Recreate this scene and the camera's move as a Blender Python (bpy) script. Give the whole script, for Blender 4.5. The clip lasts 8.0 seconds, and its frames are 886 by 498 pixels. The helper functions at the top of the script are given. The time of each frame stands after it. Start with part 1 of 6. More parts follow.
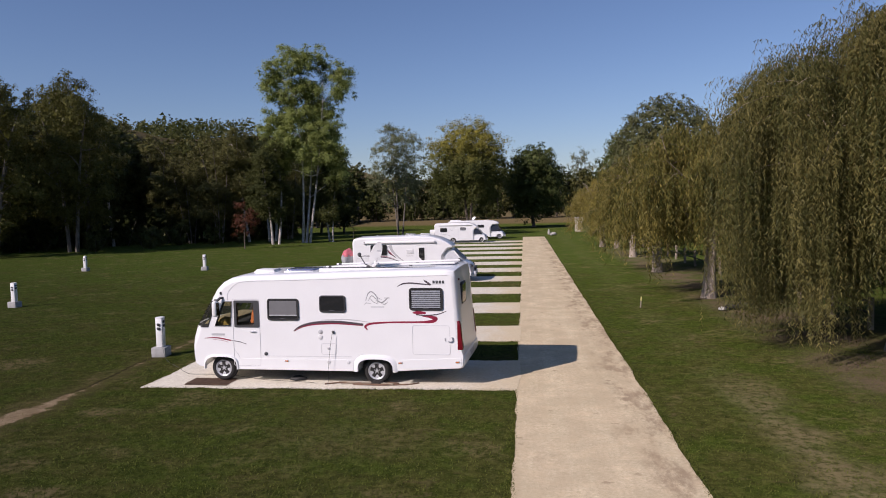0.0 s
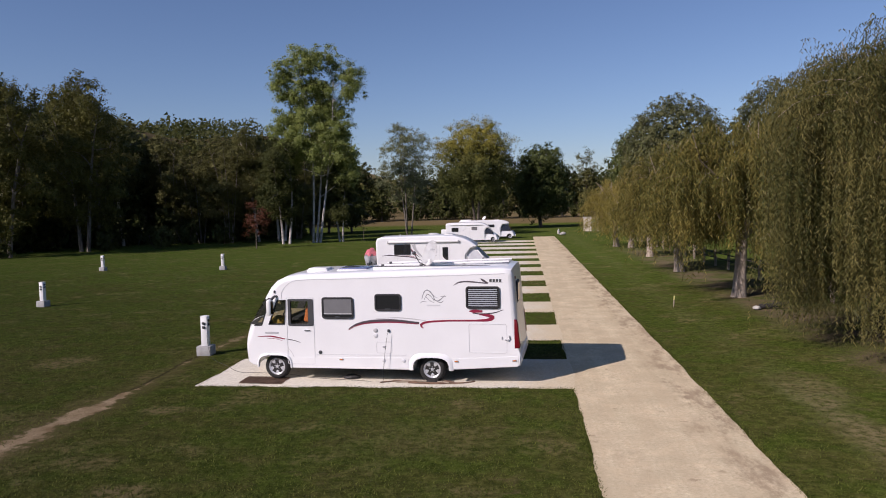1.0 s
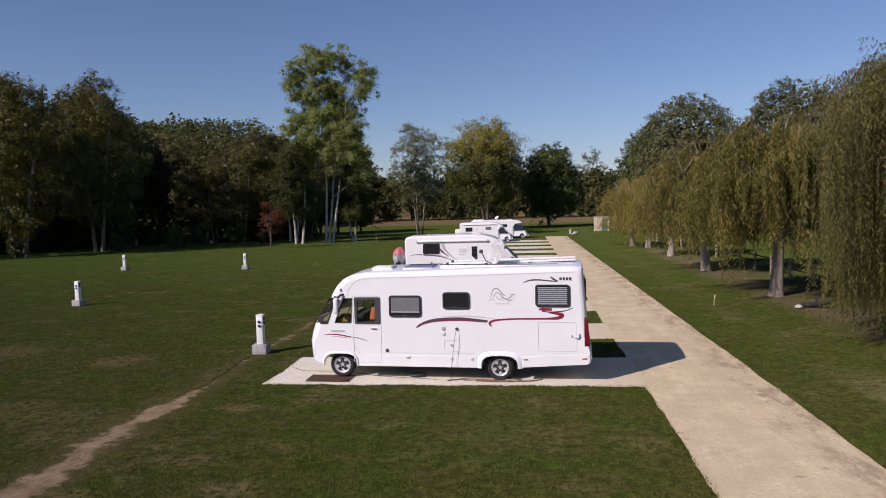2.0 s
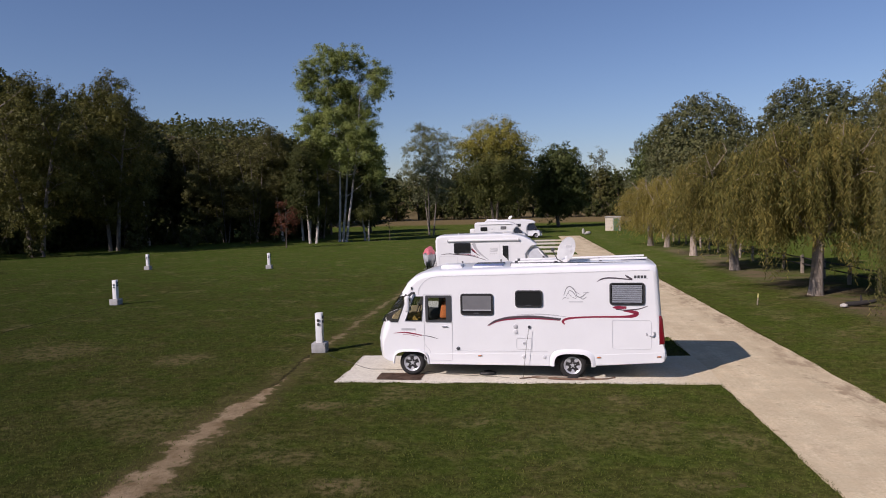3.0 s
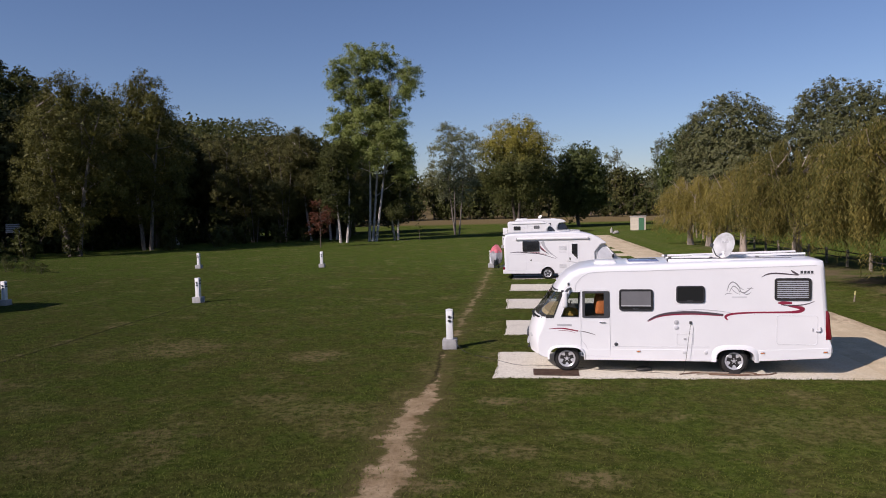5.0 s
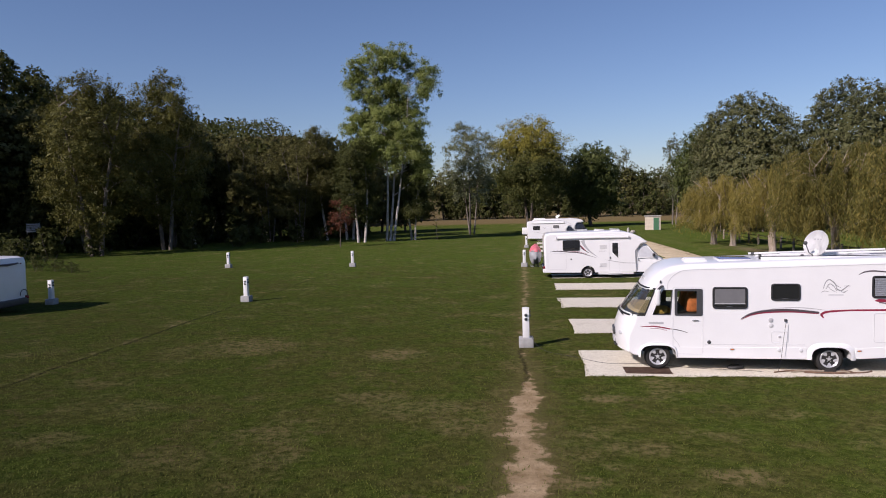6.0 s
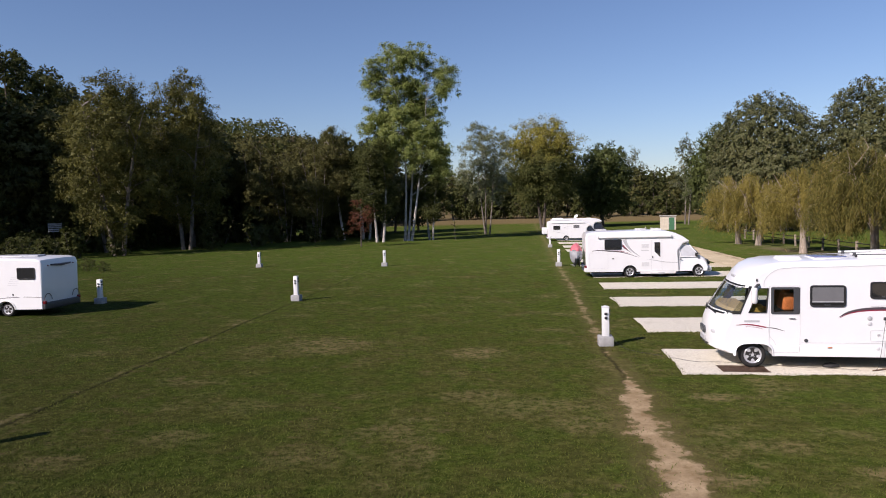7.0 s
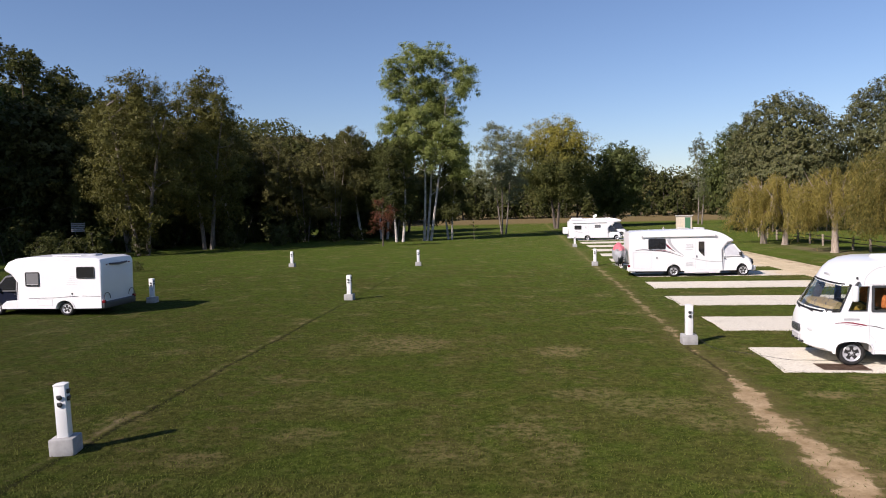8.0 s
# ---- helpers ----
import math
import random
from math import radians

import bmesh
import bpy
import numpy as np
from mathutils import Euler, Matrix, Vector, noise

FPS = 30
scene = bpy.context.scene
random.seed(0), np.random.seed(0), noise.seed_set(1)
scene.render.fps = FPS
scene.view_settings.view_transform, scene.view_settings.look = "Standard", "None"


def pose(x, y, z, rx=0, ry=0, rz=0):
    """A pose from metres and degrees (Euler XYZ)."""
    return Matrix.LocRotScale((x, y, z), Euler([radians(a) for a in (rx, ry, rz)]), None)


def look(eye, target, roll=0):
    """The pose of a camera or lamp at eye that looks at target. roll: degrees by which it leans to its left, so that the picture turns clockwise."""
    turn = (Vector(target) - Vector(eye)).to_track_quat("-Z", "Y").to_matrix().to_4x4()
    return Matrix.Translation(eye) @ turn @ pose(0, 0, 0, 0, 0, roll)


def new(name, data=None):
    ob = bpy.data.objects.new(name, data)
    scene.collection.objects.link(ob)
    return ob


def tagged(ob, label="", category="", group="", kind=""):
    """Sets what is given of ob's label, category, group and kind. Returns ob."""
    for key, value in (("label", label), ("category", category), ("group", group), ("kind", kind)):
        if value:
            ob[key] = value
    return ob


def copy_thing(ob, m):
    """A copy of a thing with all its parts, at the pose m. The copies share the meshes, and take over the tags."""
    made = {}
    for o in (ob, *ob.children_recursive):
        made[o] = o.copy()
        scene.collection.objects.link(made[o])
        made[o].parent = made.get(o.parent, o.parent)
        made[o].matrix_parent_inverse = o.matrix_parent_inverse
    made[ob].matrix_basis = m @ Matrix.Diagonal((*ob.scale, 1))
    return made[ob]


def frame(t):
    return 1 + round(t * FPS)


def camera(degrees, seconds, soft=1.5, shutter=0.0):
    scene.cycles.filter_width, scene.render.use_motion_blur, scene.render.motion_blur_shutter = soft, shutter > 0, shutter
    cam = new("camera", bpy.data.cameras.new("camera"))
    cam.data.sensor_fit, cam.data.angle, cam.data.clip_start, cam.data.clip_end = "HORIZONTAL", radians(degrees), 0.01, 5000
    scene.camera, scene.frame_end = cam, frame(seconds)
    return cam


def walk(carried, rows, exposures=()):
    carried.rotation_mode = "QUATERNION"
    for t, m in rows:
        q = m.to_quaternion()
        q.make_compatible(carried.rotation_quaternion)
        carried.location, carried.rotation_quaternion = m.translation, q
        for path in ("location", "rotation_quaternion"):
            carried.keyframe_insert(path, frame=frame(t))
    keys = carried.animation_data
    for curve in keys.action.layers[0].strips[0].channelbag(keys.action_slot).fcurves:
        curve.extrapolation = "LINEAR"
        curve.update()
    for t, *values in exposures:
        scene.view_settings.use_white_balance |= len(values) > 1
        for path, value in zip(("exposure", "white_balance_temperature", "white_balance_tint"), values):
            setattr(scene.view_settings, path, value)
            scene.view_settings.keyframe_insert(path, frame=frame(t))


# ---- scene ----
# ---- camera and its walk ----
cam = camera(64.0, 8.0, soft=1.0)
ROWS = [
    (0.0, 0.000, 0.000, 4.335, 86.390),
    (0.5, -0.612, -0.074, 4.335, 86.390),
    (1.0, -1.330, -0.168, 4.332, 86.390),
    (1.5, -2.126, -0.276, 4.331, 86.391),
    (2.0, -2.966, -0.392, 4.333, 86.390),
    (3.5, -5.602, -0.718, 4.330, 86.390),
    (4.0, -6.504, -0.822, 4.325, 86.396),
    (4.5, -7.522, -0.928, 4.318, 86.402),
    (6.0, -10.888, -1.262, 4.300, 86.420),
    (6.5, -12.053, -1.352, 4.300, 86.430),
    (7.0, -13.252, -1.480, 4.300, 86.438),
    (7.5, -14.480, -1.630, 4.304, 86.445),
    (8.0, -15.735, -1.780, 4.312, 86.450),
]
EXPOSURES = [(0.0, -0.06, 6330, 26), (3.5, -0.13, 6330, 26), (5.5, -0.05, 6330, 26), (6.5, 0.10, 6350, 25), (8.0, 0.38, 6500, 22)]
walk(cam, [(t, pose(x, y, z, tilt, 1.357, 6.530)) for t, x, y, z, tilt in ROWS], EXPOSURES)

# ---- sky, sun and exposure ----
SUN_AZ, SUN_EL = 227.0, 34.0
world = bpy.data.worlds.new("sky")
scene.world = world
world.use_nodes = True
wn = world.node_tree
wn.nodes.clear()
w_out = wn.nodes.new("ShaderNodeOutputWorld")
w_bg = wn.nodes.new("ShaderNodeBackground")
w_sky = wn.nodes.new("ShaderNodeTexSky")
w_sky.sky_type = "NISHITA"
w_sky.sun_disc = False
w_sky.sun_elevation = radians(SUN_EL)
w_sky.sun_rotation = radians(SUN_AZ)
w_sky.air_density, w_sky.dust_density, w_sky.ozone_density = 1.0, 0.25, 4.9
w_bg.inputs["Strength"].default_value = 0.088
wn.links.new(w_sky.outputs["Color"], w_bg.inputs["Color"])
wn.links.new(w_bg.outputs["Background"], w_out.inputs["Surface"])
sun_data = bpy.data.lights.new("sun", "SUN")
sun_data.energy, sun_data.angle, sun_data.color = 5.0, radians(0.53), (1.0, 0.94, 0.83)
sun = new("sun", sun_data)
sd = Vector((math.sin(radians(SUN_AZ)) * math.cos(radians(SUN_EL)), math.cos(radians(SUN_AZ)) * math.cos(radians(SUN_EL)), math.sin(radians(SUN_EL))))
sun.matrix_world = look(sd * 200, (0, 0, 0))

# ---- materials ----
def nodes_of(name):
    m = bpy.data.materials.new(name)
    m.use_nodes = True
    nt = m.node_tree
    return m, nt, nt.nodes["Principled BSDF"]


def add(nt, kind, **inputs):
    n = nt.nodes.new(kind)
    for k, v in inputs.items():
        n.inputs[k.replace("_", " ")].default_value = v
    return n


def noise_tex(nt, scale, detail=4.0, rough=0.55, stretch=None, world_space=True):
    co = nt.nodes.new("ShaderNodeNewGeometry" if world_space else "ShaderNodeTexCoord")
    src = co.outputs["Position"] if world_space else co.outputs["Object"]
    if stretch:
        mp = nt.nodes.new("ShaderNodeMapping")
        mp.inputs["Scale"].default_value = stretch
        nt.links.new(src, mp.inputs["Vector"])
        src = mp.outputs["Vector"]
    n = add(nt, "ShaderNodeTexNoise", Scale=scale, Detail=detail, Roughness=rough)
    nt.links.new(src, n.inputs["Vector"])
    return n.outputs["Fac"]


def ramp(nt, fac, stops):
    r = nt.nodes.new("ShaderNodeValToRGB")
    els = r.color_ramp.elements
    els[0].position, els[0].color = stops[0][0], (*stops[0][1], 1)
    els[1].position, els[1].color = stops[-1][0], (*stops[-1][1], 1)
    for p, c in stops[1:-1]:
        e = els.new(p)
        e.color = (*c, 1)
    nt.links.new(fac, r.inputs["Fac"])
    return r.outputs["Color"]


def grey(nt, fac, lo, hi, a=0.0, b=1.0):
    """fac between lo and hi mapped to a..b, clamped."""
    n = nt.nodes.new("ShaderNodeMapRange")
    n.interpolation_type = "SMOOTHSTEP"
    for k, v in (("From Min", lo), ("From Max", hi), ("To Min", a), ("To Max", b)):
        n.inputs[k].default_value = v
    nt.links.new(fac, n.inputs["Value"])
    return n.outputs["Result"]


def mix(nt, fac, a, b, mode="MIX"):
    n = nt.nodes.new("ShaderNodeMix")
    n.data_type, n.blend_type = "RGBA", mode
    for sock, v in ((n.inputs["Factor"], fac), (n.inputs["A"], a), (n.inputs["B"], b)):
        if isinstance(v, (int, float)):
            sock.default_value = v
        elif isinstance(v, tuple):
            sock.default_value = (*v, 1)
        else:
            nt.links.new(v, sock)
    return n.outputs["Result"]


def maths(nt, op, a, b=0.0):
    n = nt.nodes.new("ShaderNodeMath")
    n.operation = op
    for i, v in ((0, a), (1, b)):
        if isinstance(v, (int, float)):
            n.inputs[i].default_value = v
        else:
            nt.links.new(v, n.inputs[i])
    return n.outputs[0]


def bump(nt, bsdf, height, strength=0.3, dist=0.02):
    n = add(nt, "ShaderNodeBump", Strength=strength, Distance=dist)
    nt.links.new(height, n.inputs["Height"])
    nt.links.new(n.outputs["Normal"], bsdf.inputs["Normal"])


def simple(name, base, rough=0.5, metal=0.0, vary=0.12, scale=6.0, fine=60.0, bumpy=0.05, coat=0.0, rand=0.0):
    """A painted, moulded or natural surface: base colour, blotches, fine grain and a little relief."""
    m, nt, b = nodes_of(name)
    big, small = noise_tex(nt, scale, world_space=False), noise_tex(nt, fine, world_space=False)
    lo, hi = tuple(c * (1 - vary) for c in base), tuple(min(1, c * (1 + vary)) for c in base)
    col = ramp(nt, big, [(0.3, lo), (0.7, hi)])
    col = mix(nt, grey(nt, small, 0.35, 0.65, 0, vary), col, tuple(c * 0.6 for c in base))
    if rand:
        oi = nt.nodes.new("ShaderNodeObjectInfo")
        col = mix(nt, maths(nt, "MULTIPLY", oi.outputs["Random"], rand), col, tuple(c * 0.45 for c in base))
    nt.links.new(col, b.inputs["Base Color"])
    b.inputs["Roughness"].default_value, b.inputs["Metallic"].default_value = rough, metal
    b.inputs["Coat Weight"].default_value = coat
    if bumpy:
        bump(nt, b, small, bumpy, 0.01)
    return m


def leaf_material(name, lo, hi, rough=0.55, passing=0.25, streaks=False, gloss=0.16, turned=None):
    """Leaves: a colour for each leaf, and a tint for each tree. turned: (from, to, colour), the heights between which
    the crown goes over to that colour towards its top.
    """
    m, nt, b = nodes_of(name)
    geo, oi = nt.nodes.new("ShaderNodeNewGeometry"), nt.nodes.new("ShaderNodeObjectInfo")
    col = ramp(nt, geo.outputs["Random Per Island"], [(0.0, lo), (1.0, hi)])
    dark = tuple(0.55 * a + 0.0 * c for a, c in zip(lo, hi))
    col = mix(nt, maths(nt, "MULTIPLY", oi.outputs["Random"], 0.28), col, dark)
    patch = grey(nt, noise_tex(nt, 0.35, 2.0), 0.38, 0.66, 0.0, 0.5)
    col = mix(nt, patch, col, hi)
    if streaks:  # upright streaks, darker and greener, through the hanging twigs
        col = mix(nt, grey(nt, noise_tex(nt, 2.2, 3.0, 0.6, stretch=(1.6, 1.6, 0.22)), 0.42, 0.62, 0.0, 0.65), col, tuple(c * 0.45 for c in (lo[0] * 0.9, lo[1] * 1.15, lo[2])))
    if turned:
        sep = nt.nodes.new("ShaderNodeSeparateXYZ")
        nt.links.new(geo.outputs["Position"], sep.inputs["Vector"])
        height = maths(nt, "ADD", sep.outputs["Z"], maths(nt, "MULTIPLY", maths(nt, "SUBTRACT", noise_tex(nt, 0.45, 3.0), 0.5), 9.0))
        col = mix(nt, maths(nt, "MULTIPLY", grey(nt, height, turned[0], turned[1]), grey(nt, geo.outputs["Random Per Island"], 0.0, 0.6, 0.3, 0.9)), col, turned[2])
    nt.links.new(col, b.inputs["Base Color"])
    b.inputs["Roughness"].default_value = rough
    b.inputs["Specular IOR Level"].default_value = gloss
    tr = nt.nodes.new("ShaderNodeBsdfTranslucent")
    nt.links.new(col, tr.inputs["Color"])
    ms = nt.nodes.new("ShaderNodeMixShader")
    ms.inputs["Fac"].default_value = passing
    nt.links.new(b.outputs["BSDF"], ms.inputs[1])
    nt.links.new(tr.outputs["BSDF"], ms.inputs[2])
    nt.links.new(ms.outputs["Shader"], nt.nodes["Material Output"].inputs["Surface"])
    return m


def ground_material():
    m, nt, b = nodes_of("lawn")
    co = nt.nodes.new("ShaderNodeNewGeometry")
    sep = nt.nodes.new("ShaderNodeSeparateXYZ")
    nt.links.new(co.outputs["Position"], sep.inputs["Vector"])
    x, y = sep.outputs["X"], sep.outputs["Y"]
    fine = noise_tex(nt, 6.0, 6.0, 0.7)
    grain = noise_tex(nt, 45.0, 3.0, 0.6)
    big = noise_tex(nt, 0.22, 5.0, 0.6)
    mid = noise_tex(nt, 0.55, 6.0, 0.62)
    clump = noise_tex(nt, 2.6, 6.0, 0.7)
    # dull, half dry turf and lush green turf, in ragged patches
    dull = ramp(nt, fine, [(0.30, (0.039, 0.041, 0.010)), (0.5, (0.086, 0.089, 0.020)), (0.70, (0.148, 0.138, 0.041))])
    lush = ramp(nt, fine, [(0.30, (0.029, 0.045, 0.006)), (0.5, (0.067, 0.092, 0.013)), (0.70, (0.119, 0.141, 0.027))])
    where = maths(nt, "ADD", noise_tex(nt, 1.0, 6.0, 0.62), maths(nt, "MULTIPLY", maths(nt, "SUBTRACT", big, 0.5), 0.55))
    where = maths(nt, "ADD", where, grey(nt, y, 15.0, 28.0, -0.01, 0.07))
    col = mix(nt, grey(nt, where, 0.40, 0.60), dull, lush)
    col = mix(nt, grey(nt, clump, 0.38, 0.58, 0.5, 0.0), col, (0.030, 0.038, 0.007))
    tuft = noise_tex(nt, 19.0, 5.0, 0.75)
    col = mix(nt, grey(nt, tuft, 0.36, 0.50, 0.55, 0.0), col, (0.024, 0.031, 0.006))
    col = mix(nt, grey(nt, tuft, 0.54, 0.70, 0.0, 0.55), col, (0.190, 0.190, 0.060))
    # dry patches: scattered ones, and some larger ones with ragged rims
    dry = maths(nt, "MULTIPLY", grey(nt, mid, 0.52, 0.68, 0.0, 0.75), grey(nt, fine, 0.42, 0.58, 0.1, 1.0))
    rag = maths(nt, "MULTIPLY", maths(nt, "SUBTRACT", noise_tex(nt, 1.8, 6.0, 0.7), 0.5), 3.2)
    for px, py, rx, ry, k in ((-19.5, 19.9, 1.5, 1.3, 0.9), (-21.6, 19.3, 0.7, 0.8, 0.5), (-14.7, 18.8, 0.8, 0.9, 1.0), (-14.4, 14.2, 0.9, 0.5, 0.6), (-13.2, 13.4, 1.1, 0.8, 0.6),
                              (-20.0, 11.1, 0.7, 0.5, 0.55), (-21.5, 9.7, 0.6, 0.4, 0.6), (-17.1, 10.2, 0.9, 0.5, 0.45), (-12.1, 12.2, 0.7, 0.6, 0.6), (-19.4, 13.2, 0.8, 0.6, 0.45), (-3.2, 12.6, 1.6, 0.9, 0.35),
                              (-9.25, 14.25, 0.5, 0.35, 1.0), (-7.6, 9.9, 0.6, 0.35, 0.9), (-9.0, 11.1, 0.7, 0.4, 0.7), (-10.2, 9.5, 0.5, 0.3, 1.0)):
        ex = maths(nt, "DIVIDE", maths(nt, "SUBTRACT", x, px), rx)
        ey = maths(nt, "DIVIDE", maths(nt, "SUBTRACT", y, py), ry)
        q = maths(nt, "ADD", maths(nt, "ADD", maths(nt, "MULTIPLY", ex, ex), maths(nt, "MULTIPLY", ey, ey)), rag)
        dry = maths(nt, "MAXIMUM", dry, maths(nt, "MULTIPLY", grey(nt, q, 0.1, 1.7, k, 0.0), grey(nt, fine, 0.40, 0.56, 0.08, 1.0)))
    dry = maths(nt, "MULTIPLY", dry, grey(nt, clump, 0.34, 0.54, 0.25, 1.0))
    col = mix(nt, dry, col, (0.205, 0.158, 0.074))
    # brown, trodden flecks in drifts
    fleck = maths(nt, "MULTIPLY", grey(nt, noise_tex(nt, 3.2, 6.0, 0.72, stretch=(0.7, 1.0, 1)), 0.52, 0.66, 0.0, 0.6), grey(nt, noise_tex(nt, 0.38, 4.0, 0.6), 0.46, 0.60))
    col = mix(nt, fleck, col, (0.165, 0.118, 0.060))
    # worn earth along the two buried service lines
    wob = maths(nt, "MULTIPLY", maths(nt, "SUBTRACT", noise_tex(nt, 0.5, 4.0), 0.5), 0.7)
    edge = maths(nt, "MULTIPLY", maths(nt, "SUBTRACT", noise_tex(nt, 3.0, 5.0, 0.65), 0.5), 1.1)
    rim = maths(nt, "ADD", maths(nt, "MULTIPLY", maths(nt, "SUBTRACT", noise_tex(nt, 1.5, 6.0, 0.62), 0.5), 1.05), maths(nt, "MULTIPLY", edge, 0.25))
    d1 = maths(nt, "ABSOLUTE", maths(nt, "ADD", maths(nt, "ADD", x, 10.92), wob))
    near = maths(nt, "ADD", grey(nt, y, 14.0, 17.4, 0.26, -0.14), grey(nt, y, 19.4, 21.5, 0.0, 0.17))
    bare = maths(nt, "ADD", maths(nt, "SUBTRACT", d1, near), rim)
    halo = maths(nt, "MULTIPLY", grey(nt, bare, -0.1, 0.75, 0.75, 0.0), grey(nt, y, 19.0, 24.0, 1.0, 0.6))
    col = mix(nt, halo, col, mix(nt, fine, (0.055, 0.048, 0.016), (0.22, 0.17, 0.075)))
    path1 = grey(nt, bare, -0.06, 0.10, 1.0, 0.0)
    path1 = maths(nt, "MULTIPLY", maths(nt, "MULTIPLY", path1, grey(nt, y, 19.0, 23.0, 1.0, 0.45)), grey(nt, y, 33.0, 60.0, 0.9, 0.35))
    rut1 = maths(nt, "ABSOLUTE", maths(nt, "ADD", maths(nt, "ADD", x, 11.0), wob))
    rut1 = grey(nt, maths(nt, "ADD", rut1, maths(nt, "MULTIPLY", edge, 0.35)), -0.03, 0.11, 0.85, 0.0)
    rut1 = maths(nt, "MULTIPLY", rut1, maths(nt, "MULTIPLY", grey(nt, y, 14.6, 15.6), grey(nt, y, 19.3, 20.6, 1.0, 0.0)))
    col = mix(nt, rut1, col, (0.034, 0.029, 0.013))
    s2 = maths(nt, "ADD", maths(nt, "ADD", x, 23.95), maths(nt, "MULTIPLY", wob, 0.5))
    spoil = maths(nt, "ABSOLUTE", maths(nt, "ADD", s2, 0.17))
    path2 = grey(nt, maths(nt, "ADD", spoil, maths(nt, "MULTIPLY", edge, 0.8)), -0.10, 0.12, 0.42, 0.0)
    path2 = maths(nt, "MULTIPLY", path2, maths(nt, "MULTIPLY", grey(nt, mid, 0.46, 0.58), grey(nt, y, 24.0, 32.0, 1.0, 0.35)))
    rut = maths(nt, "ABSOLUTE", maths(nt, "ADD", s2, -0.02))
    rut = maths(nt, "MULTIPLY", grey(nt, maths(nt, "ADD", rut, maths(nt, "MULTIPLY", edge, 0.3)), -0.02, 0.13, 0.9, 0.0), grey(nt, y, 22.0, 34.0, 1.0, 0.4))
    col = mix(nt, rut, col, (0.026, 0.025, 0.010))
    d3 = maths(nt, "ABSOLUTE", maths(nt, "ADD", maths(nt, "ADD", x, 33.6), maths(nt, "MULTIPLY", wob, 0.5)))
    path3 = grey(nt, maths(nt, "ADD", d3, edge), -0.12, 0.06, 0.3, 0.0)
    earth = ramp(nt, noise_tex(nt, 1.9, 6.0, 0.62), [(0.34, (0.31, 0.21, 0.118)), (0.66, (0.56, 0.415, 0.265))])
    earth = mix(nt, grey(nt, fine, 0.36, 0.50, 0.35, 0.0), earth, (0.20, 0.135, 0.075))
    fac = maths(nt, "MAXIMUM", maths(nt, "MAXIMUM", path1, path2), path3)
    col = mix(nt, fac, col, earth)
    # a dry band beside the lane
    band = maths(nt, "ABSOLUTE", maths(nt, "SUBTRACT", maths(nt, "ADD", x, maths(nt, "MULTIPLY", wob, 4.5)), 4.9))
    band = maths(nt, "MULTIPLY", grey(nt, maths(nt, "ADD", band, maths(nt, "MULTIPLY", edge, 1.1)), 0.0, 0.95, 0.75, 0.0), grey(nt, y, 14.5, 19.0, 1.0, 0.15))
    col = mix(nt, maths(nt, "MULTIPLY", band, grey(nt, fine, 0.35, 0.6, 0.1, 1.0)), col, (0.235, 0.185, 0.10))
    # litter under the willows
    lit = maths(nt, "MULTIPLY", grey(nt, maths(nt, "ADD", x, maths(nt, "MULTIPLY", edge, 1.5)), 6.4, 8.2), grey(nt, mid, 0.35, 0.6, 0.15, 0.85))
    lit = maths(nt, "MULTIPLY", lit, grey(nt, x, 9.0, 13.0, 1.0, 0.0))
    col = mix(nt, maths(nt, "MULTIPLY", lit, grey(nt, y, 60, 75, 1, 0)), col, (0.15, 0.105, 0.07))
    # dry grass on the bank
    bank = grey(nt, maths(nt, "ADD", y, maths(nt, "MULTIPLY", edge, 3.0)), 158.6, 161.5)
    col = mix(nt, bank, col, mix(nt, fine, (0.10, 0.068, 0.036), (0.20, 0.135, 0.070)))
    # field brightened in its colour from y 26 to 60, green most, rim ragged
    lighter = grey(nt, maths(nt, "ADD", y, maths(nt, "MULTIPLY", maths(nt, "SUBTRACT", big, 0.5), 40.0)), 26.0, 60.0)
    col = mix(nt, 1.0, col, mix(nt, lighter, (0.67, 0.69, 0.69), (0.80, 0.90, 0.84)), "MULTIPLY")
    nt.links.new(col, b.inputs["Base Color"])
    b.inputs["Roughness"].default_value = 0.9
    b.inputs["Specular IOR Level"].default_value = 0.03
    b.inputs["Diffuse Roughness"].default_value = 1.0
    h = maths(nt, "ADD", maths(nt, "ADD", fine, maths(nt, "MULTIPLY", clump, 1.2)), maths(nt, "MULTIPLY", grain, 0.5))
    bump(nt, b, h, 0.9, 0.05)
    return m


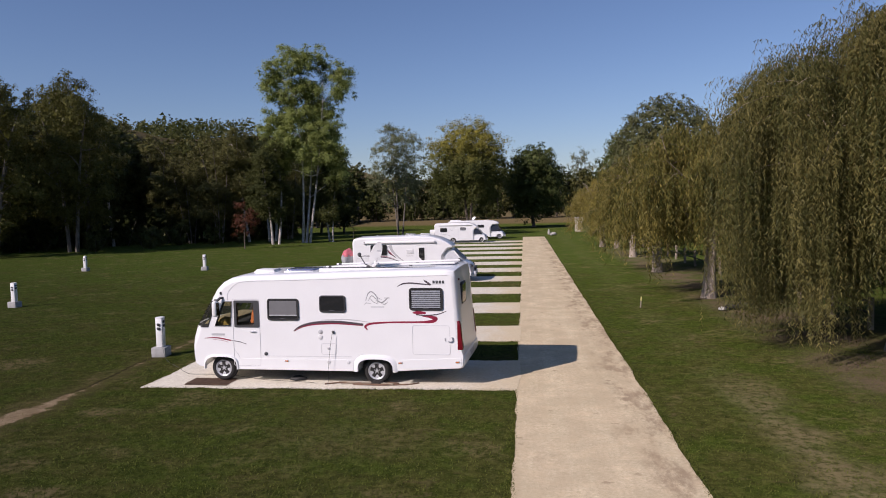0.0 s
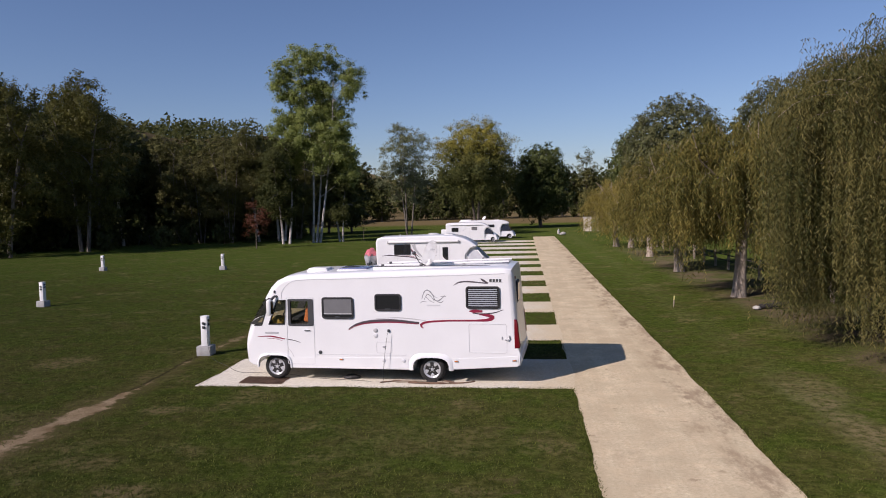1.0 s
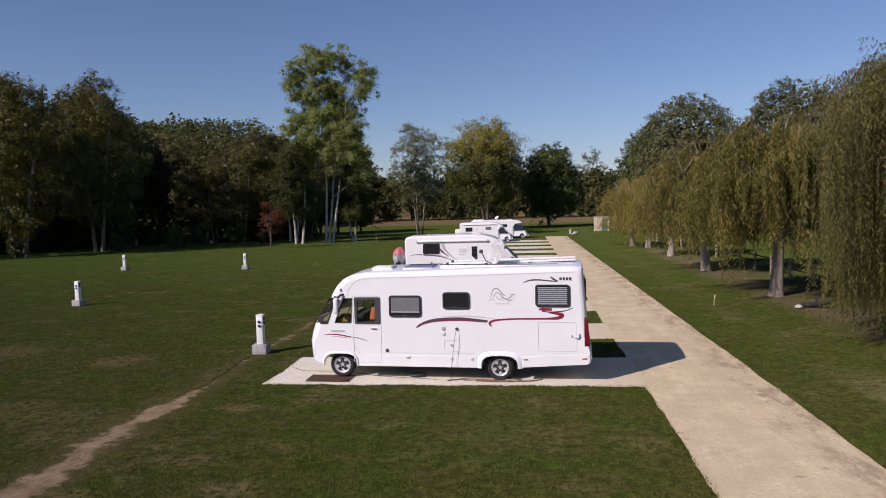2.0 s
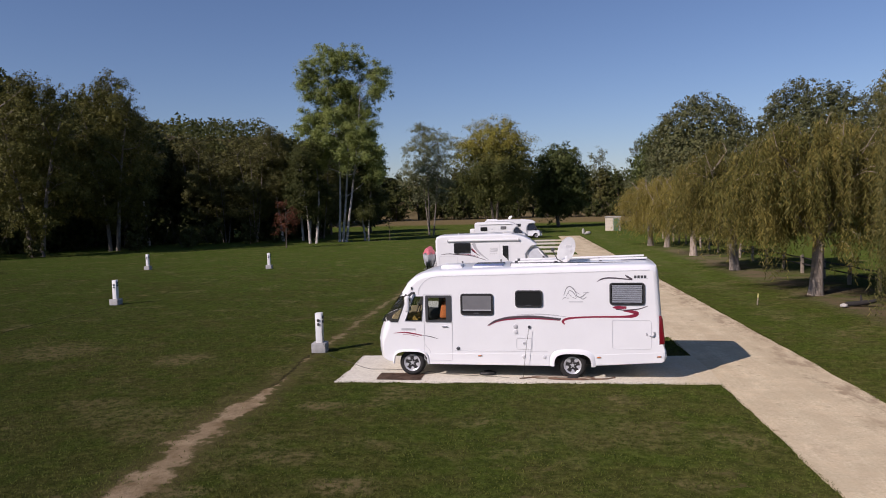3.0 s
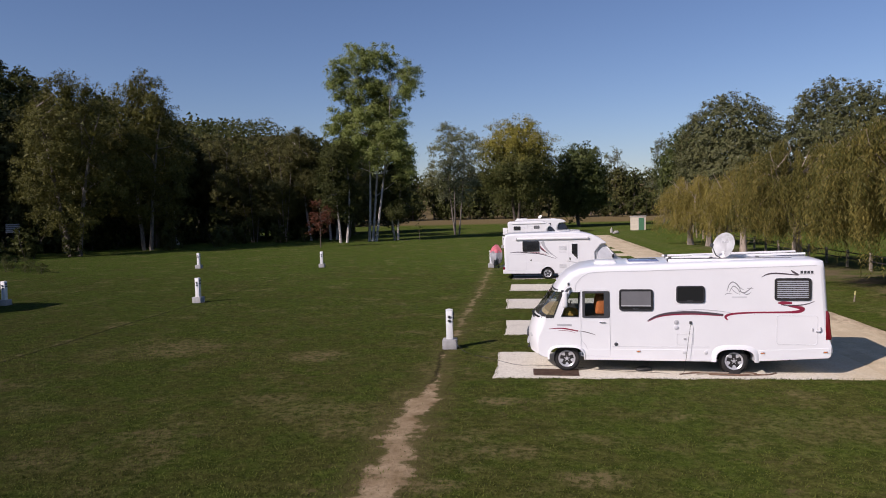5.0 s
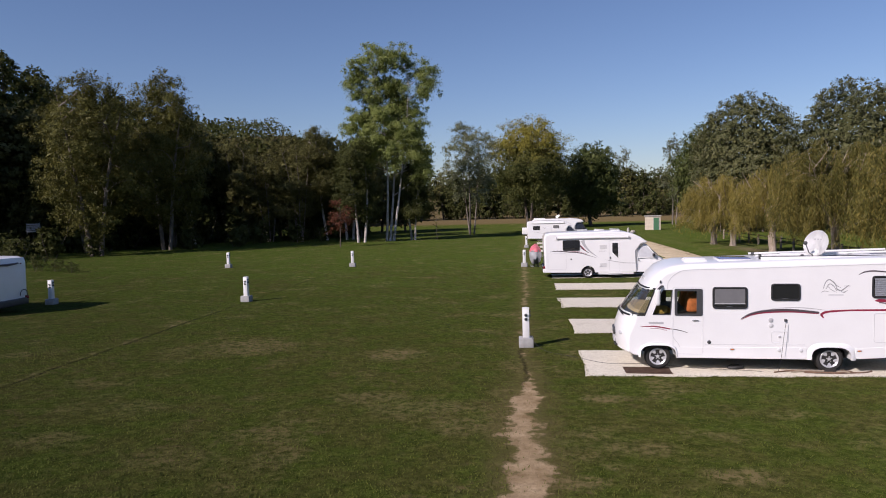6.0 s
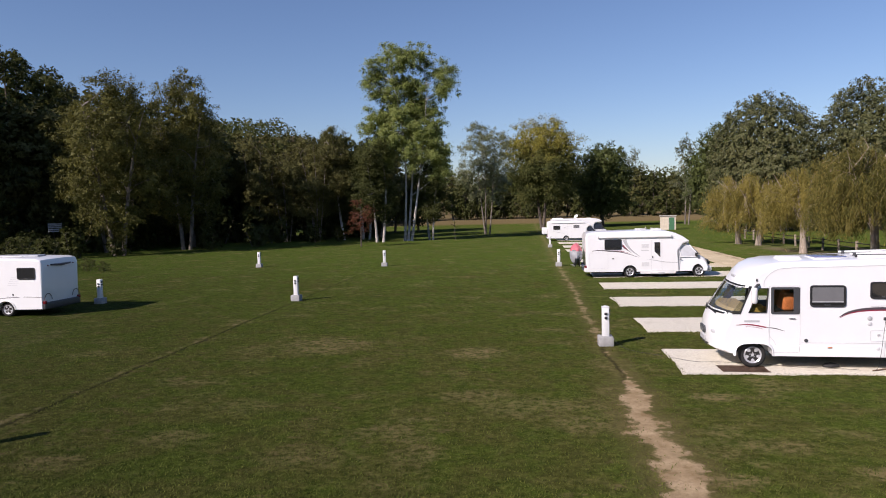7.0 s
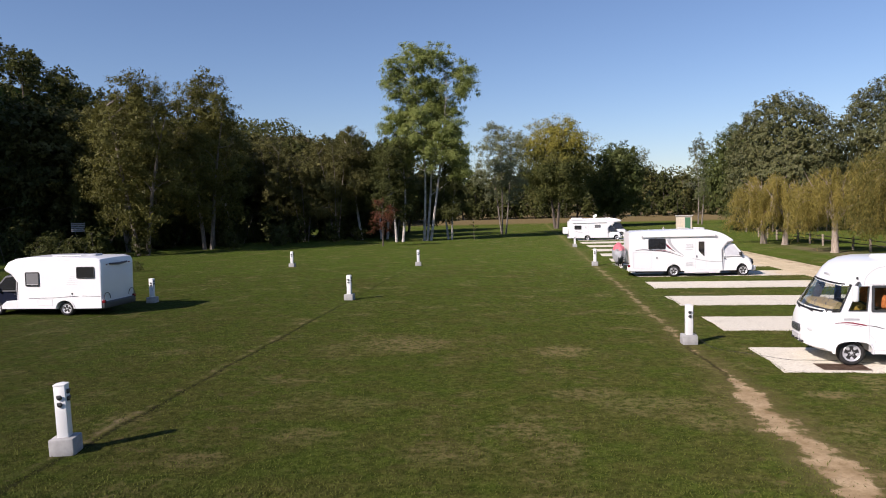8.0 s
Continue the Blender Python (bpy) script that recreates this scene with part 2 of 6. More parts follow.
def gravel_material(name, lo, hi, stain, amount, x_dark=None, worn=None):
    m, nt, b = nodes_of(name)
    vor = nt.nodes.new("ShaderNodeTexVoronoi")
    vor.inputs["Scale"].default_value = 38.0
    co = nt.nodes.new("ShaderNodeNewGeometry")
    nt.links.new(co.outputs["Position"], vor.inputs["Vector"])
    fine, mid, big = noise_tex(nt, 16.0, 6.0, 0.7), noise_tex(nt, 1.1, 6.0, 0.7, stretch=(1.0, 0.6, 1)), noise_tex(nt, 0.3, 4.0)
    col = ramp(nt, fine, [(0.3, lo), (0.7, hi)])
    stone = nt.nodes.new("ShaderNodeSeparateXYZ")
    nt.links.new(vor.outputs["Color"], stone.inputs["Vector"])
    col = mix(nt, grey(nt, stone.outputs["X"], 0.6, 1.0, 0, 0.32), col, tuple(c * 0.62 for c in lo))
    col = mix(nt, maths(nt, "MULTIPLY", grey(nt, mid, 0.52, 0.75), amount), col, stain)
    col = mix(nt, grey(nt, big, 0.4, 0.7, 0, 0.25), col, tuple(0.8 * c for c in hi))
    loose = noise_tex(nt, 8.0, 6.0, 0.78)  # loose chippings, pale and dark
    col = mix(nt, grey(nt, loose, 0.55, 0.68, 0.0, 0.45), col, tuple(min(0.86, c * 1.16) for c in hi))
    col = mix(nt, grey(nt, loose, 0.34, 0.45, 0.45, 0.0), col, tuple(c * 0.66 for c in lo))
    if worn:  # worn and mixed with the lane's own stone towards the lane
        sep = nt.nodes.new("ShaderNodeSeparateXYZ")
        nt.links.new(co.outputs["Position"], sep.inputs["Vector"])
        near = maths(nt, "ADD", sep.outputs["X"], maths(nt, "MULTIPLY", maths(nt, "SUBTRACT", mid, 0.5), 3.0))
        col = mix(nt, grey(nt, near, -2.2, -0.4), col, ramp(nt, fine, [(0.3, worn[0]), (0.7, worn[1])]))
    if x_dark:  # small dark spots trodden into the stone
        spots = nt.nodes.new("ShaderNodeTexVoronoi")
        spots.inputs["Scale"].default_value = 1.8
        nt.links.new(co.outputs["Position"], spots.inputs["Vector"])
        spot = maths(nt, "ADD", spots.outputs["Distance"], maths(nt, "MULTIPLY", maths(nt, "SUBTRACT", fine, 0.5), 0.25))
        col = mix(nt, maths(nt, "MULTIPLY", grey(nt, spot, 0.06, 0.17, 0.75, 0.0), grey(nt, noise_tex(nt, 0.5, 3.0), 0.42, 0.56)), col, stain)
        col = mix(nt, grey(nt, noise_tex(nt, 2.2, 6.0, 0.7), 0.42, 0.68, 0.0, 0.35), col, (hi[0] * 1.08, hi[1] * 1.0, hi[2] * 0.92))
        col = mix(nt, grey(nt, noise_tex(nt, 0.8, 5.0, 0.6), 0.38, 0.64, 0.5, 0.0), col, tuple(c * 0.80 for c in lo))
        sep = nt.nodes.new("ShaderNodeSeparateXYZ")
        nt.links.new(co.outputs["Position"], sep.inputs["Vector"])
        band = maths(nt, "MULTIPLY", grey(nt, maths(nt, "ADD", sep.outputs["X"], maths(nt, "MULTIPLY", maths(nt, "SUBTRACT", mid, 0.5), 2.0)), x_dark, x_dark + 0.7), grey(nt, noise_tex(nt, 1.7, 6.0, 0.72, stretch=(1.0, 0.4, 1)), 0.44, 0.62, 0.0, 0.75))
        col = mix(nt, band, col, stain)
        track = noise_tex(nt, 2.4, 5.0, 0.65, stretch=(1.0, 0.07, 1))
        col = mix(nt, grey(nt, track, 0.40, 0.62, 0.30, 0.0), col, (0.50, 0.38, 0.24))
    nt.links.new(col, b.inputs["Base Color"])
    b.inputs["Roughness"].default_value = 0.95
    b.inputs["Specular IOR Level"].default_value = 0.1
    bump(nt, b, maths(nt, "ADD", fine, maths(nt, "MULTIPLY", vor.outputs["Distance"], -0.25)), 0.3, 0.02)
    return m


def bark_material(name, lo, hi, streak=(1, 1, 0.25), scale=7.0):
    m, nt, b = nodes_of(name)
    n, f = noise_tex(nt, scale, 6.0, 0.7, stretch=streak, world_space=False), noise_tex(nt, 30.0, 4.0, 0.7, world_space=False)
    col = ramp(nt, n, [(0.32, lo), (0.62, hi)])
    col = mix(nt, grey(nt, f, 0.45, 0.7, 0, 0.5), col, tuple(c * 0.5 for c in lo))
    nt.links.new(col, b.inputs["Base Color"])
    b.inputs["Roughness"].default_value = 0.9
    bump(nt, b, n, 0.7, 0.05)
    return m


def glass_material(name, tint):
    """A dark tinted pane."""
    m, nt, b = nodes_of(name)
    b.inputs["Base Color"].default_value = (*tint, 1)
    b.inputs["Roughness"].default_value = 0.04
    b.inputs["Specular IOR Level"].default_value = 0.8
    return m


def clear_glass(name, tint):
    """Thin clear glass: lets light through and mirrors more at a slant."""
    m, nt, b = nodes_of(name)
    tr, gl = nt.nodes.new("ShaderNodeBsdfTransparent"), nt.nodes.new("ShaderNodeBsdfGlossy")
    tr.inputs["Color"].default_value = (*tint, 1)
    gl.inputs["Roughness"].default_value = 0.03
    fr = add(nt, "ShaderNodeFresnel", IOR=1.65)
    ms = nt.nodes.new("ShaderNodeMixShader")
    nt.links.new(fr.outputs["Fac"], ms.inputs["Fac"])
    nt.links.new(tr.outputs["BSDF"], ms.inputs[1])
    nt.links.new(gl.outputs["BSDF"], ms.inputs[2])
    nt.links.new(ms.outputs["Shader"], nt.nodes["Material Output"].inputs["Surface"])
    return m


LAWN = ground_material()
ROAD = gravel_material("road_gravel", (0.60, 0.490, 0.310), (0.785, 0.665, 0.455), (0.27, 0.190, 0.120), 0.55, 1.55)
BAY = gravel_material("bay_gravel", (0.61, 0.555, 0.445), (0.79, 0.74, 0.625), (0.36, 0.30, 0.22), 0.45, None, ((0.56, 0.46, 0.30), (0.715, 0.605, 0.42)))
WHITE = simple("white_coachwork", (0.82, 0.82, 0.82), 0.28, vary=0.025, scale=1.2, fine=25, bumpy=0.0, coat=0.35)
WHITE2 = simple("white_plastic", (0.76, 0.76, 0.75), 0.42, vary=0.04, scale=3, bumpy=0.02)
BLACK = simple("black_rubber", (0.018, 0.018, 0.019), 0.62, vary=0.25, bumpy=0.1)
TYRE = simple("tyre_rubber", (0.022, 0.021, 0.020), 0.85, vary=0.3, fine=90, bumpy=0.25)
UNDER = simple("underbody", (0.03, 0.03, 0.03), 0.85, vary=0.3)
DARKGREY = simple("dark_grey_frame", (0.055, 0.057, 0.06), 0.45, vary=0.1)
GREY = simple("grey_decal", (0.075, 0.058, 0.068), 0.4, vary=0.05, bumpy=0)
PALEGREY = simple("pale_grey_decal", (0.46, 0.46, 0.47), 0.4, vary=0.05, bumpy=0)
EMBLEM = simple("grey_emblem", (0.30, 0.30, 0.31), 0.4, vary=0.05, bumpy=0)
SEAM = simple("panel_seam", (0.62, 0.62, 0.63), 0.55, vary=0.05, bumpy=0)
RED = simple("dark_red_decal", (0.26, 0.022, 0.05), 0.35, vary=0.06, bumpy=0)
LAMPRED = simple("red_lamp_lens", (0.16, 0.008, 0.014), 0.15, vary=0.1, bumpy=0, coat=0.5)
ORANGE = simple("orange_lamp_lens", (0.62, 0.20, 0.05), 0.2, vary=0.1, bumpy=0, coat=0.5)
ALLOY = simple("alloy_rim", (0.62, 0.62, 0.64), 0.32, metal=0.35, vary=0.1, bumpy=0.02)
CHROME = simple("chrome", (0.7, 0.7, 0.7), 0.15, metal=1.0, vary=0.05, bumpy=0)
STEEL = simple("dull_aluminium", (0.50, 0.51, 0.52), 0.42, metal=0.6, vary=0.1, bumpy=0.02)
PANE = glass_material("tinted_pane", (0.020, 0.021, 0.022))
CABGLASS = clear_glass("cab_glass", (0.80, 0.84, 0.83))
BLIND = simple("pale_roller_blind", (0.15, 0.15, 0.155), 0.7, vary=0.06, bumpy=0.05)
SCREEN = simple("silver_thermal_screen", (0.55, 0.56, 0.58), 0.35, vary=0.08, bumpy=0.1, coat=0.3)
SLAT = simple("blind_slat", (0.34, 0.36, 0.40), 0.5, vary=0.05, bumpy=0)
CONCRETE = simple("concrete", (0.36, 0.355, 0.345), 0.9, vary=0.18, scale=5, fine=40, bumpy=0.35)
POSTWHITE = simple("white_enamelled_post", (0.78, 0.78, 0.77), 0.45, vary=0.05, scale=4, bumpy=0.03)
SOLAR = simple("tinted_acrylic", (0.16, 0.18, 0.30), 0.12, vary=0.15, bumpy=0, coat=0.4)
ORANGESEAT = simple("rust_orange_upholstery", (0.60, 0.17, 0.045), 0.85, vary=0.2, bumpy=0.2)
YELLOWCLOTH = simple("yellow_cloth", (0.62, 0.38, 0.075), 0.85, vary=0.2, bumpy=0.2)
CABIN = simple("cabin_lining", (0.05, 0.047, 0.045), 0.8, vary=0.2)
DASH = simple("beige_dashboard", (0.40, 0.31, 0.17), 0.75, vary=0.15)
RUG = simple("brown_mat", (0.17, 0.105, 0.07), 0.95, vary=0.3, scale=8, fine=80, bumpy=0.4)
CABLE = simple("black_cable", (0.03, 0.028, 0.026), 0.6, bumpy=0)
TARPGREY = simple("grey_bike_cover", (0.36, 0.37, 0.39), 0.65, vary=0.15, bumpy=0.2)
TARPRED = simple("red_bike_cover", (0.60, 0.15, 0.18), 0.6, vary=0.2, bumpy=0.2)
CARBLUE = simple("blue_black_paint", (0.012, 0.015, 0.03), 0.2, vary=0.1, bumpy=0, coat=0.6)
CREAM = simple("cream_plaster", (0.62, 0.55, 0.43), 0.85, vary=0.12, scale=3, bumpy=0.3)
GREENDOOR = simple("green_door_paint", (0.055, 0.17, 0.085), 0.55, vary=0.12)
ROOFGREY = simple("pale_roof_slab", (0.50, 0.47, 0.42), 0.85, vary=0.12, bumpy=0.2)
FENCEWOOD = simple("weathered_fence_wood", (0.33, 0.27, 0.20), 0.9, vary=0.3, scale=5, fine=35, bumpy=0.4, rand=0.3)
YELLOWPAINT = simple("yellow_stake_paint", (0.60, 0.54, 0.20), 0.7, vary=0.15)
STONE = simple("pale_stone", (0.42, 0.40, 0.36), 0.9, vary=0.2, bumpy=0.4)
DARKWOOD = simple("dark_wet_wood", (0.022, 0.019, 0.017), 0.9, vary=0.3, bumpy=0.4)
BARK = bark_material("brown_bark", (0.065, 0.050, 0.038), (0.155, 0.125, 0.098))
WILLOWBARK = bark_material("willow_bark", (0.21, 0.165, 0.125), (0.45, 0.37, 0.295), scale=9.0)
PALEBARK = bark_material("grey_bark", (0.075, 0.062, 0.05), (0.25, 0.215, 0.18), (1, 1, 0.4), 5.0)
BIRCHBARK = bark_material("pale_bark", (0.20, 0.175, 0.15), (0.62, 0.58, 0.52), (1, 1, 0.5), 4.0)
LEAF_MID = leaf_material("leaf_mid_green", (0.055, 0.078, 0.020), (0.135, 0.155, 0.048), passing=0.35)
LEAF_DARK = leaf_material("leaf_dark_green", (0.040, 0.052, 0.013), (0.108, 0.114, 0.033), passing=0.35)
LEAF_LIGHT = leaf_material("leaf_fresh_green", (0.178, 0.228, 0.058), (0.405, 0.445, 0.148), 0.42, 0.5)
LEAF_ASH = leaf_material("leaf_ash", (0.055, 0.062, 0.013), (0.165, 0.154, 0.039), passing=0.28)
LEAF_OLIVE = leaf_material("leaf_olive", (0.074, 0.079, 0.022), (0.192, 0.178, 0.060), passing=0.3)
# dark green leaves, mixed to a brighter yellow towards the crown's top
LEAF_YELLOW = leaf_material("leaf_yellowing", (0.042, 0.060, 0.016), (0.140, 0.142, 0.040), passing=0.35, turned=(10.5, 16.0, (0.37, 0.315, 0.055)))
LEAF_GREY = leaf_material("leaf_grey_green", (0.115, 0.136, 0.064), (0.300, 0.308, 0.165), 0.4, 0.4)
LEAF_RED = leaf_material("leaf_red", (0.075, 0.028, 0.016), (0.155, 0.060, 0.030))
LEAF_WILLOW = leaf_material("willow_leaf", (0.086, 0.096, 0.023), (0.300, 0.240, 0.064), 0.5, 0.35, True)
LEAF_ROUND = leaf_material("leaf_chestnut", (0.066, 0.082, 0.028), (0.200, 0.196, 0.082), 0.42, 0.3, gloss=0.3)
LEAF_WILLOW3 = leaf_material("willow_leaf_gold", (0.145, 0.136, 0.030), (0.390, 0.312, 0.082), 0.5, 0.4)
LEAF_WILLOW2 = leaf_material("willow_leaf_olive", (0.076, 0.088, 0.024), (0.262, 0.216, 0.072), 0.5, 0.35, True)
GRASSBLADE = leaf_material("grass_blade", (0.045, 0.068, 0.008), (0.130, 0.137, 0.029), 0.8, 0.2)

# ---- mesh helpers ----
def as_object(name, bm, mat, parent=None, label=""):
    me = bpy.data.meshes.new(name)
    bm.to_mesh(me)
    bm.free()
    me.materials.append(mat)
    ob = new(name, me)
    if parent is not None:
        ob.parent = parent
    if label:
        ob["label"] = label
    return ob


def part(name, bm, mat, parent, label="", smooth=True):
    ob = as_object(name, bm, mat, parent, label)
    if smooth:
        for p in ob.data.polygons:
            p.use_smooth = True
        ob.data.set_sharp_from_angle(angle=radians(38))
    return ob


def flat_sides(ob):
    """Large upright side faces keep their own normal."""
    for p in ob.data.polygons:
        if abs(p.normal.y) > 0.995 and p.area > 0.03:
            p.use_smooth = False


def thing(name, m, label, category, group="", kind=""):
    ob = new(name)
    ob.empty_display_size = 0.2
    ob.matrix_world = m
    return tagged(ob, label, category, group, kind)


def raw(name, verts, faces, mat, parent=None, label="", smooth=False):
    """A mesh from arrays of points and faces that the code worked out."""
    me = bpy.data.meshes.new(name)
    me.from_pydata(verts.tolist() if hasattr(verts, "tolist") else verts, [], faces.tolist() if hasattr(faces, "tolist") else faces)
    me.materials.append(mat)
    if smooth:
        for p in me.polygons:
            p.use_smooth = True
    ob = new(name, me)
    if parent is not None:
        ob.parent = parent
    if label:
        ob["label"] = label
    return ob


def box(x0, x1, y0, y1, z0, z1, bevel=0.0, seg=2, bm=None):
    bm = bm or bmesh.new()
    res = bmesh.ops.create_cube(bm, size=1.0, matrix=Matrix.LocRotScale(((x0 + x1) / 2, (y0 + y1) / 2, (z0 + z1) / 2), None, (x1 - x0, y1 - y0, z1 - z0)))
    if bevel:
        edges = {e for v in res["verts"] for e in v.link_edges}
        bmesh.ops.bevel(bm, geom=list(edges), offset=bevel, segments=seg, affect="EDGES", profile=0.5)
    return bm


def prism(pts, y0, y1, bevel=0.0, seg=3, pick=None, bm=None):
    """The outline pts, (x, z) pairs, drawn out from y0 to y1; the rims that pick(x, z) chooses are rounded."""
    bm = bm or bmesh.new()
    a = [bm.verts.new((x, y0, z)) for x, z in pts]
    b = [bm.verts.new((x, y1, z)) for x, z in pts]
    n = len(pts)
    caps = [bm.faces.new(a), bm.faces.new(b[::-1])]
    for i in range(n):
        bm.faces.new((a[i], b[i], b[(i + 1) % n], a[(i + 1) % n]))
    bmesh.ops.recalc_face_normals(bm, faces=bm.faces[:])
    if bevel:
        es = [e for f in caps for e in f.edges if pick is None or all(pick(v.co.x, v.co.z) for v in e.verts)]
        bmesh.ops.bevel(bm, geom=es, offset=bevel, segments=seg, affect="EDGES", profile=0.5, clamp_overlap=True)
    return bm


def rounded(x0, x1, z0, z1, r, n=4):
    pts = []
    for cx, cz, a0 in ((x1 - r, z0 + r, -90), (x1 - r, z1 - r, 0), (x0 + r, z1 - r, 90), (x0 + r, z0 + r, 180)):
        for i in range(n + 1):
            a = radians(a0 + 90 * i / n)
            pts.append((cx + r * math.cos(a), cz + r * math.sin(a)))
    return pts


def ring_frame(outer, inner, y0, y1):
    """A frame between two outlines of as many points, drawn out in y."""
    bm = bmesh.new()
    n = len(outer)
    v = [[bm.verts.new((x, y, z)) for x, z in o] for o, y in ((outer, y0), (inner, y0), (inner, y1), (outer, y1))]
    for k in range(4):
        p, q = v[k], v[(k + 1) % 4]
        for i in range(n):
            bm.faces.new((p[i], p[(i + 1) % n], q[(i + 1) % n], q[i]))
    bmesh.ops.recalc_face_normals(bm, faces=bm.faces[:])
    return bm


def ribbon(pts, widths, y, thick=0.003, sub=6):
    """A painted line through (x, z) points with a width at each, lying on the side at y."""
    p, w = np.array(pts, float), np.array(widths, float)
    t = np.linspace(0, len(p) - 1, (len(p) - 1) * sub + 1)
    out = []
    for s in t:
        i = min(int(s), len(p) - 2)
        u = s - i
        p0, p1, p2, p3 = p[max(i - 1, 0)], p[i], p[i + 1], p[min(i + 2, len(p) - 1)]
        q = 0.5 * (2 * p1 + (p2 - p0) * u + (2 * p0 - 5 * p1 + 4 * p2 - p3) * u * u + (3 * p1 - p0 - 3 * p2 + p3) * u ** 3)
        out.append((q, w[i] * (1 - u) + w[i + 1] * u))
    bm = bmesh.new()
    rows = []
    for k, (q, ww) in enumerate(out):
        d = out[min(k + 1, len(out) - 1)][0] - out[max(k - 1, 0)][0]
        d = d / (np.linalg.norm(d) + 1e-9)
        nrm = np.array((-d[1], d[0])) * max(ww, 0.002) / 2
        rows.append([bm.verts.new((c[0], yy, c[1])) for c, yy in ((q - nrm, y), (q + nrm, y), (q + nrm, y - thick), (q - nrm, y - thick))])
    for a, b in zip(rows, rows[1:]):
        for i in range(4):
            bm.faces.new((a[i], a[(i + 1) % 4], b[(i + 1) % 4], b[i]))
    bm.faces.new(rows[0])
    bm.faces.new(rows[-1][::-1])
    bmesh.ops.recalc_face_normals(bm, faces=bm.faces[:])
    return bm


def lathe(profile, axis_y=True, seg=28, bm=None, at=(0, 0, 0)):
    """A turned body: (radius, along) pairs round the y axis (or z)."""
    bm = bm or bmesh.new()
    rings = []
    for r, h in profile:
        ring = []
        for i in range(seg):
            a = 2 * math.pi * i / seg
            c, s = r * math.cos(a), r * math.sin(a)
            co = (c, h, s) if axis_y else (c, s, h)
            ring.append(bm.verts.new(Vector(co) + Vector(at)))
        rings.append(ring)
    for a, b in zip(rings, rings[1:]):
        for i in range(seg):
            bm.faces.new((a[i], a[(i + 1) % seg], b[(i + 1) % seg], b[i]))
    bm.faces.new(rings[0])
    bm.faces.new(rings[-1][::-1])
    bmesh.ops.recalc_face_normals(bm, faces=bm.faces[:])
    return bm


def tube(path, radii, seg=8, bm=None):
    """A tapered tube along points."""
    bm = bm or bmesh.new()
    path = [Vector(p) for p in path]
    rings = []
    for k, p in enumerate(path):
        d = (path[min(k + 1, len(path) - 1)] - path[max(k - 1, 0)]).normalized()
        u = d.orthogonal().normalized() if k == 0 else (rings_u - d * rings_u.dot(d)).normalized()
        rings_u = u
        v = d.cross(u)
        r = radii[k]
        rings.append([bm.verts.new(p + (u * math.cos(2 * math.pi * i / seg) + v * math.sin(2 * math.pi * i / seg)) * r) for i in range(seg)])
    for a, b in zip(rings, rings[1:]):
        for i in range(seg):
            bm.faces.new((a[i], a[(i + 1) % seg], b[(i + 1) % seg], b[i]))
    bm.faces.new(rings[0][::-1])
    bm.faces.new(rings[-1])
    return bm


def cut(ob, cutters):
    """Cuts the given bmesh bodies out of ob's mesh."""
    for c in cutters:
        tool = as_object("tool", c, CABIN)
        tool.parent = ob.parent
        md = ob.modifiers.new("cut", "BOOLEAN")
        md.operation, md.solver, md.object, md.material_mode = "DIFFERENCE", "EXACT", tool, "TRANSFER"
        bpy.context.view_layer.update()
        me = bpy.data.meshes.new_from_object(ob.evaluated_get(bpy.context.evaluated_depsgraph_get()))
        ob.modifiers.clear()
        old = ob.data
        ob.data = me
        me.name = ob.name
        bpy.data.meshes.remove(old)
        data = tool.data
        bpy.data.objects.remove(tool)
        bpy.data.meshes.remove(data)
    ob.data.set_sharp_from_angle(angle=radians(38))


# ---- ground, road, bays ----
def ground_height(x, y):
    """A field that falls away very gently; a low bank along its far end; a wooded hill on the west side."""
    h = -0.0042 * min(max(y - 20.0, 0.0), 140.0)
    bank = min(max((y - 158.0) / 8.0, 0.0), 1.0)
    h += 1.15 * bank * bank * (3 - 2 * bank)
    hill = min(max((-71.0 - x - 0.10 * max(y - 60.0, 0.0)) / 27.0, 0.0), 1.0)
    h += 27.0 * hill * hill * (3 - 2 * hill)
    far = min(max((y - 210.0) / 160.0, 0.0), 1.0)
    h += 14.0 * far * far * (3 - 2 * far)
    return h


def make_ground():
    xs = [-900, -500, -300, -220, -170, -140] + list(range(-130, 60, 5)) + [60, 80, 110, 160, 240, 400, 900]
    ys = [-700, -400, -200, -120, -80, -50] + list(range(-40, 136, 8)) + list(range(136, 172, 2)) + [176, 184, 192, 210, 230, 260, 300, 350, 450, 700, 1500, 3500]
    verts = [(x, y, ground_height(x, y)) for y in ys for x in xs]
    n = len(xs)
    faces = [(j * n + i, j * n + i + 1, (j + 1) * n + i + 1, (j + 1) * n + i) for j in range(len(ys) - 1) for i in range(n - 1)]
    ob = raw("ground", verts, faces, LAWN, smooth=True)
    return tagged(ob, "mown green lawn with dry patches and worn earth lines", "lawn", kind="structure")


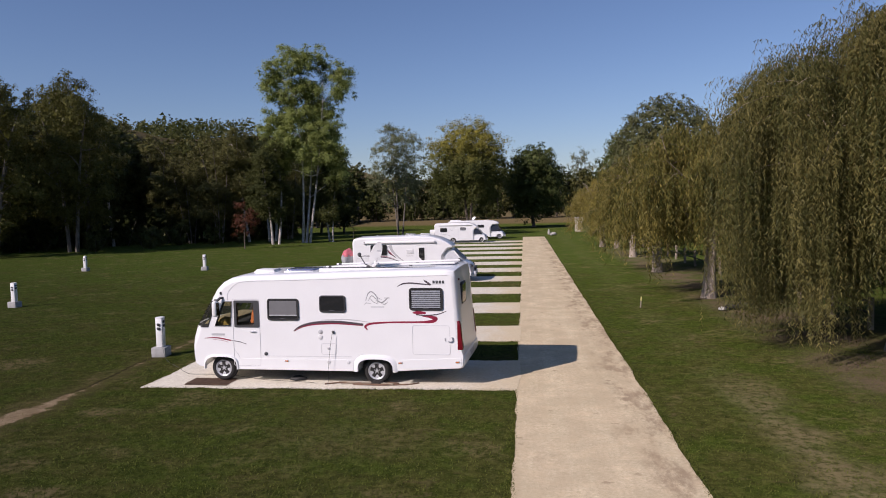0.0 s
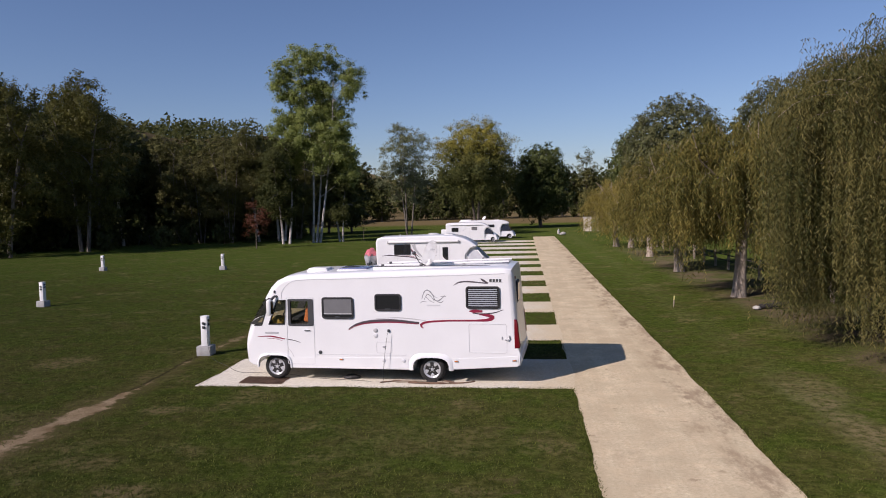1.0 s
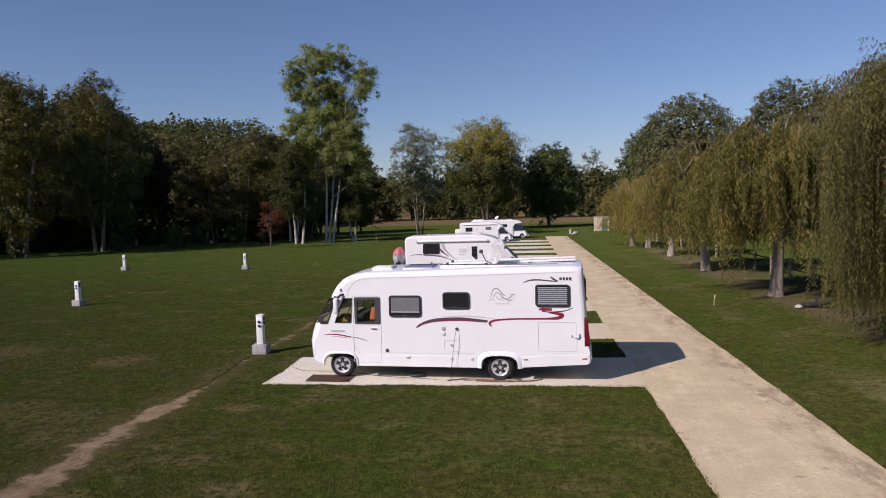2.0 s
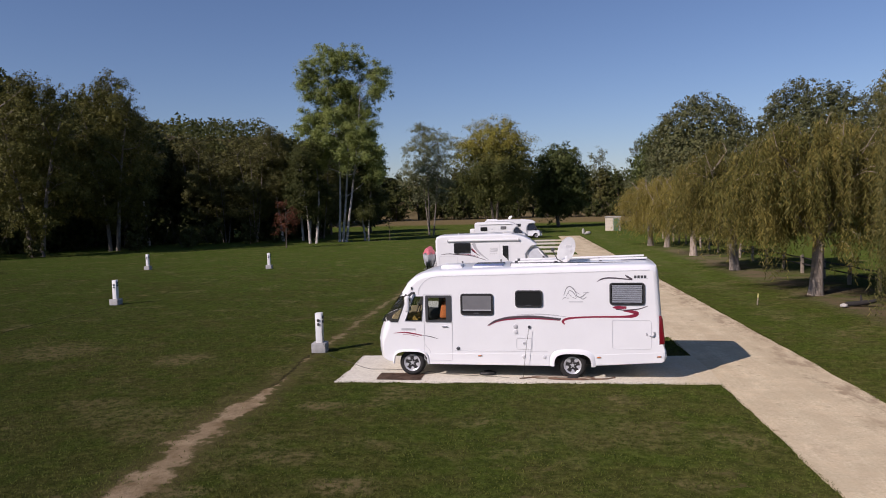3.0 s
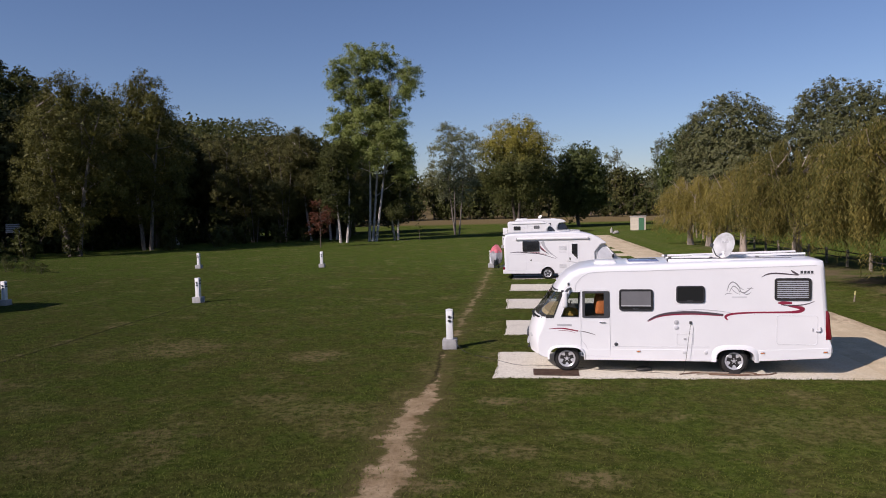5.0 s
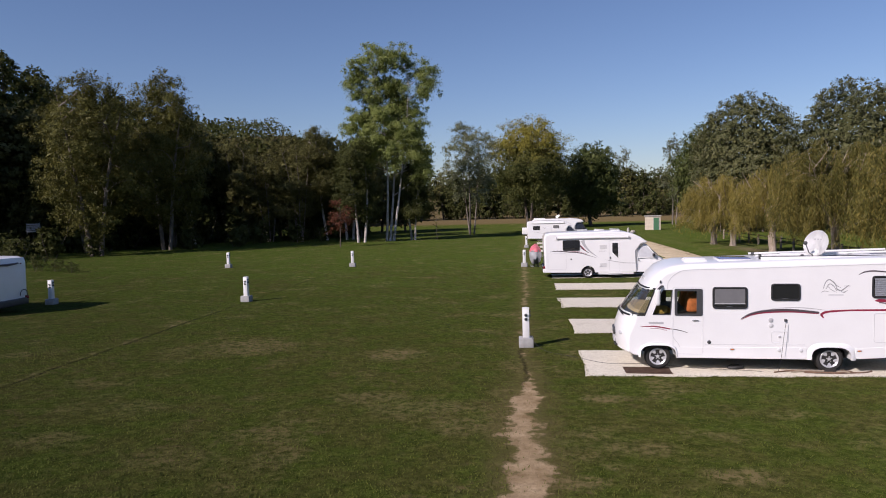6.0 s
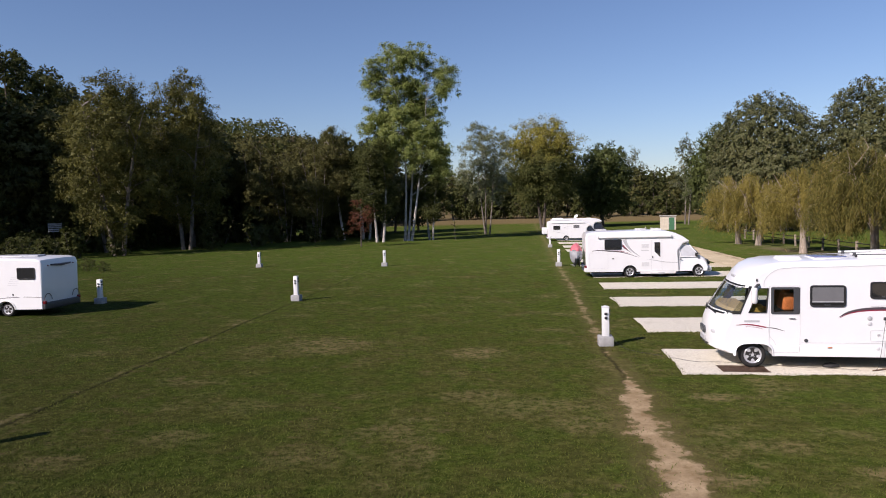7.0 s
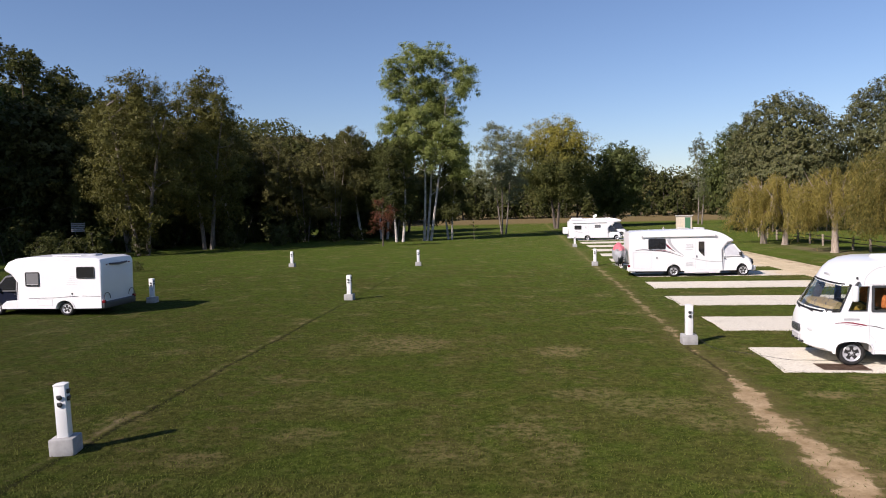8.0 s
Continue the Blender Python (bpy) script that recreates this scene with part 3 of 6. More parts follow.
def ragged_sheet(name, x0, x1, y0, y1, z, mat, rng, cols, rows, rough=0.05, straight=()):
    """A gravel sheet on a grid, with uneven rims and a lip down into the ground; straight names sides left even."""
    def wobble(n, side):
        if side in straight:
            return np.zeros(n)
        slow = np.interp(np.arange(n), np.arange(0, n + 6, 6), rng.uniform(-1, 1, len(np.arange(0, n + 6, 6))))
        return rough * (0.9 * slow + 0.32 * rng.uniform(-1, 1, n))
    west, east = wobble(rows + 1, "w"), wobble(rows + 1, "e")
    south, north = wobble(cols + 1, "s"), wobble(cols + 1, "n")
    bm = bmesh.new()
    grid = []
    for j in range(rows + 1):
        v = j / rows
        line = []
        for i in range(cols + 1):
            u = i / cols
            x = x0 + (x1 - x0) * u + west[j] * (1 - u) ** 3 + east[j] * u ** 3
            y = y0 + (y1 - y0) * v + south[i] * max(0.0, 1 - v * 6) + north[i] * max(0.0, 1 - (1 - v) * 6)
            line.append(bm.verts.new((x, y, z + ground_height(x, y))))
        grid.append(line)
    for a, b in zip(grid, grid[1:]):
        for i in range(cols):
            bm.faces.new((a[i], a[i + 1], b[i + 1], b[i]))
    rim = grid[0] + [r[-1] for r in grid[1:]] + grid[-1][-2::-1] + [r[0] for r in grid[-2:0:-1]]
    low = [bm.verts.new(v.co - Vector((0, 0, 0.08))) for v in rim]
    for k in range(len(rim)):
        bm.faces.new((low[k], low[(k + 1) % len(rim)], rim[(k + 1) % len(rim)], rim[k]))
    return as_object(name, bm, mat)


rng = np.random.default_rng(3)
make_ground()
road = ragged_sheet("road", -0.25, 2.62, -30.0, 96.0, 0.014, ROAD, rng, 6, 1100, 0.032)
tagged(road, "pale beige crushed limestone lane with darker worn patches", "road", kind="structure")
BAYS = [(16.25, 19.25), (22.05, 24.95), (28.0, 30.95), (34.1, 36.95), (39.8, 42.7), (45.6, 48.5), (51.2, 53.9), (56.9, 59.8), (63.1, 66.2), (69.5, 72.9), (76.3, 79.7), (82.9, 86.3)]
for i, (ya, yb) in enumerate(BAYS):
    b = ragged_sheet("pavement", -9.35 - 0.015 * i + rng.uniform(-0.08, 0.08), -0.20, ya, yb, 0.020, BAY, rng, 110, 14, 0.06)
    tagged(b, "gravel parking bay strip between bands of lawn", "parking bay", "parking bays", "structure")

# ---- trees ----
def leaf_blades(c, size, rng, flat=0.6, face=None):
    """A three-cornered leaf for each centre, turned at random, or facing roughly the way face says."""
    n = len(c)
    a = rng.normal(size=(n, 3))
    a[:, 2] *= 0.6
    a /= np.linalg.norm(a, axis=1, keepdims=True)
    b = np.cross(a, rng.normal(size=(n, 3)))
    b /= np.linalg.norm(b, axis=1, keepdims=True)
    if face is not None:
        nrm = face + rng.normal(size=(n, 3)) * 0.55
        nrm /= np.linalg.norm(nrm, axis=1, keepdims=True) + 1e-9
        a = np.cross(nrm, a)
        a /= np.linalg.norm(a, axis=1, keepdims=True) + 1e-9
        b = np.cross(nrm, a)
    s = (size * rng.uniform(0.6, 1.3, n))[:, None]
    u, v = a * s, b * s * flat
    verts = np.stack([c - u, c + u * 0.8 - v * 0.8, c + u * 0.5 + v], 1).reshape(-1, 3)
    return verts, np.arange(3 * n).reshape(n, 3)


def limb_path(a, b, rng, bend=0.12, n=6):
    a, b = np.array(a, float), np.array(b, float)
    l = np.linalg.norm(b - a)
    off = rng.normal(size=3) * bend * l * 0.5
    return [tuple(a + (b - a) * t + off * math.sin(math.pi * t) + np.array((0, 0, 0.08 * l * math.sin(math.pi * t)))) for t in np.linspace(0, 1, n)]


def auto_lobes(h, width, base, rng, n, peak):
    """Masses of foliage that fill a crown of that height, width and foot; peak: the share of it above its widest level."""
    out = []
    for i in range(n):
        q = (i + 0.5) / n
        z = base + (h - base) * (0.08 + 0.84 * q)
        wide = 1 - peak
        env = math.sqrt(max(0.05, 1 - ((q - wide) / (wide if q < wide else peak)) ** 2))
        a = i * 2.399 + rng.uniform(-0.7, 0.7)
        k = width * 0.5 * env * rng.uniform(0.25, 0.68)
        r = width * rng.uniform(0.20, 0.30) * (0.55 + 0.45 * env)
        out.append((k * math.cos(a), k * math.sin(a), z, r, min(r * rng.uniform(0.7, 1.0), (h - z) + 0.4)))
    return out


def dome_lobes(h, width, base, n, seed):
    """Masses set evenly over a full round crown."""
    rng = np.random.default_rng(seed)
    mid, half = (h + base) / 2, (h - base) / 2
    out = [(0, 0, mid, width * 0.34, half * 0.7)]
    for i in range(n):
        z = 1 - 2 * (i + 0.5) / n
        k, a = math.sqrt(1 - z * z), i * 2.399
        r = width * rng.uniform(0.19, 0.24)
        out.append((k * math.cos(a) * width * 0.29, k * math.sin(a) * width * 0.29, mid + z * half * 0.64, r, r * 0.95))
    return out


def broadleaf(name, label, h, width, base, leaves, leaf, mat, bark, seed, stems=1, trunk=0.2, lobes=9, clumps=200, clump=0.06, hollow=0.55, spread=0.3, lean=0.0, peak=0.6, twigs=30, category="tree", seg=8, tops=None, core=0):
    """A tree of height h at the origin: stems, limbs, and a crown of sprays of small leaves in uneven clumps.
    base: height of the crown's foot; lobes: a number of foliage masses, or the masses as (x, y, z, radius, half height);
    tops: where the stems end, if they are not to spread evenly; core: larger leaves that close the inside of a dense crown."""
    rng = np.random.default_rng(seed)
    root = thing(name, Matrix.Identity(4), label, category)
    if isinstance(lobes, int):
        lobes = auto_lobes(h, width, base, rng, lobes, peak)
    stems_paths, bm = [], bmesh.new()
    for s in range(stems):
        a = 2 * math.pi * s / max(stems, 1) + seed
        many = stems > 1
        foot = np.array((0.4 * math.cos(a) * many, 0.4 * math.sin(a) * many, -0.2))
        top = np.array((spread * width * 0.5 * math.cos(a) * many + lean * h + rng.normal() * 0.02 * h, spread * width * 0.5 * math.sin(a) * many + rng.normal() * 0.02 * h, h * rng.uniform(0.78, 0.9)))
        if tops:
            top = np.array(tops[s])
            foot = np.array((0.18 * top[0], 0.18 * top[1], -0.2))
        path = limb_path(foot, top, rng, 0.05, 10)
        tube(path, [trunk * (1.2 - 1.08 * t ** 0.8) for t in np.linspace(0, 1, 10)], seg, bm)
        stems_paths.append(np.array(path))
    pts = []
    vol = np.array([l[3] ** 2 * l[4] for l in lobes]) ** 0.67
    for n_l, l in enumerate(lobes):
        c = np.array(l[:3]) + (lean * l[2], 0, 0)
        st = stems_paths[int(np.argmin([np.linalg.norm(p[-3] - c) for p in stems_paths]))]
        low = [k for k in range(2, 9) if st[k][2] < c[2] - 0.15 * l[3]] or [2]
        start = st[low[-1]]
        tube(limb_path(start, c, rng, 0.12, 6), [trunk * f for f in (0.42, 0.34, 0.26, 0.19, 0.12, 0.06)], 5, bm)
        for k in range(max(3, int(clumps * vol[n_l] / vol.sum()))):
            d = rng.normal(size=3)
            d /= np.linalg.norm(d)
            e = c + d * (l[3], l[3], l[4]) * (hollow + (1 - hollow) * rng.uniform(0, 1)) * rng.uniform(0.85, 1.1)
            pts.append((e, width * clump * 1.15 * rng.uniform(0.45, 1.5), d))
            if k < twigs * vol[n_l] / vol.sum():
                tube(limb_path(c, e, rng, 0.15, 4), [trunk * f for f in (0.09, 0.07, 0.05, 0.025)], 3, bm)
    part("trunk", bm, bark, root)
    size = np.array([p[1] for p in pts])
    share = size ** 2 / (size ** 2).sum()
    cl, fc = [], []
    heart = np.mean([p[0] for p in pts], 0)
    for (e, r, out), s in zip(pts, share):
        n = max(5, int(leaves * s))
        # each clump is a handful of drooping sprays with leaves along them
        m = max(4, n // 11)
        d = rng.normal(size=(m, 3)) + 0.7 * out + (0, 0, 0.15)
        d /= np.linalg.norm(d, axis=1, keepdims=True) + 1e-6
        k = rng.integers(0, m, n)
        t = rng.uniform(0.0, 1.0, n)[:, None] ** 0.8 * rng.uniform(0.7, 1.25, m)[k][:, None]
        p = e + d[k] * (1, 1, 0.75) * r * t * 1.25 + rng.normal(size=(n, 3)) * r * 0.17
        p[:, 2] -= 0.22 * r * t[:, 0] ** 2
        cl.append(p)
        away = (e - heart) / (np.linalg.norm(e - heart) + 1e-6)
        fc.append(0.45 * d[k] + 0.55 * away + (0, 0, 0.5))
    c, fc = np.concatenate(cl), np.concatenate(fc)
    size = np.full(len(c), leaf)
    if core:
        k = rng.choice(len(lobes), core, p=vol / vol.sum())
        d = rng.normal(size=(core, 3))
        d /= np.linalg.norm(d, axis=1, keepdims=True)
        l = np.array(lobes)[k]
        c = np.concatenate([c, l[:, :3] + d * l[:, [3, 3, 4]] * rng.uniform(0.45, 0.82, (core, 1))])
        fc, size = np.concatenate([fc, d]), np.concatenate([size, np.full(core, leaf * 2.6)])
    up = c[:, 2] > 0.1
    v, f = leaf_blades(c[up], size[up], rng, 0.62, fc[up])
    raw("crown", v, f, mat, root)
    return root


def willow(name, label, h, radius, folds, strands, seed, low=1.2, trunk=0.42, leaf=(0.15, 0.014), step=0.085, ragged=0.8, longest=6.5, mat=LEAF_WILLOW, skirt=0.0, lift=0.0, dome=0.34):
    """A weeping willow: stout trunk, arching limbs, and folds of thin hanging twigs set with narrow leaves.
    Each fold follows one arching branch and ends at a height of its own; skirt, lift: how much higher they end on one side, and which; dome: how far the crest falls towards the rim."""
    rng = np.random.default_rng(seed)
    root = thing(name, Matrix.Identity(4), label, "willow tree", "row of willows")
    bm = bmesh.new()
    fork = 2.6
    tube([(0, 0, -0.2), (0.02, 0, 0.25), (0.08, 0.03, 1.2), (0.14, 0.05, fork)], [trunk * 1.35, trunk * 1.05, trunk * 0.85, trunk * 0.8], 14, bm)
    limbs = []
    for i in range(9):
        a = i * 2 * math.pi / 9 + rng.uniform(-0.3, 0.3)
        rr = radius * rng.uniform(0.35, 0.7)
        top = np.array((rr * math.cos(a), rr * math.sin(a), h * rng.uniform(0.68, 0.88)))
        path = limb_path((0.14, 0.05, fork - 0.2), top, rng, 0.10, 7)
        tube(path, [trunk * f for f in (0.38, 0.29, 0.21, 0.15, 0.10, 0.06, 0.03)], 7, bm)
        limbs.append(np.array(path))
    P, A = [], []
    for j in range(folds):
        az = j * 2.399 + rng.uniform(-0.25, 0.25)
        tier = rng.uniform(0, 1)
        k = 0.25 + 0.75 * tier ** 0.55  # how far out the fold hangs
        out = np.array((math.cos(az), math.sin(az), 0.0))
        side = np.array((-out[1], out[0], 0.0))
        crest = h * (1.0 - dome * k ** 2.4) * rng.uniform(0.86, 1.02) - (h * 0.30 * rng.uniform(0, 1) if rng.uniform() < 0.38 else 0.0)
        reach = radius * k * rng.uniform(0.88, 1.06)
        p0 = out * reach * 0.42 + (0, 0, crest - 0.9)
        p1 = out * reach * 0.74 + (0, 0, crest + 0.25)
        p2 = out * reach + (0, 0, crest - rng.uniform(0.5, 1.5))
        tt = np.linspace(0, 1, 6)[:, None]
        arch = (1 - tt) ** 2 * p0 + 2 * tt * (1 - tt) * p1 + tt ** 2 * p2
        near = min(limbs, key=lambda q: np.linalg.norm(q[-2] - p0))
        tube([tuple(near[4])] + [tuple(q) for q in arch], [trunk * f for f in (0.09, 0.06, 0.045, 0.035, 0.025, 0.02, 0.01)], 3, bm)
        wide = rng.uniform(0.12, 0.30) * radius / 4.5
        foot = low + rng.normal() * ragged + 0.9 * (1 - k) + skirt * max(0.0, math.cos(az - radians(lift)))
        full = rng.uniform(0.6, 1.3)
        for s in range(int(strands * full)):
            t = rng.uniform(0.0, 1.0)
            start = (1 - t) ** 2 * p0 + 2 * t * (1 - t) * p1 + t * t * p2
            q = rng.normal()
            start = start + side * wide * q * (0.5 + 0.6 * t) + out * rng.normal() * 0.12 + (0, 0, rng.normal() * 0.12 - 0.16 * q * q)
            spray = rng.uniform() < 0.05
            end = max(foot + 0.35 * q * q + rng.gamma(1.4, 0.42), 0.25)
            length = min(max(start[2] - end, 0.5), longest * rng.uniform(0.5, 1.0) * (0.6 + 0.4 * t))
            if s % 3 == 0:  # short twigs clothe the crest
                length = min(length, rng.uniform(0.5, 1.6))
            n = max(4, int(length / step))
            u = np.arange(n) * step
            fling = rng.uniform(0.05, 0.55) + (rng.uniform(0.3, 0.9) if spray else 0.0) + (rng.uniform(0.2, 0.8) if s % 3 == 0 else 0.0)
            up = rng.uniform(0.05, 0.2) + (rng.uniform(0.25, 0.6) if spray else 0.0) + (rng.uniform(0.0, 0.25) if s % 3 == 0 else 0.0)
            sway = rng.normal(size=2) * 0.035
            bend = fling * (1 - np.exp(-u / 0.6))
            slip = q * wide * 0.25 * (1 - np.exp(-u / 1.2))
            xs = start[0] + out[0] * bend + side[0] * slip + sway[0] * u + 0.025 * np.sin(u * 4 + s)
            ys = start[1] + out[1] * bend + side[1] * slip + sway[1] * u + 0.025 * np.cos(u * 3.4 + s)
            zs = np.maximum(start[2] - u + 2 * up * (1 - np.exp(-u / 0.4)), 0.2)
            P.append(np.stack([xs, ys, zs], 1))
            lean = rng.uniform(0, 2 * math.pi) + np.arange(n) * 2.4  # leaves turn round the twig
            A.append(np.stack([np.cos(lean), np.sin(lean), np.zeros(n)], 1) * 0.75)
    part("trunk", bm, WILLOWBARK, root)
    P, A = np.concatenate(P), np.concatenate(A)
    n = len(P)
    ax = A + np.stack([rng.normal(size=n) * 0.2, rng.normal(size=n) * 0.2, -np.ones(n)], 1)
    ax /= np.linalg.norm(ax, axis=1, keepdims=True)
    w = np.cross(ax, rng.normal(size=(n, 3)))
    w /= np.linalg.norm(w, axis=1, keepdims=True)
    ln = (leaf[0] * rng.uniform(0.6, 1.25, n))[:, None]
    verts = np.stack([P + w * leaf[1], P + ax * ln, P - w * leaf[1]], 1).reshape(-1, 3)
    raw("crown", verts, np.arange(3 * n).reshape(n, 3), mat, root)
    return root


def place(ob, x, y, turn=0.0, scale=1.0, z=None, tall=None):
    z = ground_height(x, y) if z is None else z
    ob.matrix_world = Matrix.LocRotScale((x, y, z), Euler((0, 0, radians(turn))), (scale, scale, tall or scale))
    return ob


def again(ob, x, y, turn, scale, tall=None, label=""):
    c = copy_thing(ob, Matrix.Identity(4))
    place(c, x, y, turn, scale, None, tall)
    if label:
        c["label"] = label
    return c

# ---- the willows along the lane ----
wil = willow("weeping_willow", "large weeping willow with yellowing curtains beside the lane", 10.0, 4.9, 90, 140, 11, 0.0, 0.32, (0.14, 0.0150), 0.080, 0.75, 9.0, LEAF_WILLOW2, 3.0, -78.0, 0.22)
place(wil, 10.2, 20.6, 20)
wil_b = willow("weeping_willow", "weeping willow with olive hanging twigs and stout pale trunk", 8.5, 4.5, 70, 74, 12, 1.8, 0.29, (0.22, 0.022), 0.13, 0.6, 7.5)
place(wil_b, 8.0, 32.2, 0, 1.0)
again(wil_b, 8.0, 44.3, 130, 0.98)
wil_c = willow("weeping_willow", "weeping willow with yellow olive twigs and leaning trunk", 7.5, 3.7, 60, 56, 13, 2.2, 0.28, (0.27, 0.022), 0.17, 0.8, 5.6, LEAF_WILLOW3, 0.0, 0.0, 0.42)
place(wil_c, 8.4, 56.8, 60, 0.98)
again(wil_c, 7.6, 71.0, 200, 1.0)
again(wil_c, 8.6, 68.2, 300, 0.95)

# ---- tall trees on the lawn's far edge ----
TALL_LOBES = [(-0.8, 0, 23.3, 3.3, 2.4), (-3.7, 0.4, 21.6, 1.7, 2.0), (-3.8, -0.4, 19.4, 1.3, 1.0), (4.6, 0.4, 21.2, 2.1, 2.2), (5.5, -0.3, 19.4, 1.4, 1.2), (1.8, 0.6, 23.7, 2.0, 1.8),
              (1.1, 0.5, 19.8, 2.3, 1.3), (-4.3, 0.6, 15.4, 2.1, 2.2), (-2.2, 1.2, 16.3, 2.2, 1.8), (1.8, 1.0, 16.7, 1.9, 1.5), (-2.9, 1.6, 12.3, 2.4, 2.4), (2.9, 1.5, 12.8, 1.9, 2.0),
              (3.9, 1.4, 10.2, 1.7, 1.8), (-0.3, 1.6, 12.8, 1.8, 1.8), (3.5, 0.2, 14.6, 1.4, 1.6), (-0.5, 0.4, 20.6, 2.3, 1.2), (1.4, 0.6, 18.2, 2.0, 1.5), (-1.6, 0.4, 18.4, 2.0, 1.5), (3.8, 0.4, 17.2, 1.3, 1.6), (0.8, 1.3, 14.6, 1.8, 1.5),
              (0.0, -0.9, 16.6, 2.2, 1.9), (2.7, -0.8, 13.6, 2.0, 2.0), (-1.6, -0.9, 13.2, 2.2, 2.2), (4.3, -0.2, 11.4, 1.9, 2.0), (1.3, -0.9, 10.9, 2.0, 1.7), (4.7, 0.3, 8.8, 1.3, 1.4), (-3.4, 0.4, 10.2, 1.8, 1.8)]
tall = broadleaf("tall_tree", "tall slender tree with fresh green crown and three pale stems", 25.6, 12.5, 6.0, 138000, 0.118, LEAF_LIGHT, BIRCHBARK, 21, 3, 0.15, TALL_LOBES, 900, 0.044, 0.25, 0.62, 0.0, 0.5, 90, tops=[(-1.7, -0.5, 22.5), (3.1, -0.5, 21.5), (0.6, -0.2, 20.5)])
place(tall, -28.5, 90.0, 0, 1.04, None, 1.0)
lean1 = broadleaf("ash_tree", "dark green leafy tree with pale leaning stems", 13.5, 7.5, 2.6, 30000, 0.115, LEAF_DARK, BIRCHBARK, 22, 2, 0.16, 9, 220, 0.075, 0.40, 0.25, -0.05, 0.6)
place(lean1, -31.6, 87.5, 0)
again(lean1, -25.6, 92.0, 140, 0.80)
trio = broadleaf("poplar_tree", "airy grey-green tree with three slim stems", 17.6, 11.0, 4.0, 30000, 0.105, LEAF_GREY, PALEBARK, 23, 3, 0.11, 13, 420, 0.046, 0.2, 0.35, 0.0, 0.5, 80)
place(trio, -19.0, 107.0, 10)
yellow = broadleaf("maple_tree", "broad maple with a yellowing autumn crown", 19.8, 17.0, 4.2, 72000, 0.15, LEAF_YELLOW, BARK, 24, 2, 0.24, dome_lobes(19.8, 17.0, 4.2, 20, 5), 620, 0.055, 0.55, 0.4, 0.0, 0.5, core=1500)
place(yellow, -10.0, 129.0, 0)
oak = broadleaf("oak_tree", "dark rounded oak on the far edge of the field", 16.5, 13.5, 0.8, 44000, 0.165, LEAF_MID, BARK, 25, 1, 0.3, dome_lobes(16.5, 13.5, 0.8, 18, 9), 480, 0.055, 0.7, 0.3, 0.0, 0.55, core=3000)
place(oak, 1.8, 138.0, 0)
bare = broadleaf("aspen_tree", "thin aspen that has shed half its grey leaves", 17.5, 8.0, 4.0, 10500, 0.12, LEAF_GREY, PALEBARK, 26, 2, 0.13, 14, 300, 0.05, 0.2, 0.3, 0.0, 0.5, 260)
place(bare, 14.5, 190.0, 0, 1.03)
again(bare, 17.2, 137.0, 80, 0.98)
birch = broadleaf("birch_tree", "birch with a white stem and sparse olive crown", 16.5, 8.5, 6.2, 30000, 0.105, LEAF_OLIVE, BIRCHBARK, 27, 1, 0.2, 11, 260, 0.06, 0.3, 0.3, -0.09, 0.55, 60)
place(birch, -55.2, 90.0, 0, 1.0)
multi = broadleaf("alder_tree", "many-stemmed alder with thin olive foliage", 15.5, 9.5, 2.6, 26000, 0.12, LEAF_OLIVE, PALEBARK, 28, 5, 0.085, 12, 300, 0.058, 0.3, 0.5, 0.0, 0.5, 70)
place(multi, -46.0, 94.0, 40, 0.85)
big = broadleaf("big_ash_tree", "big ash with spreading limbs at the wood's edge", 19.5, 13.5, 1.6, 62000, 0.108, LEAF_ASH, PALEBARK, 29, 2, 0.22, 19, 620, 0.042, 0.3, 0.45, 0.0, 0.5, 130, core=700)
place(big, -55.3, 68.0, 0)
again(big, -52.6, 77.5, 150, 1.0, 1.09)
dark = broadleaf("woodland_tree", "dark dense tree of the wood", 15.0, 9.5, 0.6, 2700, 0.40, LEAF_DARK, BARK, 30, 1, 0.25, 9, 130, 0.07, 0.5, 0.3, 0.0, 0.6, 0, "tree", 6)
place(dark, -80.0, 88.0, 0, 0.9)
leafy = broadleaf("woodland_tree", "dark leafy tree of the wood", 15.0, 9.5, 0.6, 4600, 0.275, LEAF_DARK, BARK, 37, 1, 0.22, 9, 170, 0.062, 0.5, 0.3, 0.0, 0.6, 10, "tree", 6)
place(leafy, -74.0, 93.0, 0, 0.9)
dark2 = broadleaf("woodland_tree", "olive green tree of the wood", 15.0, 9.0, 1.0, 2700, 0.40, LEAF_OLIVE, BARK, 35, 1, 0.25, 8, 130, 0.07, 0.4, 0.3, 0.0, 0.5, 0, "tree", 6)
place(dark2, -70.0, 97.0, 0, 0.9)
leafy2 = broadleaf("woodland_tree", "olive leafy tree of the wood", 15.0, 9.0, 1.0, 4600, 0.275, LEAF_OLIVE, BARK, 38, 1, 0.22, 9, 170, 0.062, 0.4, 0.3, 0.0, 0.5, 10, "tree", 6)
place(leafy2, -63.0, 90.0, 0, 0.9)
bush = broadleaf("shrub", "dense dark green shrub at the wood's edge", 3.4, 4.2, 0.1, 1150, 0.22, LEAF_DARK, BARK, 31, 3, 0.05, 7, 80, 0.08, 0.5, 0.8, 0.0, 0.7, 0, "shrub", 4)
place(bush, -46.5, 90.5, 0, 1.0)
redb = broadleaf("red_maple", "small red-leaved ornamental tree on the lawn", 5.6, 4.0, 1.6, 3600, 0.075, LEAF_RED, BARK, 32, 1, 0.07, 8, 120, 0.065, 0.3, 0.3, 0.0, 0.6)
place(redb, -31.9, 78.0, 0)
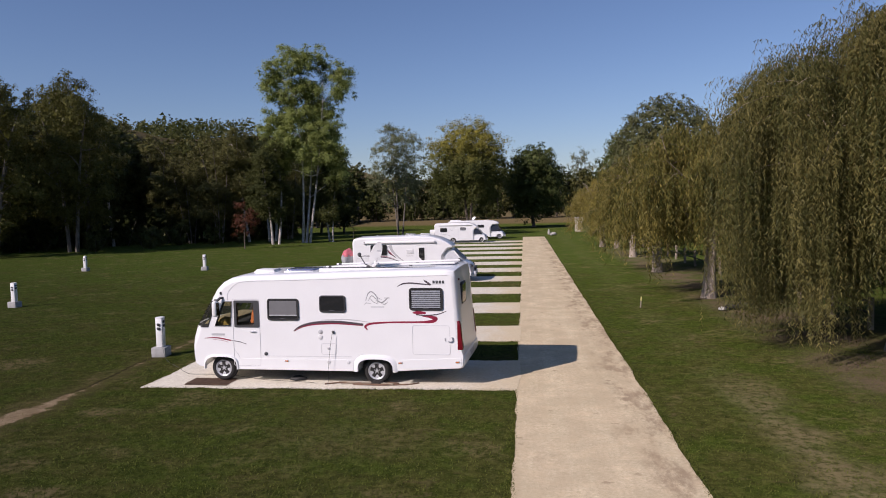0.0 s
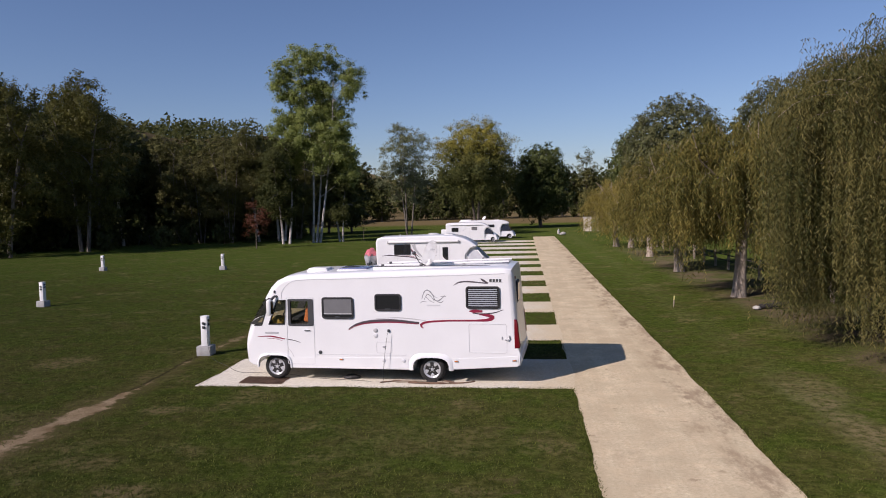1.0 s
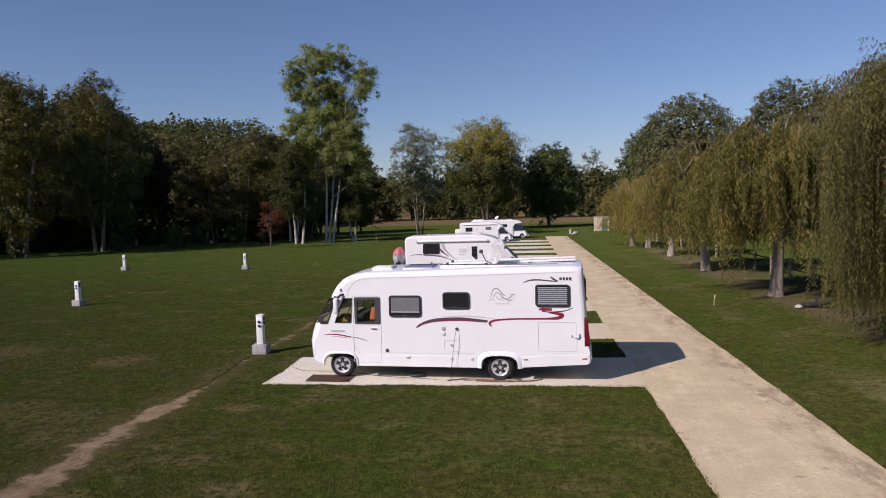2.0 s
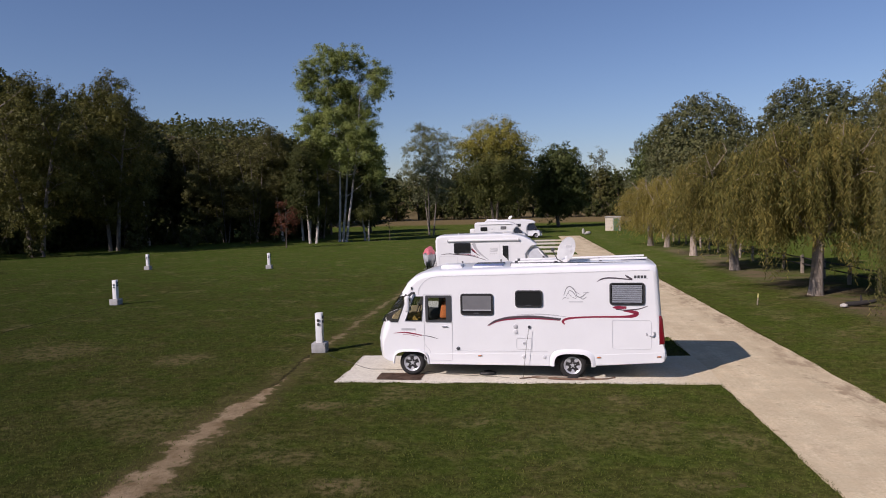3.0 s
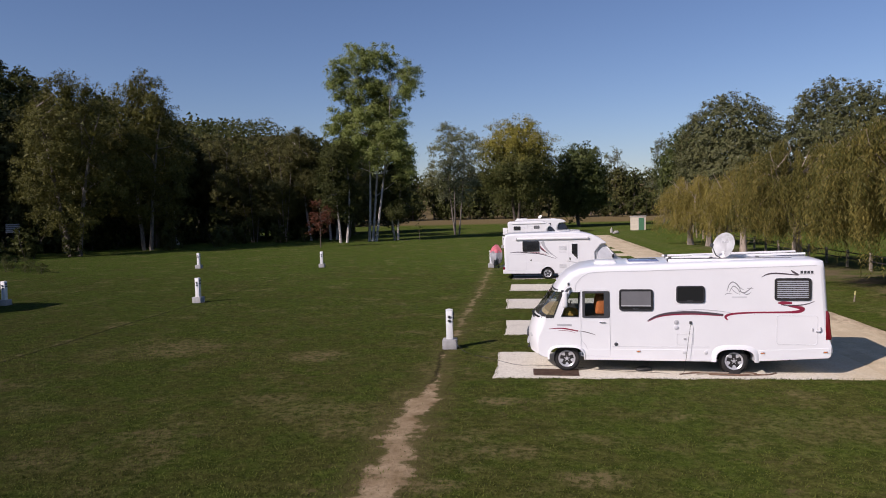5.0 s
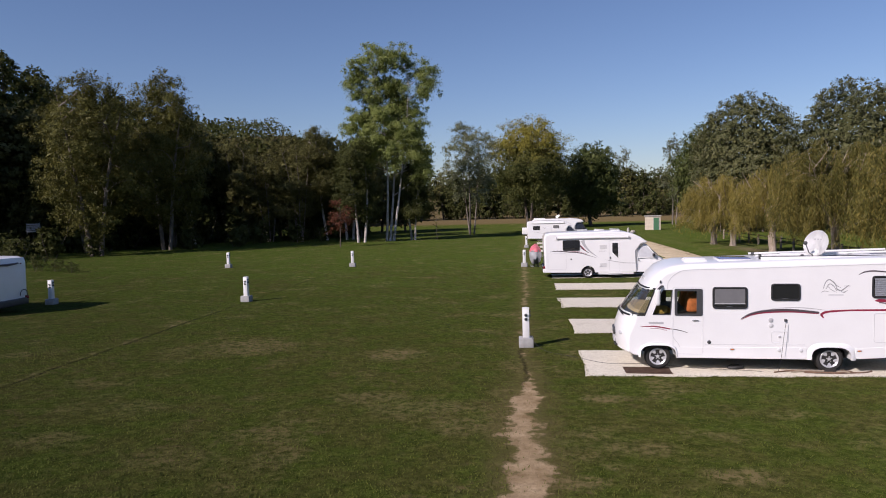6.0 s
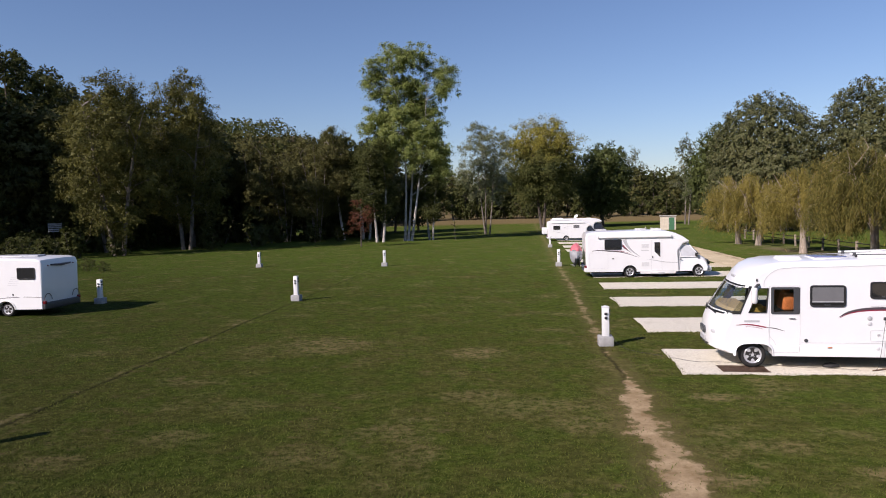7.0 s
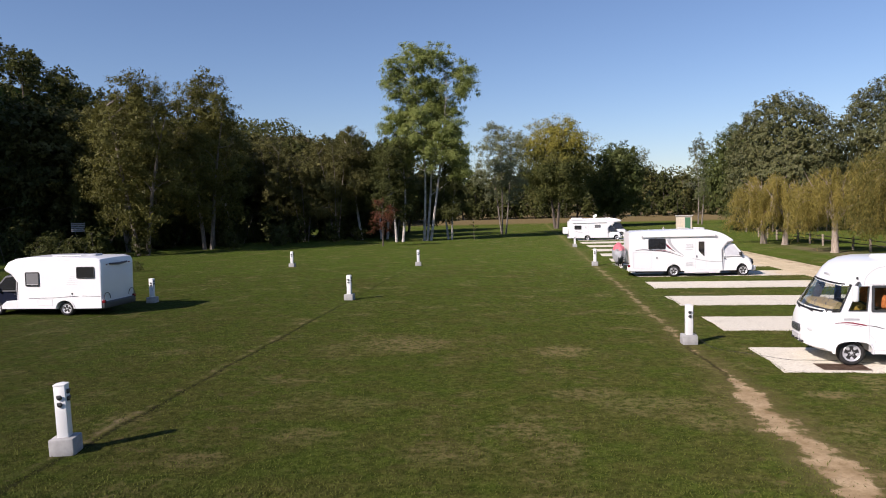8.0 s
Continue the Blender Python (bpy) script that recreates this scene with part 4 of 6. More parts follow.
sapling = broadleaf("sapling", "thin young tree on the lawn", 3.6, 1.5, 1.2, 260, 0.06, LEAF_OLIVE, BARK, 33, 1, 0.03, 5, 24, 0.09, 0.3, 0.3, 0.0, 0.6)
place(sapling, -22.3, 91.0, 0)
ROUND_LOBES = [(0, 0, 10.2, 7.9, 9.4), (0.4, 0.2, 10.6, 7.4, 9.0), (-4.6, -1.2, 6.5, 4.0, 4.6), (4.7, -1.0, 7.0, 4.0, 4.8), (1.2, -3.6, 8.4, 4.4, 5.0)]
chest = broadleaf("chestnut_tree", "big round chestnut with a dense crown behind the willows", 20.0, 17.0, 1.5, 76000, 0.165, LEAF_ROUND, BARK, 34, 1, 0.5, ROUND_LOBES, 1900, 0.032, 0.88, 0.3, 0.0, 0.5, 0, core=5000)
place(chest, 19.0, 99.0, 0, 0.89, None, 0.94)
again(chest, 33.0, 98.0, 100, 1.0)
again(chest, 45.0, 92.0, 190, 1.1)
again(oak, 16.0, 108.0, 50, 0.80, 0.98)

# ---- the wood on the west side and its hill ----
BEARING = [-90, -45, -39, -36, -31, -28.7, -27.2, -26, -22, -19, -17.3, -16, -13, -8.7, -4, 1, 8, 10.3, 40]
RISE = [0.27, 0.238, 0.196, 0.162, 0.150, 0.150, 0.136, 0.110, 0.113, 0.107, 0.116, 0.105, 0.085, 0.046, 0.055, 0.056, 0.048, 0.040, 0.050]


def canopy(x, y):
    """The height above ground to which the wood grows at a place: low in the hollows, high by the hill."""
    dx, dy = x + 7.5, y + 0.9
    return 4.3 + math.hypot(dx, dy) * float(np.interp(math.degrees(math.atan2(dx, dy)), BEARING, RISE)) - ground_height(x, y)


prng = np.random.default_rng(40)


def grow(ob, height, x, y, least=0.45, most=1.25):
    """One more tree of that kind, as tall as the canopy there lets it be."""
    s = canopy(x, y) * prng.uniform(0.88, 1.0) / height
    if s < least:
        return None
    return again(ob, x, y, prng.uniform(0, 360), min(s, most) * prng.uniform(0.95, 1.05), min(s, most))


FRONT = [(-72, 86, leafy2, 15.0), (-62, 97, birch, 16.5), (-41.5, 93, multi, 15.5), (-38.5, 96, birch, 16.5),
         (-35.5, 97, lean1, 13.5), (-61, 75, big, 19.5), (-55, 84, leafy, 15.0), (-44, 98, leafy2, 15.0), (-35, 103, multi, 15.5), (-50.5, 95, multi, 15.5), (-81, 70, leafy, 15.0)]
for x, y, kind, height in FRONT:
    grow(kind, height, x, y)
for i in range(44):
    t = i / 43
    x = -76 + 42 * t + prng.uniform(-3, 3)
    y = 72 + 38 * t + prng.uniform(2, 20)
    grow((leafy, leafy2)[i % 2], 15.0, x, y)
for i in range(58):
    x, y = prng.uniform(-112, -74), prng.uniform(66, 165)
    grow((leafy, leafy2, dark)[i % 3], 15.0, x, y, 0.3)
# unseen trees south-west of the wood, added to shade its hillside
for i in range(18):
    again((dark, dark2)[i % 2], -86 - 7.0 * (i % 4) + prng.uniform(-2, 2), 8 + 9.5 * (i // 4) + prng.uniform(-3, 3), prng.uniform(0, 360), prng.uniform(0.5, 0.7))
# a closer unseen row, added to keep the sun off the wood's western end
for x, y, s in ((-80, 51, 1.15), (-84, 57, 1.2), (-88, 64, 1.2), (-93, 72, 1.2), (-81, 62, 1.2), (-84, 70, 1.1)):
    again(dark, x, y, prng.uniform(0, 360), s)
for x, y, s in ((-58, 64.5, 0.9), (-55, 67, 0.6), (-49, 76, 0.7), (-46, 82, 0.8), (-41, 90, 0.8), (-38, 92, 0.6), (-51, 79, 0.6), (-64.5, 60, 0.9), (-61, 62, 0.8), (-68, 57, 1.0), (-47, 86, 0.7)):
    again(bush, x, y, prng.uniform(0, 360), s)
for i in range(26):
    t = i / 25
    again(bush, -72 + 36 * t + prng.uniform(-1.5, 1.5), 64 + 39 * t + prng.uniform(-1, 3) + 5 * math.sin(3 * t), prng.uniform(0, 360), prng.uniform(0.9, 1.5))
pale_bush = broadleaf("shrub", "low dark green shrub on the lawn's edge", 2.6, 3.6, 0.1, 1500, 0.10, LEAF_DARK, BARK, 36, 3, 0.04, 7, 40, 0.11, 0.4, 0.8, 0.0, 0.7, 0, "shrub", 5)
place(pale_bush, -52.9, 52.8, 0, 0.95)
for x, y, s in ((-46.4, 48.9, 0.42), (-48.6, 49.8, 0.5), (-44.6, 48.0, 0.32), (-55.9, 53.4, 1.0)):
    again(pale_bush, x, y, prng.uniform(0, 360), s)

# ---- the wood behind the bank ----
for i in range(44):
    x = -62 + 3.0 * i + prng.uniform(-1.5, 1.5)
    y = 168 + prng.uniform(0, 16) - 16 * max(0, min(1, (-25 - x) / 40))
    grow((dark, dark2, dark)[i % 3], 15.0, x, y, 0.3)
for i in range(44):
    again(bush, -70 + 3.6 * i + prng.uniform(-1.5, 1.5), 166 + prng.uniform(0, 5), prng.uniform(0, 360), prng.uniform(0.8, 1.5))
for i in range(12):
    again(bush, 14 + 3.2 * i, 101 + prng.uniform(-2, 5), prng.uniform(0, 360), prng.uniform(0.6, 1.0))
for i in range(10):
    again(dark, 22 + 1.8 * i + prng.uniform(0, 6), 38 + 6 * i, prng.uniform(0, 360), prng.uniform(0.55, 0.8))
# shrubs added as a dark backdrop behind the nearer willows, mostly unseen
for i in range(9):
    again(bush, 17.5 + prng.uniform(-1, 2), 12 + 4 * i, prng.uniform(0, 360), prng.uniform(0.8, 1.2))


def far_wood():
    """Distant wooded hill: many leaf clumps in one mesh."""
    r = np.random.default_rng(50)
    n = 60000
    x, y = r.uniform(-290, 250, n), r.uniform(215, 330, n)
    z = np.array([ground_height(a, b) for a, b in zip(x, y)]) + r.uniform(0, 6.5, n) + 1.6 * np.sin(x * 0.35) * np.cos(y * 0.3) + 1.2 * np.sin(x * 0.83 + y * 0.47)
    v, f = leaf_blades(np.stack([x, y, z], 1), np.full(n, 0.66), r, 0.8)
    return tagged(raw("distant_wood", v, f, LEAF_DARK), "distant wooded hillside", "wood", kind="stuff")


far_wood()


# ---- mown grass ----
def grass_blades():
    """Blades and tufts on the nearer lawn and along the gravel's rims, in one mesh; none on the gravel or the bare earth."""
    r = np.random.default_rng(60)
    n = 190000
    y = 8.0 + 24 * r.uniform(0, 1, n) ** 1.9
    x = r.uniform(-31, 9.5, n)
    # a thicker fringe along the rims of the lane and the first bays
    fx, fy = [], []
    for edge, side in ((-0.25, -1), (2.62, 1)):
        m = 7000
        fy.append(7.0 + 40 * r.uniform(0, 1, m) ** 1.5)
        fx.append(edge + side * np.abs(r.normal(size=m)) * 0.07 - side * 0.02)
    for ya, yb in BAYS[:6]:
        for edge, side in ((ya, -1), (yb, 1)):
            m = 1500
            fx.append(r.uniform(-9.35, -0.3, m))
            fy.append(edge + side * np.abs(r.normal(size=m)) * 0.07 - side * 0.03)
        m = 500
        fx.append(-9.36 - np.abs(r.normal(size=m)) * 0.06)
        fy.append(r.uniform(ya, yb, m))
    fx, fy = np.concatenate(fx), np.concatenate(fy)
    mouth = np.zeros(len(fx), bool)
    for ya, yb in BAYS:  # the bays open on to the lane
        mouth |= (fx > -0.6) & (fx < 1) & (fy > ya + 0.03) & (fy < yb - 0.03)
    fx, fy = fx[~mouth], fy[~mouth]
    on_road = (x > -0.25) & (x < 2.62)
    for ya, yb in BAYS:
        on_road |= (x > -9.38) & (x < 0) & (y > ya) & (y < yb)
    path = (abs(x + 10.86) < 0.34) & (y < 19)
    # blades stand in tufts with thinner turf between them
    dense = 0.5 + 0.5 * np.sin(x * 5.1 + 1.7 * np.sin(y * 3.3)) * np.sin(y * 6.3 + 1.9 * np.sin(x * 2.7))
    fade = np.clip((x + 31) / 5, 0, 1) * np.clip((33 - y) / 12, 0, 1) * (0.35 + 0.65 * dense)
    keep = (r.uniform(0, 1, n) < fade) & ~on_road & (~path | (r.uniform(0, 1, n) < 0.12))
    x, y = np.concatenate([x[keep], fx]), np.concatenate([y[keep], fy])
    n = len(x)
    base = np.stack([x, y, np.array([ground_height(a, b) for a, b in zip(x, y)]) - 0.004], 1)
    a = r.uniform(0, 2 * math.pi, n)
    hh = r.uniform(0.018, 0.050, n)
    w = r.uniform(0.006, 0.014, n)
    side = np.stack([np.cos(a), np.sin(a), np.zeros(n)], 1) * w[:, None]
    tip = np.stack([r.normal(size=n) * 0.6, r.normal(size=n) * 0.6, np.ones(n)], 1) * hh[:, None]
    v = np.stack([base - side, base + side, base + tip], 1).reshape(-1, 3)
    return tagged(raw("grass", v, np.arange(3 * n).reshape(-1, 3), GRASSBLADE), "short mown grass blades", "grass", kind="stuff")


grass_blades()

# ---- service posts ----
def service_post(m, group="service posts"):
    root = thing("service_post", m, "white square service post with dark sockets on a concrete block", "service post", group)
    bm = box(-0.215, 0.215, -0.215, 0.215, -0.05, 0.30, 0.025, 2)
    part("base_block", bm, CONCRETE, root, "rough grey concrete block")
    bm = box(-0.10, 0.10, -0.10, 0.10, 0.298, 1.24, 0.012, 2)
    part("post", bm, POSTWHITE, root)
    part("cap", prism([(-0.105, 1.238), (0.105, 1.238), (0.105, 1.262), (0.0, 1.278), (-0.105, 1.262)], -0.105, 0.105, 0.006, 2), POSTWHITE, root)
    for z in (0.90, 1.03):
        for side in range(2):
            z = z + 0.09 * side
            bm = lathe([(0.045, -0.002), (0.045, 0.02), (0.038, 0.032), (0.02, 0.036)], True, 12)
            bmesh.ops.transform(bm, matrix=pose(0, -0.098, z, 0, 0, 0) @ Matrix.Scale(-1, 4, (0, 1, 0)), verts=bm.verts)
            if side:
                bmesh.ops.transform(bm, matrix=pose(0, 0, 0, 0, 0, 90), verts=bm.verts)
            bmesh.ops.recalc_face_normals(bm, faces=bm.faces[:])
            s = part("socket", bm, BLACK, root, "dark round power socket with flap")
            bm = box(-0.04, 0.04, -0.145, -0.12, z - 0.005, z + 0.05, 0.008, 1)
            if side:
                bmesh.ops.transform(bm, matrix=pose(0, 0, 0, 0, 0, 90), verts=bm.verts)
            part("socket_flap", bm, DARKGREY, s)
    return root


post0 = service_post(pose(-24.05, 9.95, 0, 0, -1.5, 12))
for x, y, a in ((-10.90, 19.95, 2), (-24.0, 30.75, -3), (-23.6, 50.0, 5), (-33.45, 50.6, 0), (-33.58, 30.3, 2), (-10.95, 48.0, -4), (-10.75, 70.5, 0)):
    c = copy_thing(post0, pose(x, y, ground_height(x, y), 0, 0, a))
    c.scale = (1, 1, 0.92)


# ---- shed ----
def shed(m):
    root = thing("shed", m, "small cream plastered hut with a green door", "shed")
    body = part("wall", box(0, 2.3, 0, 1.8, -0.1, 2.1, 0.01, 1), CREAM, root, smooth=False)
    part("roof", box(-0.12, 2.42, -0.12, 1.92, 2.1, 2.2, 0.01, 1), ROOFGREY, root, smooth=False)
    d = part("door", box(1.25, 2.05, -0.035, 0.01, 0.0, 1.9, 0.008, 1), GREENDOOR, root, "green painted door", smooth=False)
    part("door_frame", ring_frame([(1.18, -0.02), (2.12, -0.02), (2.12, 1.97), (1.18, 1.97)], [(1.25, -0.015), (2.05, -0.015), (2.05, 1.9), (1.25, 1.9)], -0.05, 0.01), ROOFGREY, root)
    part("door_handle", box(1.32, 1.36, -0.08, -0.03, 0.95, 1.07, 0.008, 1), STEEL, d)
    return root


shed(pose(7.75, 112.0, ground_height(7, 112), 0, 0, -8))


# ---- small things round the parked motorhome ----
def ground_mat():
    bm = bmesh.new()
    n = 14
    rows = []
    for j in range(n + 1):
        row = []
        for i in range(n + 1):
            x, y = -8.45 + 1.13 * i / n, 16.46 + 0.70 * j / n
            z = 0.026 + 0.012 * (0.5 + noise.noise(Vector((x * 3, y * 5, 2)))) + 0.03 * max(0, noise.noise(Vector((x * 1.3, y * 1.7, 9))))
            row.append(bm.verts.new((x + 0.02 * noise.noise(Vector((x, y * 4, 1))), y - 0.06 * i / n, z)))
        rows.append(row)
    for a, b in zip(rows, rows[1:]):
        for i in range(n):
            bm.faces.new((a[i], a[i + 1], b[i + 1], b[i]))
    bmesh.ops.solidify(bm, geom=bm.faces[:], thickness=0.008)
    return tagged(as_object("ground_mat", bm, RUG), "brown rumpled mat lying on the gravel", "mat")


ground_mat()


def cable(name, pts, r, mat, label, sag=0.0):
    path = []
    p = [Vector(q) for q in pts]
    for i in range(len(p) - 1):
        p0, p1, p2, p3 = p[max(i - 1, 0)], p[i], p[i + 1], p[min(i + 2, len(p) - 1)]
        for k in range(6):
            u = k / 6
            path.append(0.5 * (2 * p1 + (p2 - p0) * u + (2 * p0 - 5 * p1 + 4 * p2 - p3) * u * u + (3 * p1 - p0 - 3 * p2 + p3) * u ** 3))
    path.append(p[-1])
    return tagged(as_object(name, tube(path, [r] * len(path), 6), mat), label, "cable")


cable("power_cable", [(-4.66, 16.52, 1.27), (-4.72, 16.50, 0.9), (-4.78, 16.50, 0.4), (-4.85, 16.60, 0.035), (-5.3, 16.75, 0.03), (-5.8, 16.85, 0.03), (-6.7, 17.05, 0.03), (-7.6, 17.45, 0.03), (-8.4, 17.55, 0.03), (-8.9, 17.62, 0.03), (-9.6, 18.4, 0.02), (-10.4, 19.3, 0.02), (-10.75, 19.75, 0.35), (-10.80, 19.86, 0.88)], 0.005, CABLE, "dark power cable from the motorhome to a post")
cable("water_hose", [(-4.9, 16.6, 0.03), (-4.4, 16.75, 0.035), (-3.9, 16.55, 0.04), (-3.4, 16.50, 0.04), (-3.1, 16.66, 0.035), (-3.6, 16.72, 0.05), (-4.2, 16.60, 0.04), (-3.7, 16.50, 0.05), (-2.9, 16.58, 0.03), (-2.6, 16.75, 0.03)], 0.022, RUG, "brown hose lying in loops on the gravel")
cable("water_hose", [(-4.5, 16.62, 0.03), (-4.0, 16.68, 0.05), (-3.5, 16.60, 0.06), (-3.2, 16.52, 0.05), (-3.8, 16.62, 0.06), (-4.6, 16.80, 0.03)], 0.022, FENCEWOOD, "pale hose lying in loops on the gravel")


def lump(name, m, size, mat, label, category, seed=0, sub=3, rough=0.25):
    bm = bmesh.new()
    bmesh.ops.create_icosphere(bm, subdivisions=sub, radius=1.0)
    for v in bm.verts:
        v.co *= 1 + rough * noise.noise(v.co * 1.4 + Vector((seed, 0, 0))) + 0.3 * rough * noise.noise(v.co * 4)
        v.co = Vector((v.co.x * size[0], v.co.y * size[1], max(v.co.z, -0.4) * size[2]))
    bmesh.ops.transform(bm, matrix=m, verts=bm.verts)
    for f in bm.faces:
        f.smooth = True
    return tagged(as_object(name, bm, mat), label, category)


lump("cable_coil", pose(-5.7, 17.02, 0.06), (0.20, 0.13, 0.07), BLACK, "black coil of cable on the gravel", "cable", 4)
lump("wheel_chock", pose(-3.6, 16.62, 0.06), (0.16, 0.10, 0.07), DARKWOOD, "dark wedge beside the rear wheel", "wheel chock", 2)


def marker_stake(m):
    root = thing("marker_stake", m, "thin stake with a yellow painted head in the lawn", "stake")
    part("stake", box(-0.02, 0.02, -0.02, 0.02, -0.1, 0.30, 0.004, 1), FENCEWOOD, root)
    part("painted_head", box(-0.022, 0.022, -0.022, 0.022, 0.30, 0.46, 0.006, 1), YELLOWPAINT, root, "yellow painted head")


marker_stake(pose(4.6, 29.2, ground_height(4.6, 29.2), 3, 4, 10))
lump("stone", pose(7.55, 28.3, ground_height(7, 28) + 0.07), (0.15, 0.12, 0.09), STONE, "pale stone on the lawn under the willows", "stone", 6)


def felled_log():
    z = ground_height(8, 28.6)
    root = thing("felled_log", pose(8.05, 28.5, z, 0, 0, -14) @ Matrix.Scale(0.72, 4), "dark felled log with a broken branch under the willows", "log")
    part("log", tube([(-0.45, 0, 0.13), (0.0, 0.02, 0.16), (0.6, -0.03, 0.26), (1.0, 0.0, 0.36)], [0.13, 0.14, 0.12, 0.08], 10), DARKWOOD, root)
    part("branch", tube([(0.25, 0, 0.2), (0.3, 0.1, 0.4), (0.27, 0.15, 0.62)], [0.07, 0.06, 0.04], 8), DARKWOOD, root)


felled_log()
for x, y, w, t, sd in ((3.32, 99.0, 0.20, 0.52, 1), (3.95, 99.2, 0.44, 0.30, 2), (3.62, 98.7, 0.24, 0.18, 3)):
    lump("stone", pose(x, y, ground_height(x, y) + 0.7 * t, 0, 0, 20 * sd), (w, 0.8 * w, t), STONE, "grey boulder beside the lane's end", "stone", sd)


# ---- rail fence beyond the willows ----
def fence_run(x0, y0, x1, y1, step, rails):
    L = math.hypot(x1 - x0, y1 - y0)
    n = int(L / step)
    root = thing("fence", pose(x0, y0, 0), "low wooden post and rail fence beyond the willows", "fence")
    top = []
    for i in range(n + 1):
        x, y = (x1 - x0) * i / n, (y1 - y0) * i / n
        z = ground_height(x0 + x, y0 + y)
        post = part("post", box(-0.075, 0.075, -0.075, 0.075, -0.2, 1.05, 0.02, 2), FENCEWOOD, root)
        post.matrix_local = pose(x, y, z, 0, 2 * math.sin(i * 2.1), 9 * math.sin(i * 5.3))
        top.append((x, y, z))
    if rails:
        for a, b in zip(top, top[1:]):
            for h in (0.55, 0.9):
                part("rail", tube([(a[0], a[1], a[2] + h), ((a[0] + b[0]) / 2, (a[1] + b[1]) / 2, (a[2] + b[2]) / 2 + h - 0.015), (b[0], b[1], b[2] + h)], [0.04, 0.038, 0.04], 6), DARKWOOD, root)


fence_run(11.0, 24.0, 11.2, 84.0, 3.0, True)
fence_run(14.0, 98.0, 44.0, 96.0, 3.3, False)


def slatted_panel(m):
    root = thing("slatted_panel", m, "pale slatted panel half hidden in the wood", "panel")
    for k in range(5):
        part("slat", box(0, 2.6, -0.03, 0.03, 0.2 + 0.36 * k, 0.46 + 0.36 * k, 0.01, 1), CONCRETE, root, smooth=False)
    for x in (0.1, 2.5):
        part("upright", box(x - 0.05, x + 0.05, 0.03, 0.12, -0.2, 2.1, 0.01, 1), DARKGREY, root, smooth=False)


slatted_panel(pose(-64.6, 70.0, 2.25, 0, 0, 15) @ Matrix.Scale(0.55, 4))

# ---- motorhomes ----
def loft_body(pts, W, r, bulge=0.0, reach=1.2, low=0.75, n=9, crown=0.03):
    """A coach body: the side outline pts, (x, z), carried across the width W. Its rims are rounded by r above the height low;
    the front, ahead of x = reach, bows forward by bulge."""
    p = np.array(pts, float)
    nx = np.roll(p, -1, 0) - np.roll(p, 1, 0)
    nrm = np.stack([nx[:, 1], -nx[:, 0]], 1)
    nrm /= np.linalg.norm(nrm, axis=1, keepdims=True) + 1e-9
    if ((p[:, 0] * np.roll(p[:, 1], -1)) - (np.roll(p[:, 0], -1) * p[:, 1])).sum() < 0:
        nrm = -nrm
    hold = np.clip((p[:, 1] - low) / 0.4, 0.12, 1)[:, None]
    st = [(0.0, r), (0.06 * r, 0.62 * r), (0.25 * r, 0.30 * r), (0.55 * r, 0.1 * r), (r, 0.0)]
    st += [(r + (W - 2 * r) * k / n, 0.0) for k in range(1, n)]
    st += [(W - y, d) for y, d in st[:5][::-1]]
    bm = bmesh.new()
    rings = []
    for y, d in st:
        q = p - nrm * d * hold
        u = 2 * y / W - 1
        w = np.clip((reach - p[:, 0]) / max(reach, 0.1), 0, 1.3)
        q[:, 0] -= bulge * (1 - abs(u) ** 2.2) * w
        q[:, 1] += crown * (1 - u * u) * (p[:, 1] > 2.3)
        rings.append([bm.verts.new((a, y, b)) for a, b in q])
    m = len(p)
    for a, b in zip(rings, rings[1:]):
        for i in range(m):
            bm.faces.new((a[i], a[(i + 1) % m], b[(i + 1) % m], b[i]))
    bm.faces.new(rings[0])
    bm.faces.new(rings[-1][::-1])
    bmesh.ops.recalc_face_normals(bm, faces=bm.faces[:])
    return bm


def square_arch(cx, r, z0, top, n=12):
    """Points of a flat-topped wheel arch, from its front to its rear."""
    out = []
    for k in range(n + 1):
        c, s = math.cos(math.pi * k / n), math.sin(math.pi * k / n)
        out.append((cx - r * math.copysign(abs(c) ** 0.62, c), z0 + (top - z0) * max(s, 0.0) ** 0.62))
    return out


def arch(cx, r, z0, n=9):
    """Points of a wheel arch in an outline's lower rim, from its front to its rear."""
    c = 0.33
    a0 = math.asin(max(-0.9, min(0.9, (z0 - c) / r)))
    return [(cx - r * math.cos(a0 + (math.pi - 2 * a0) * k / n), c + r * math.sin(a0 + (math.pi - 2 * a0) * k / n)) for k in range(n + 1)]


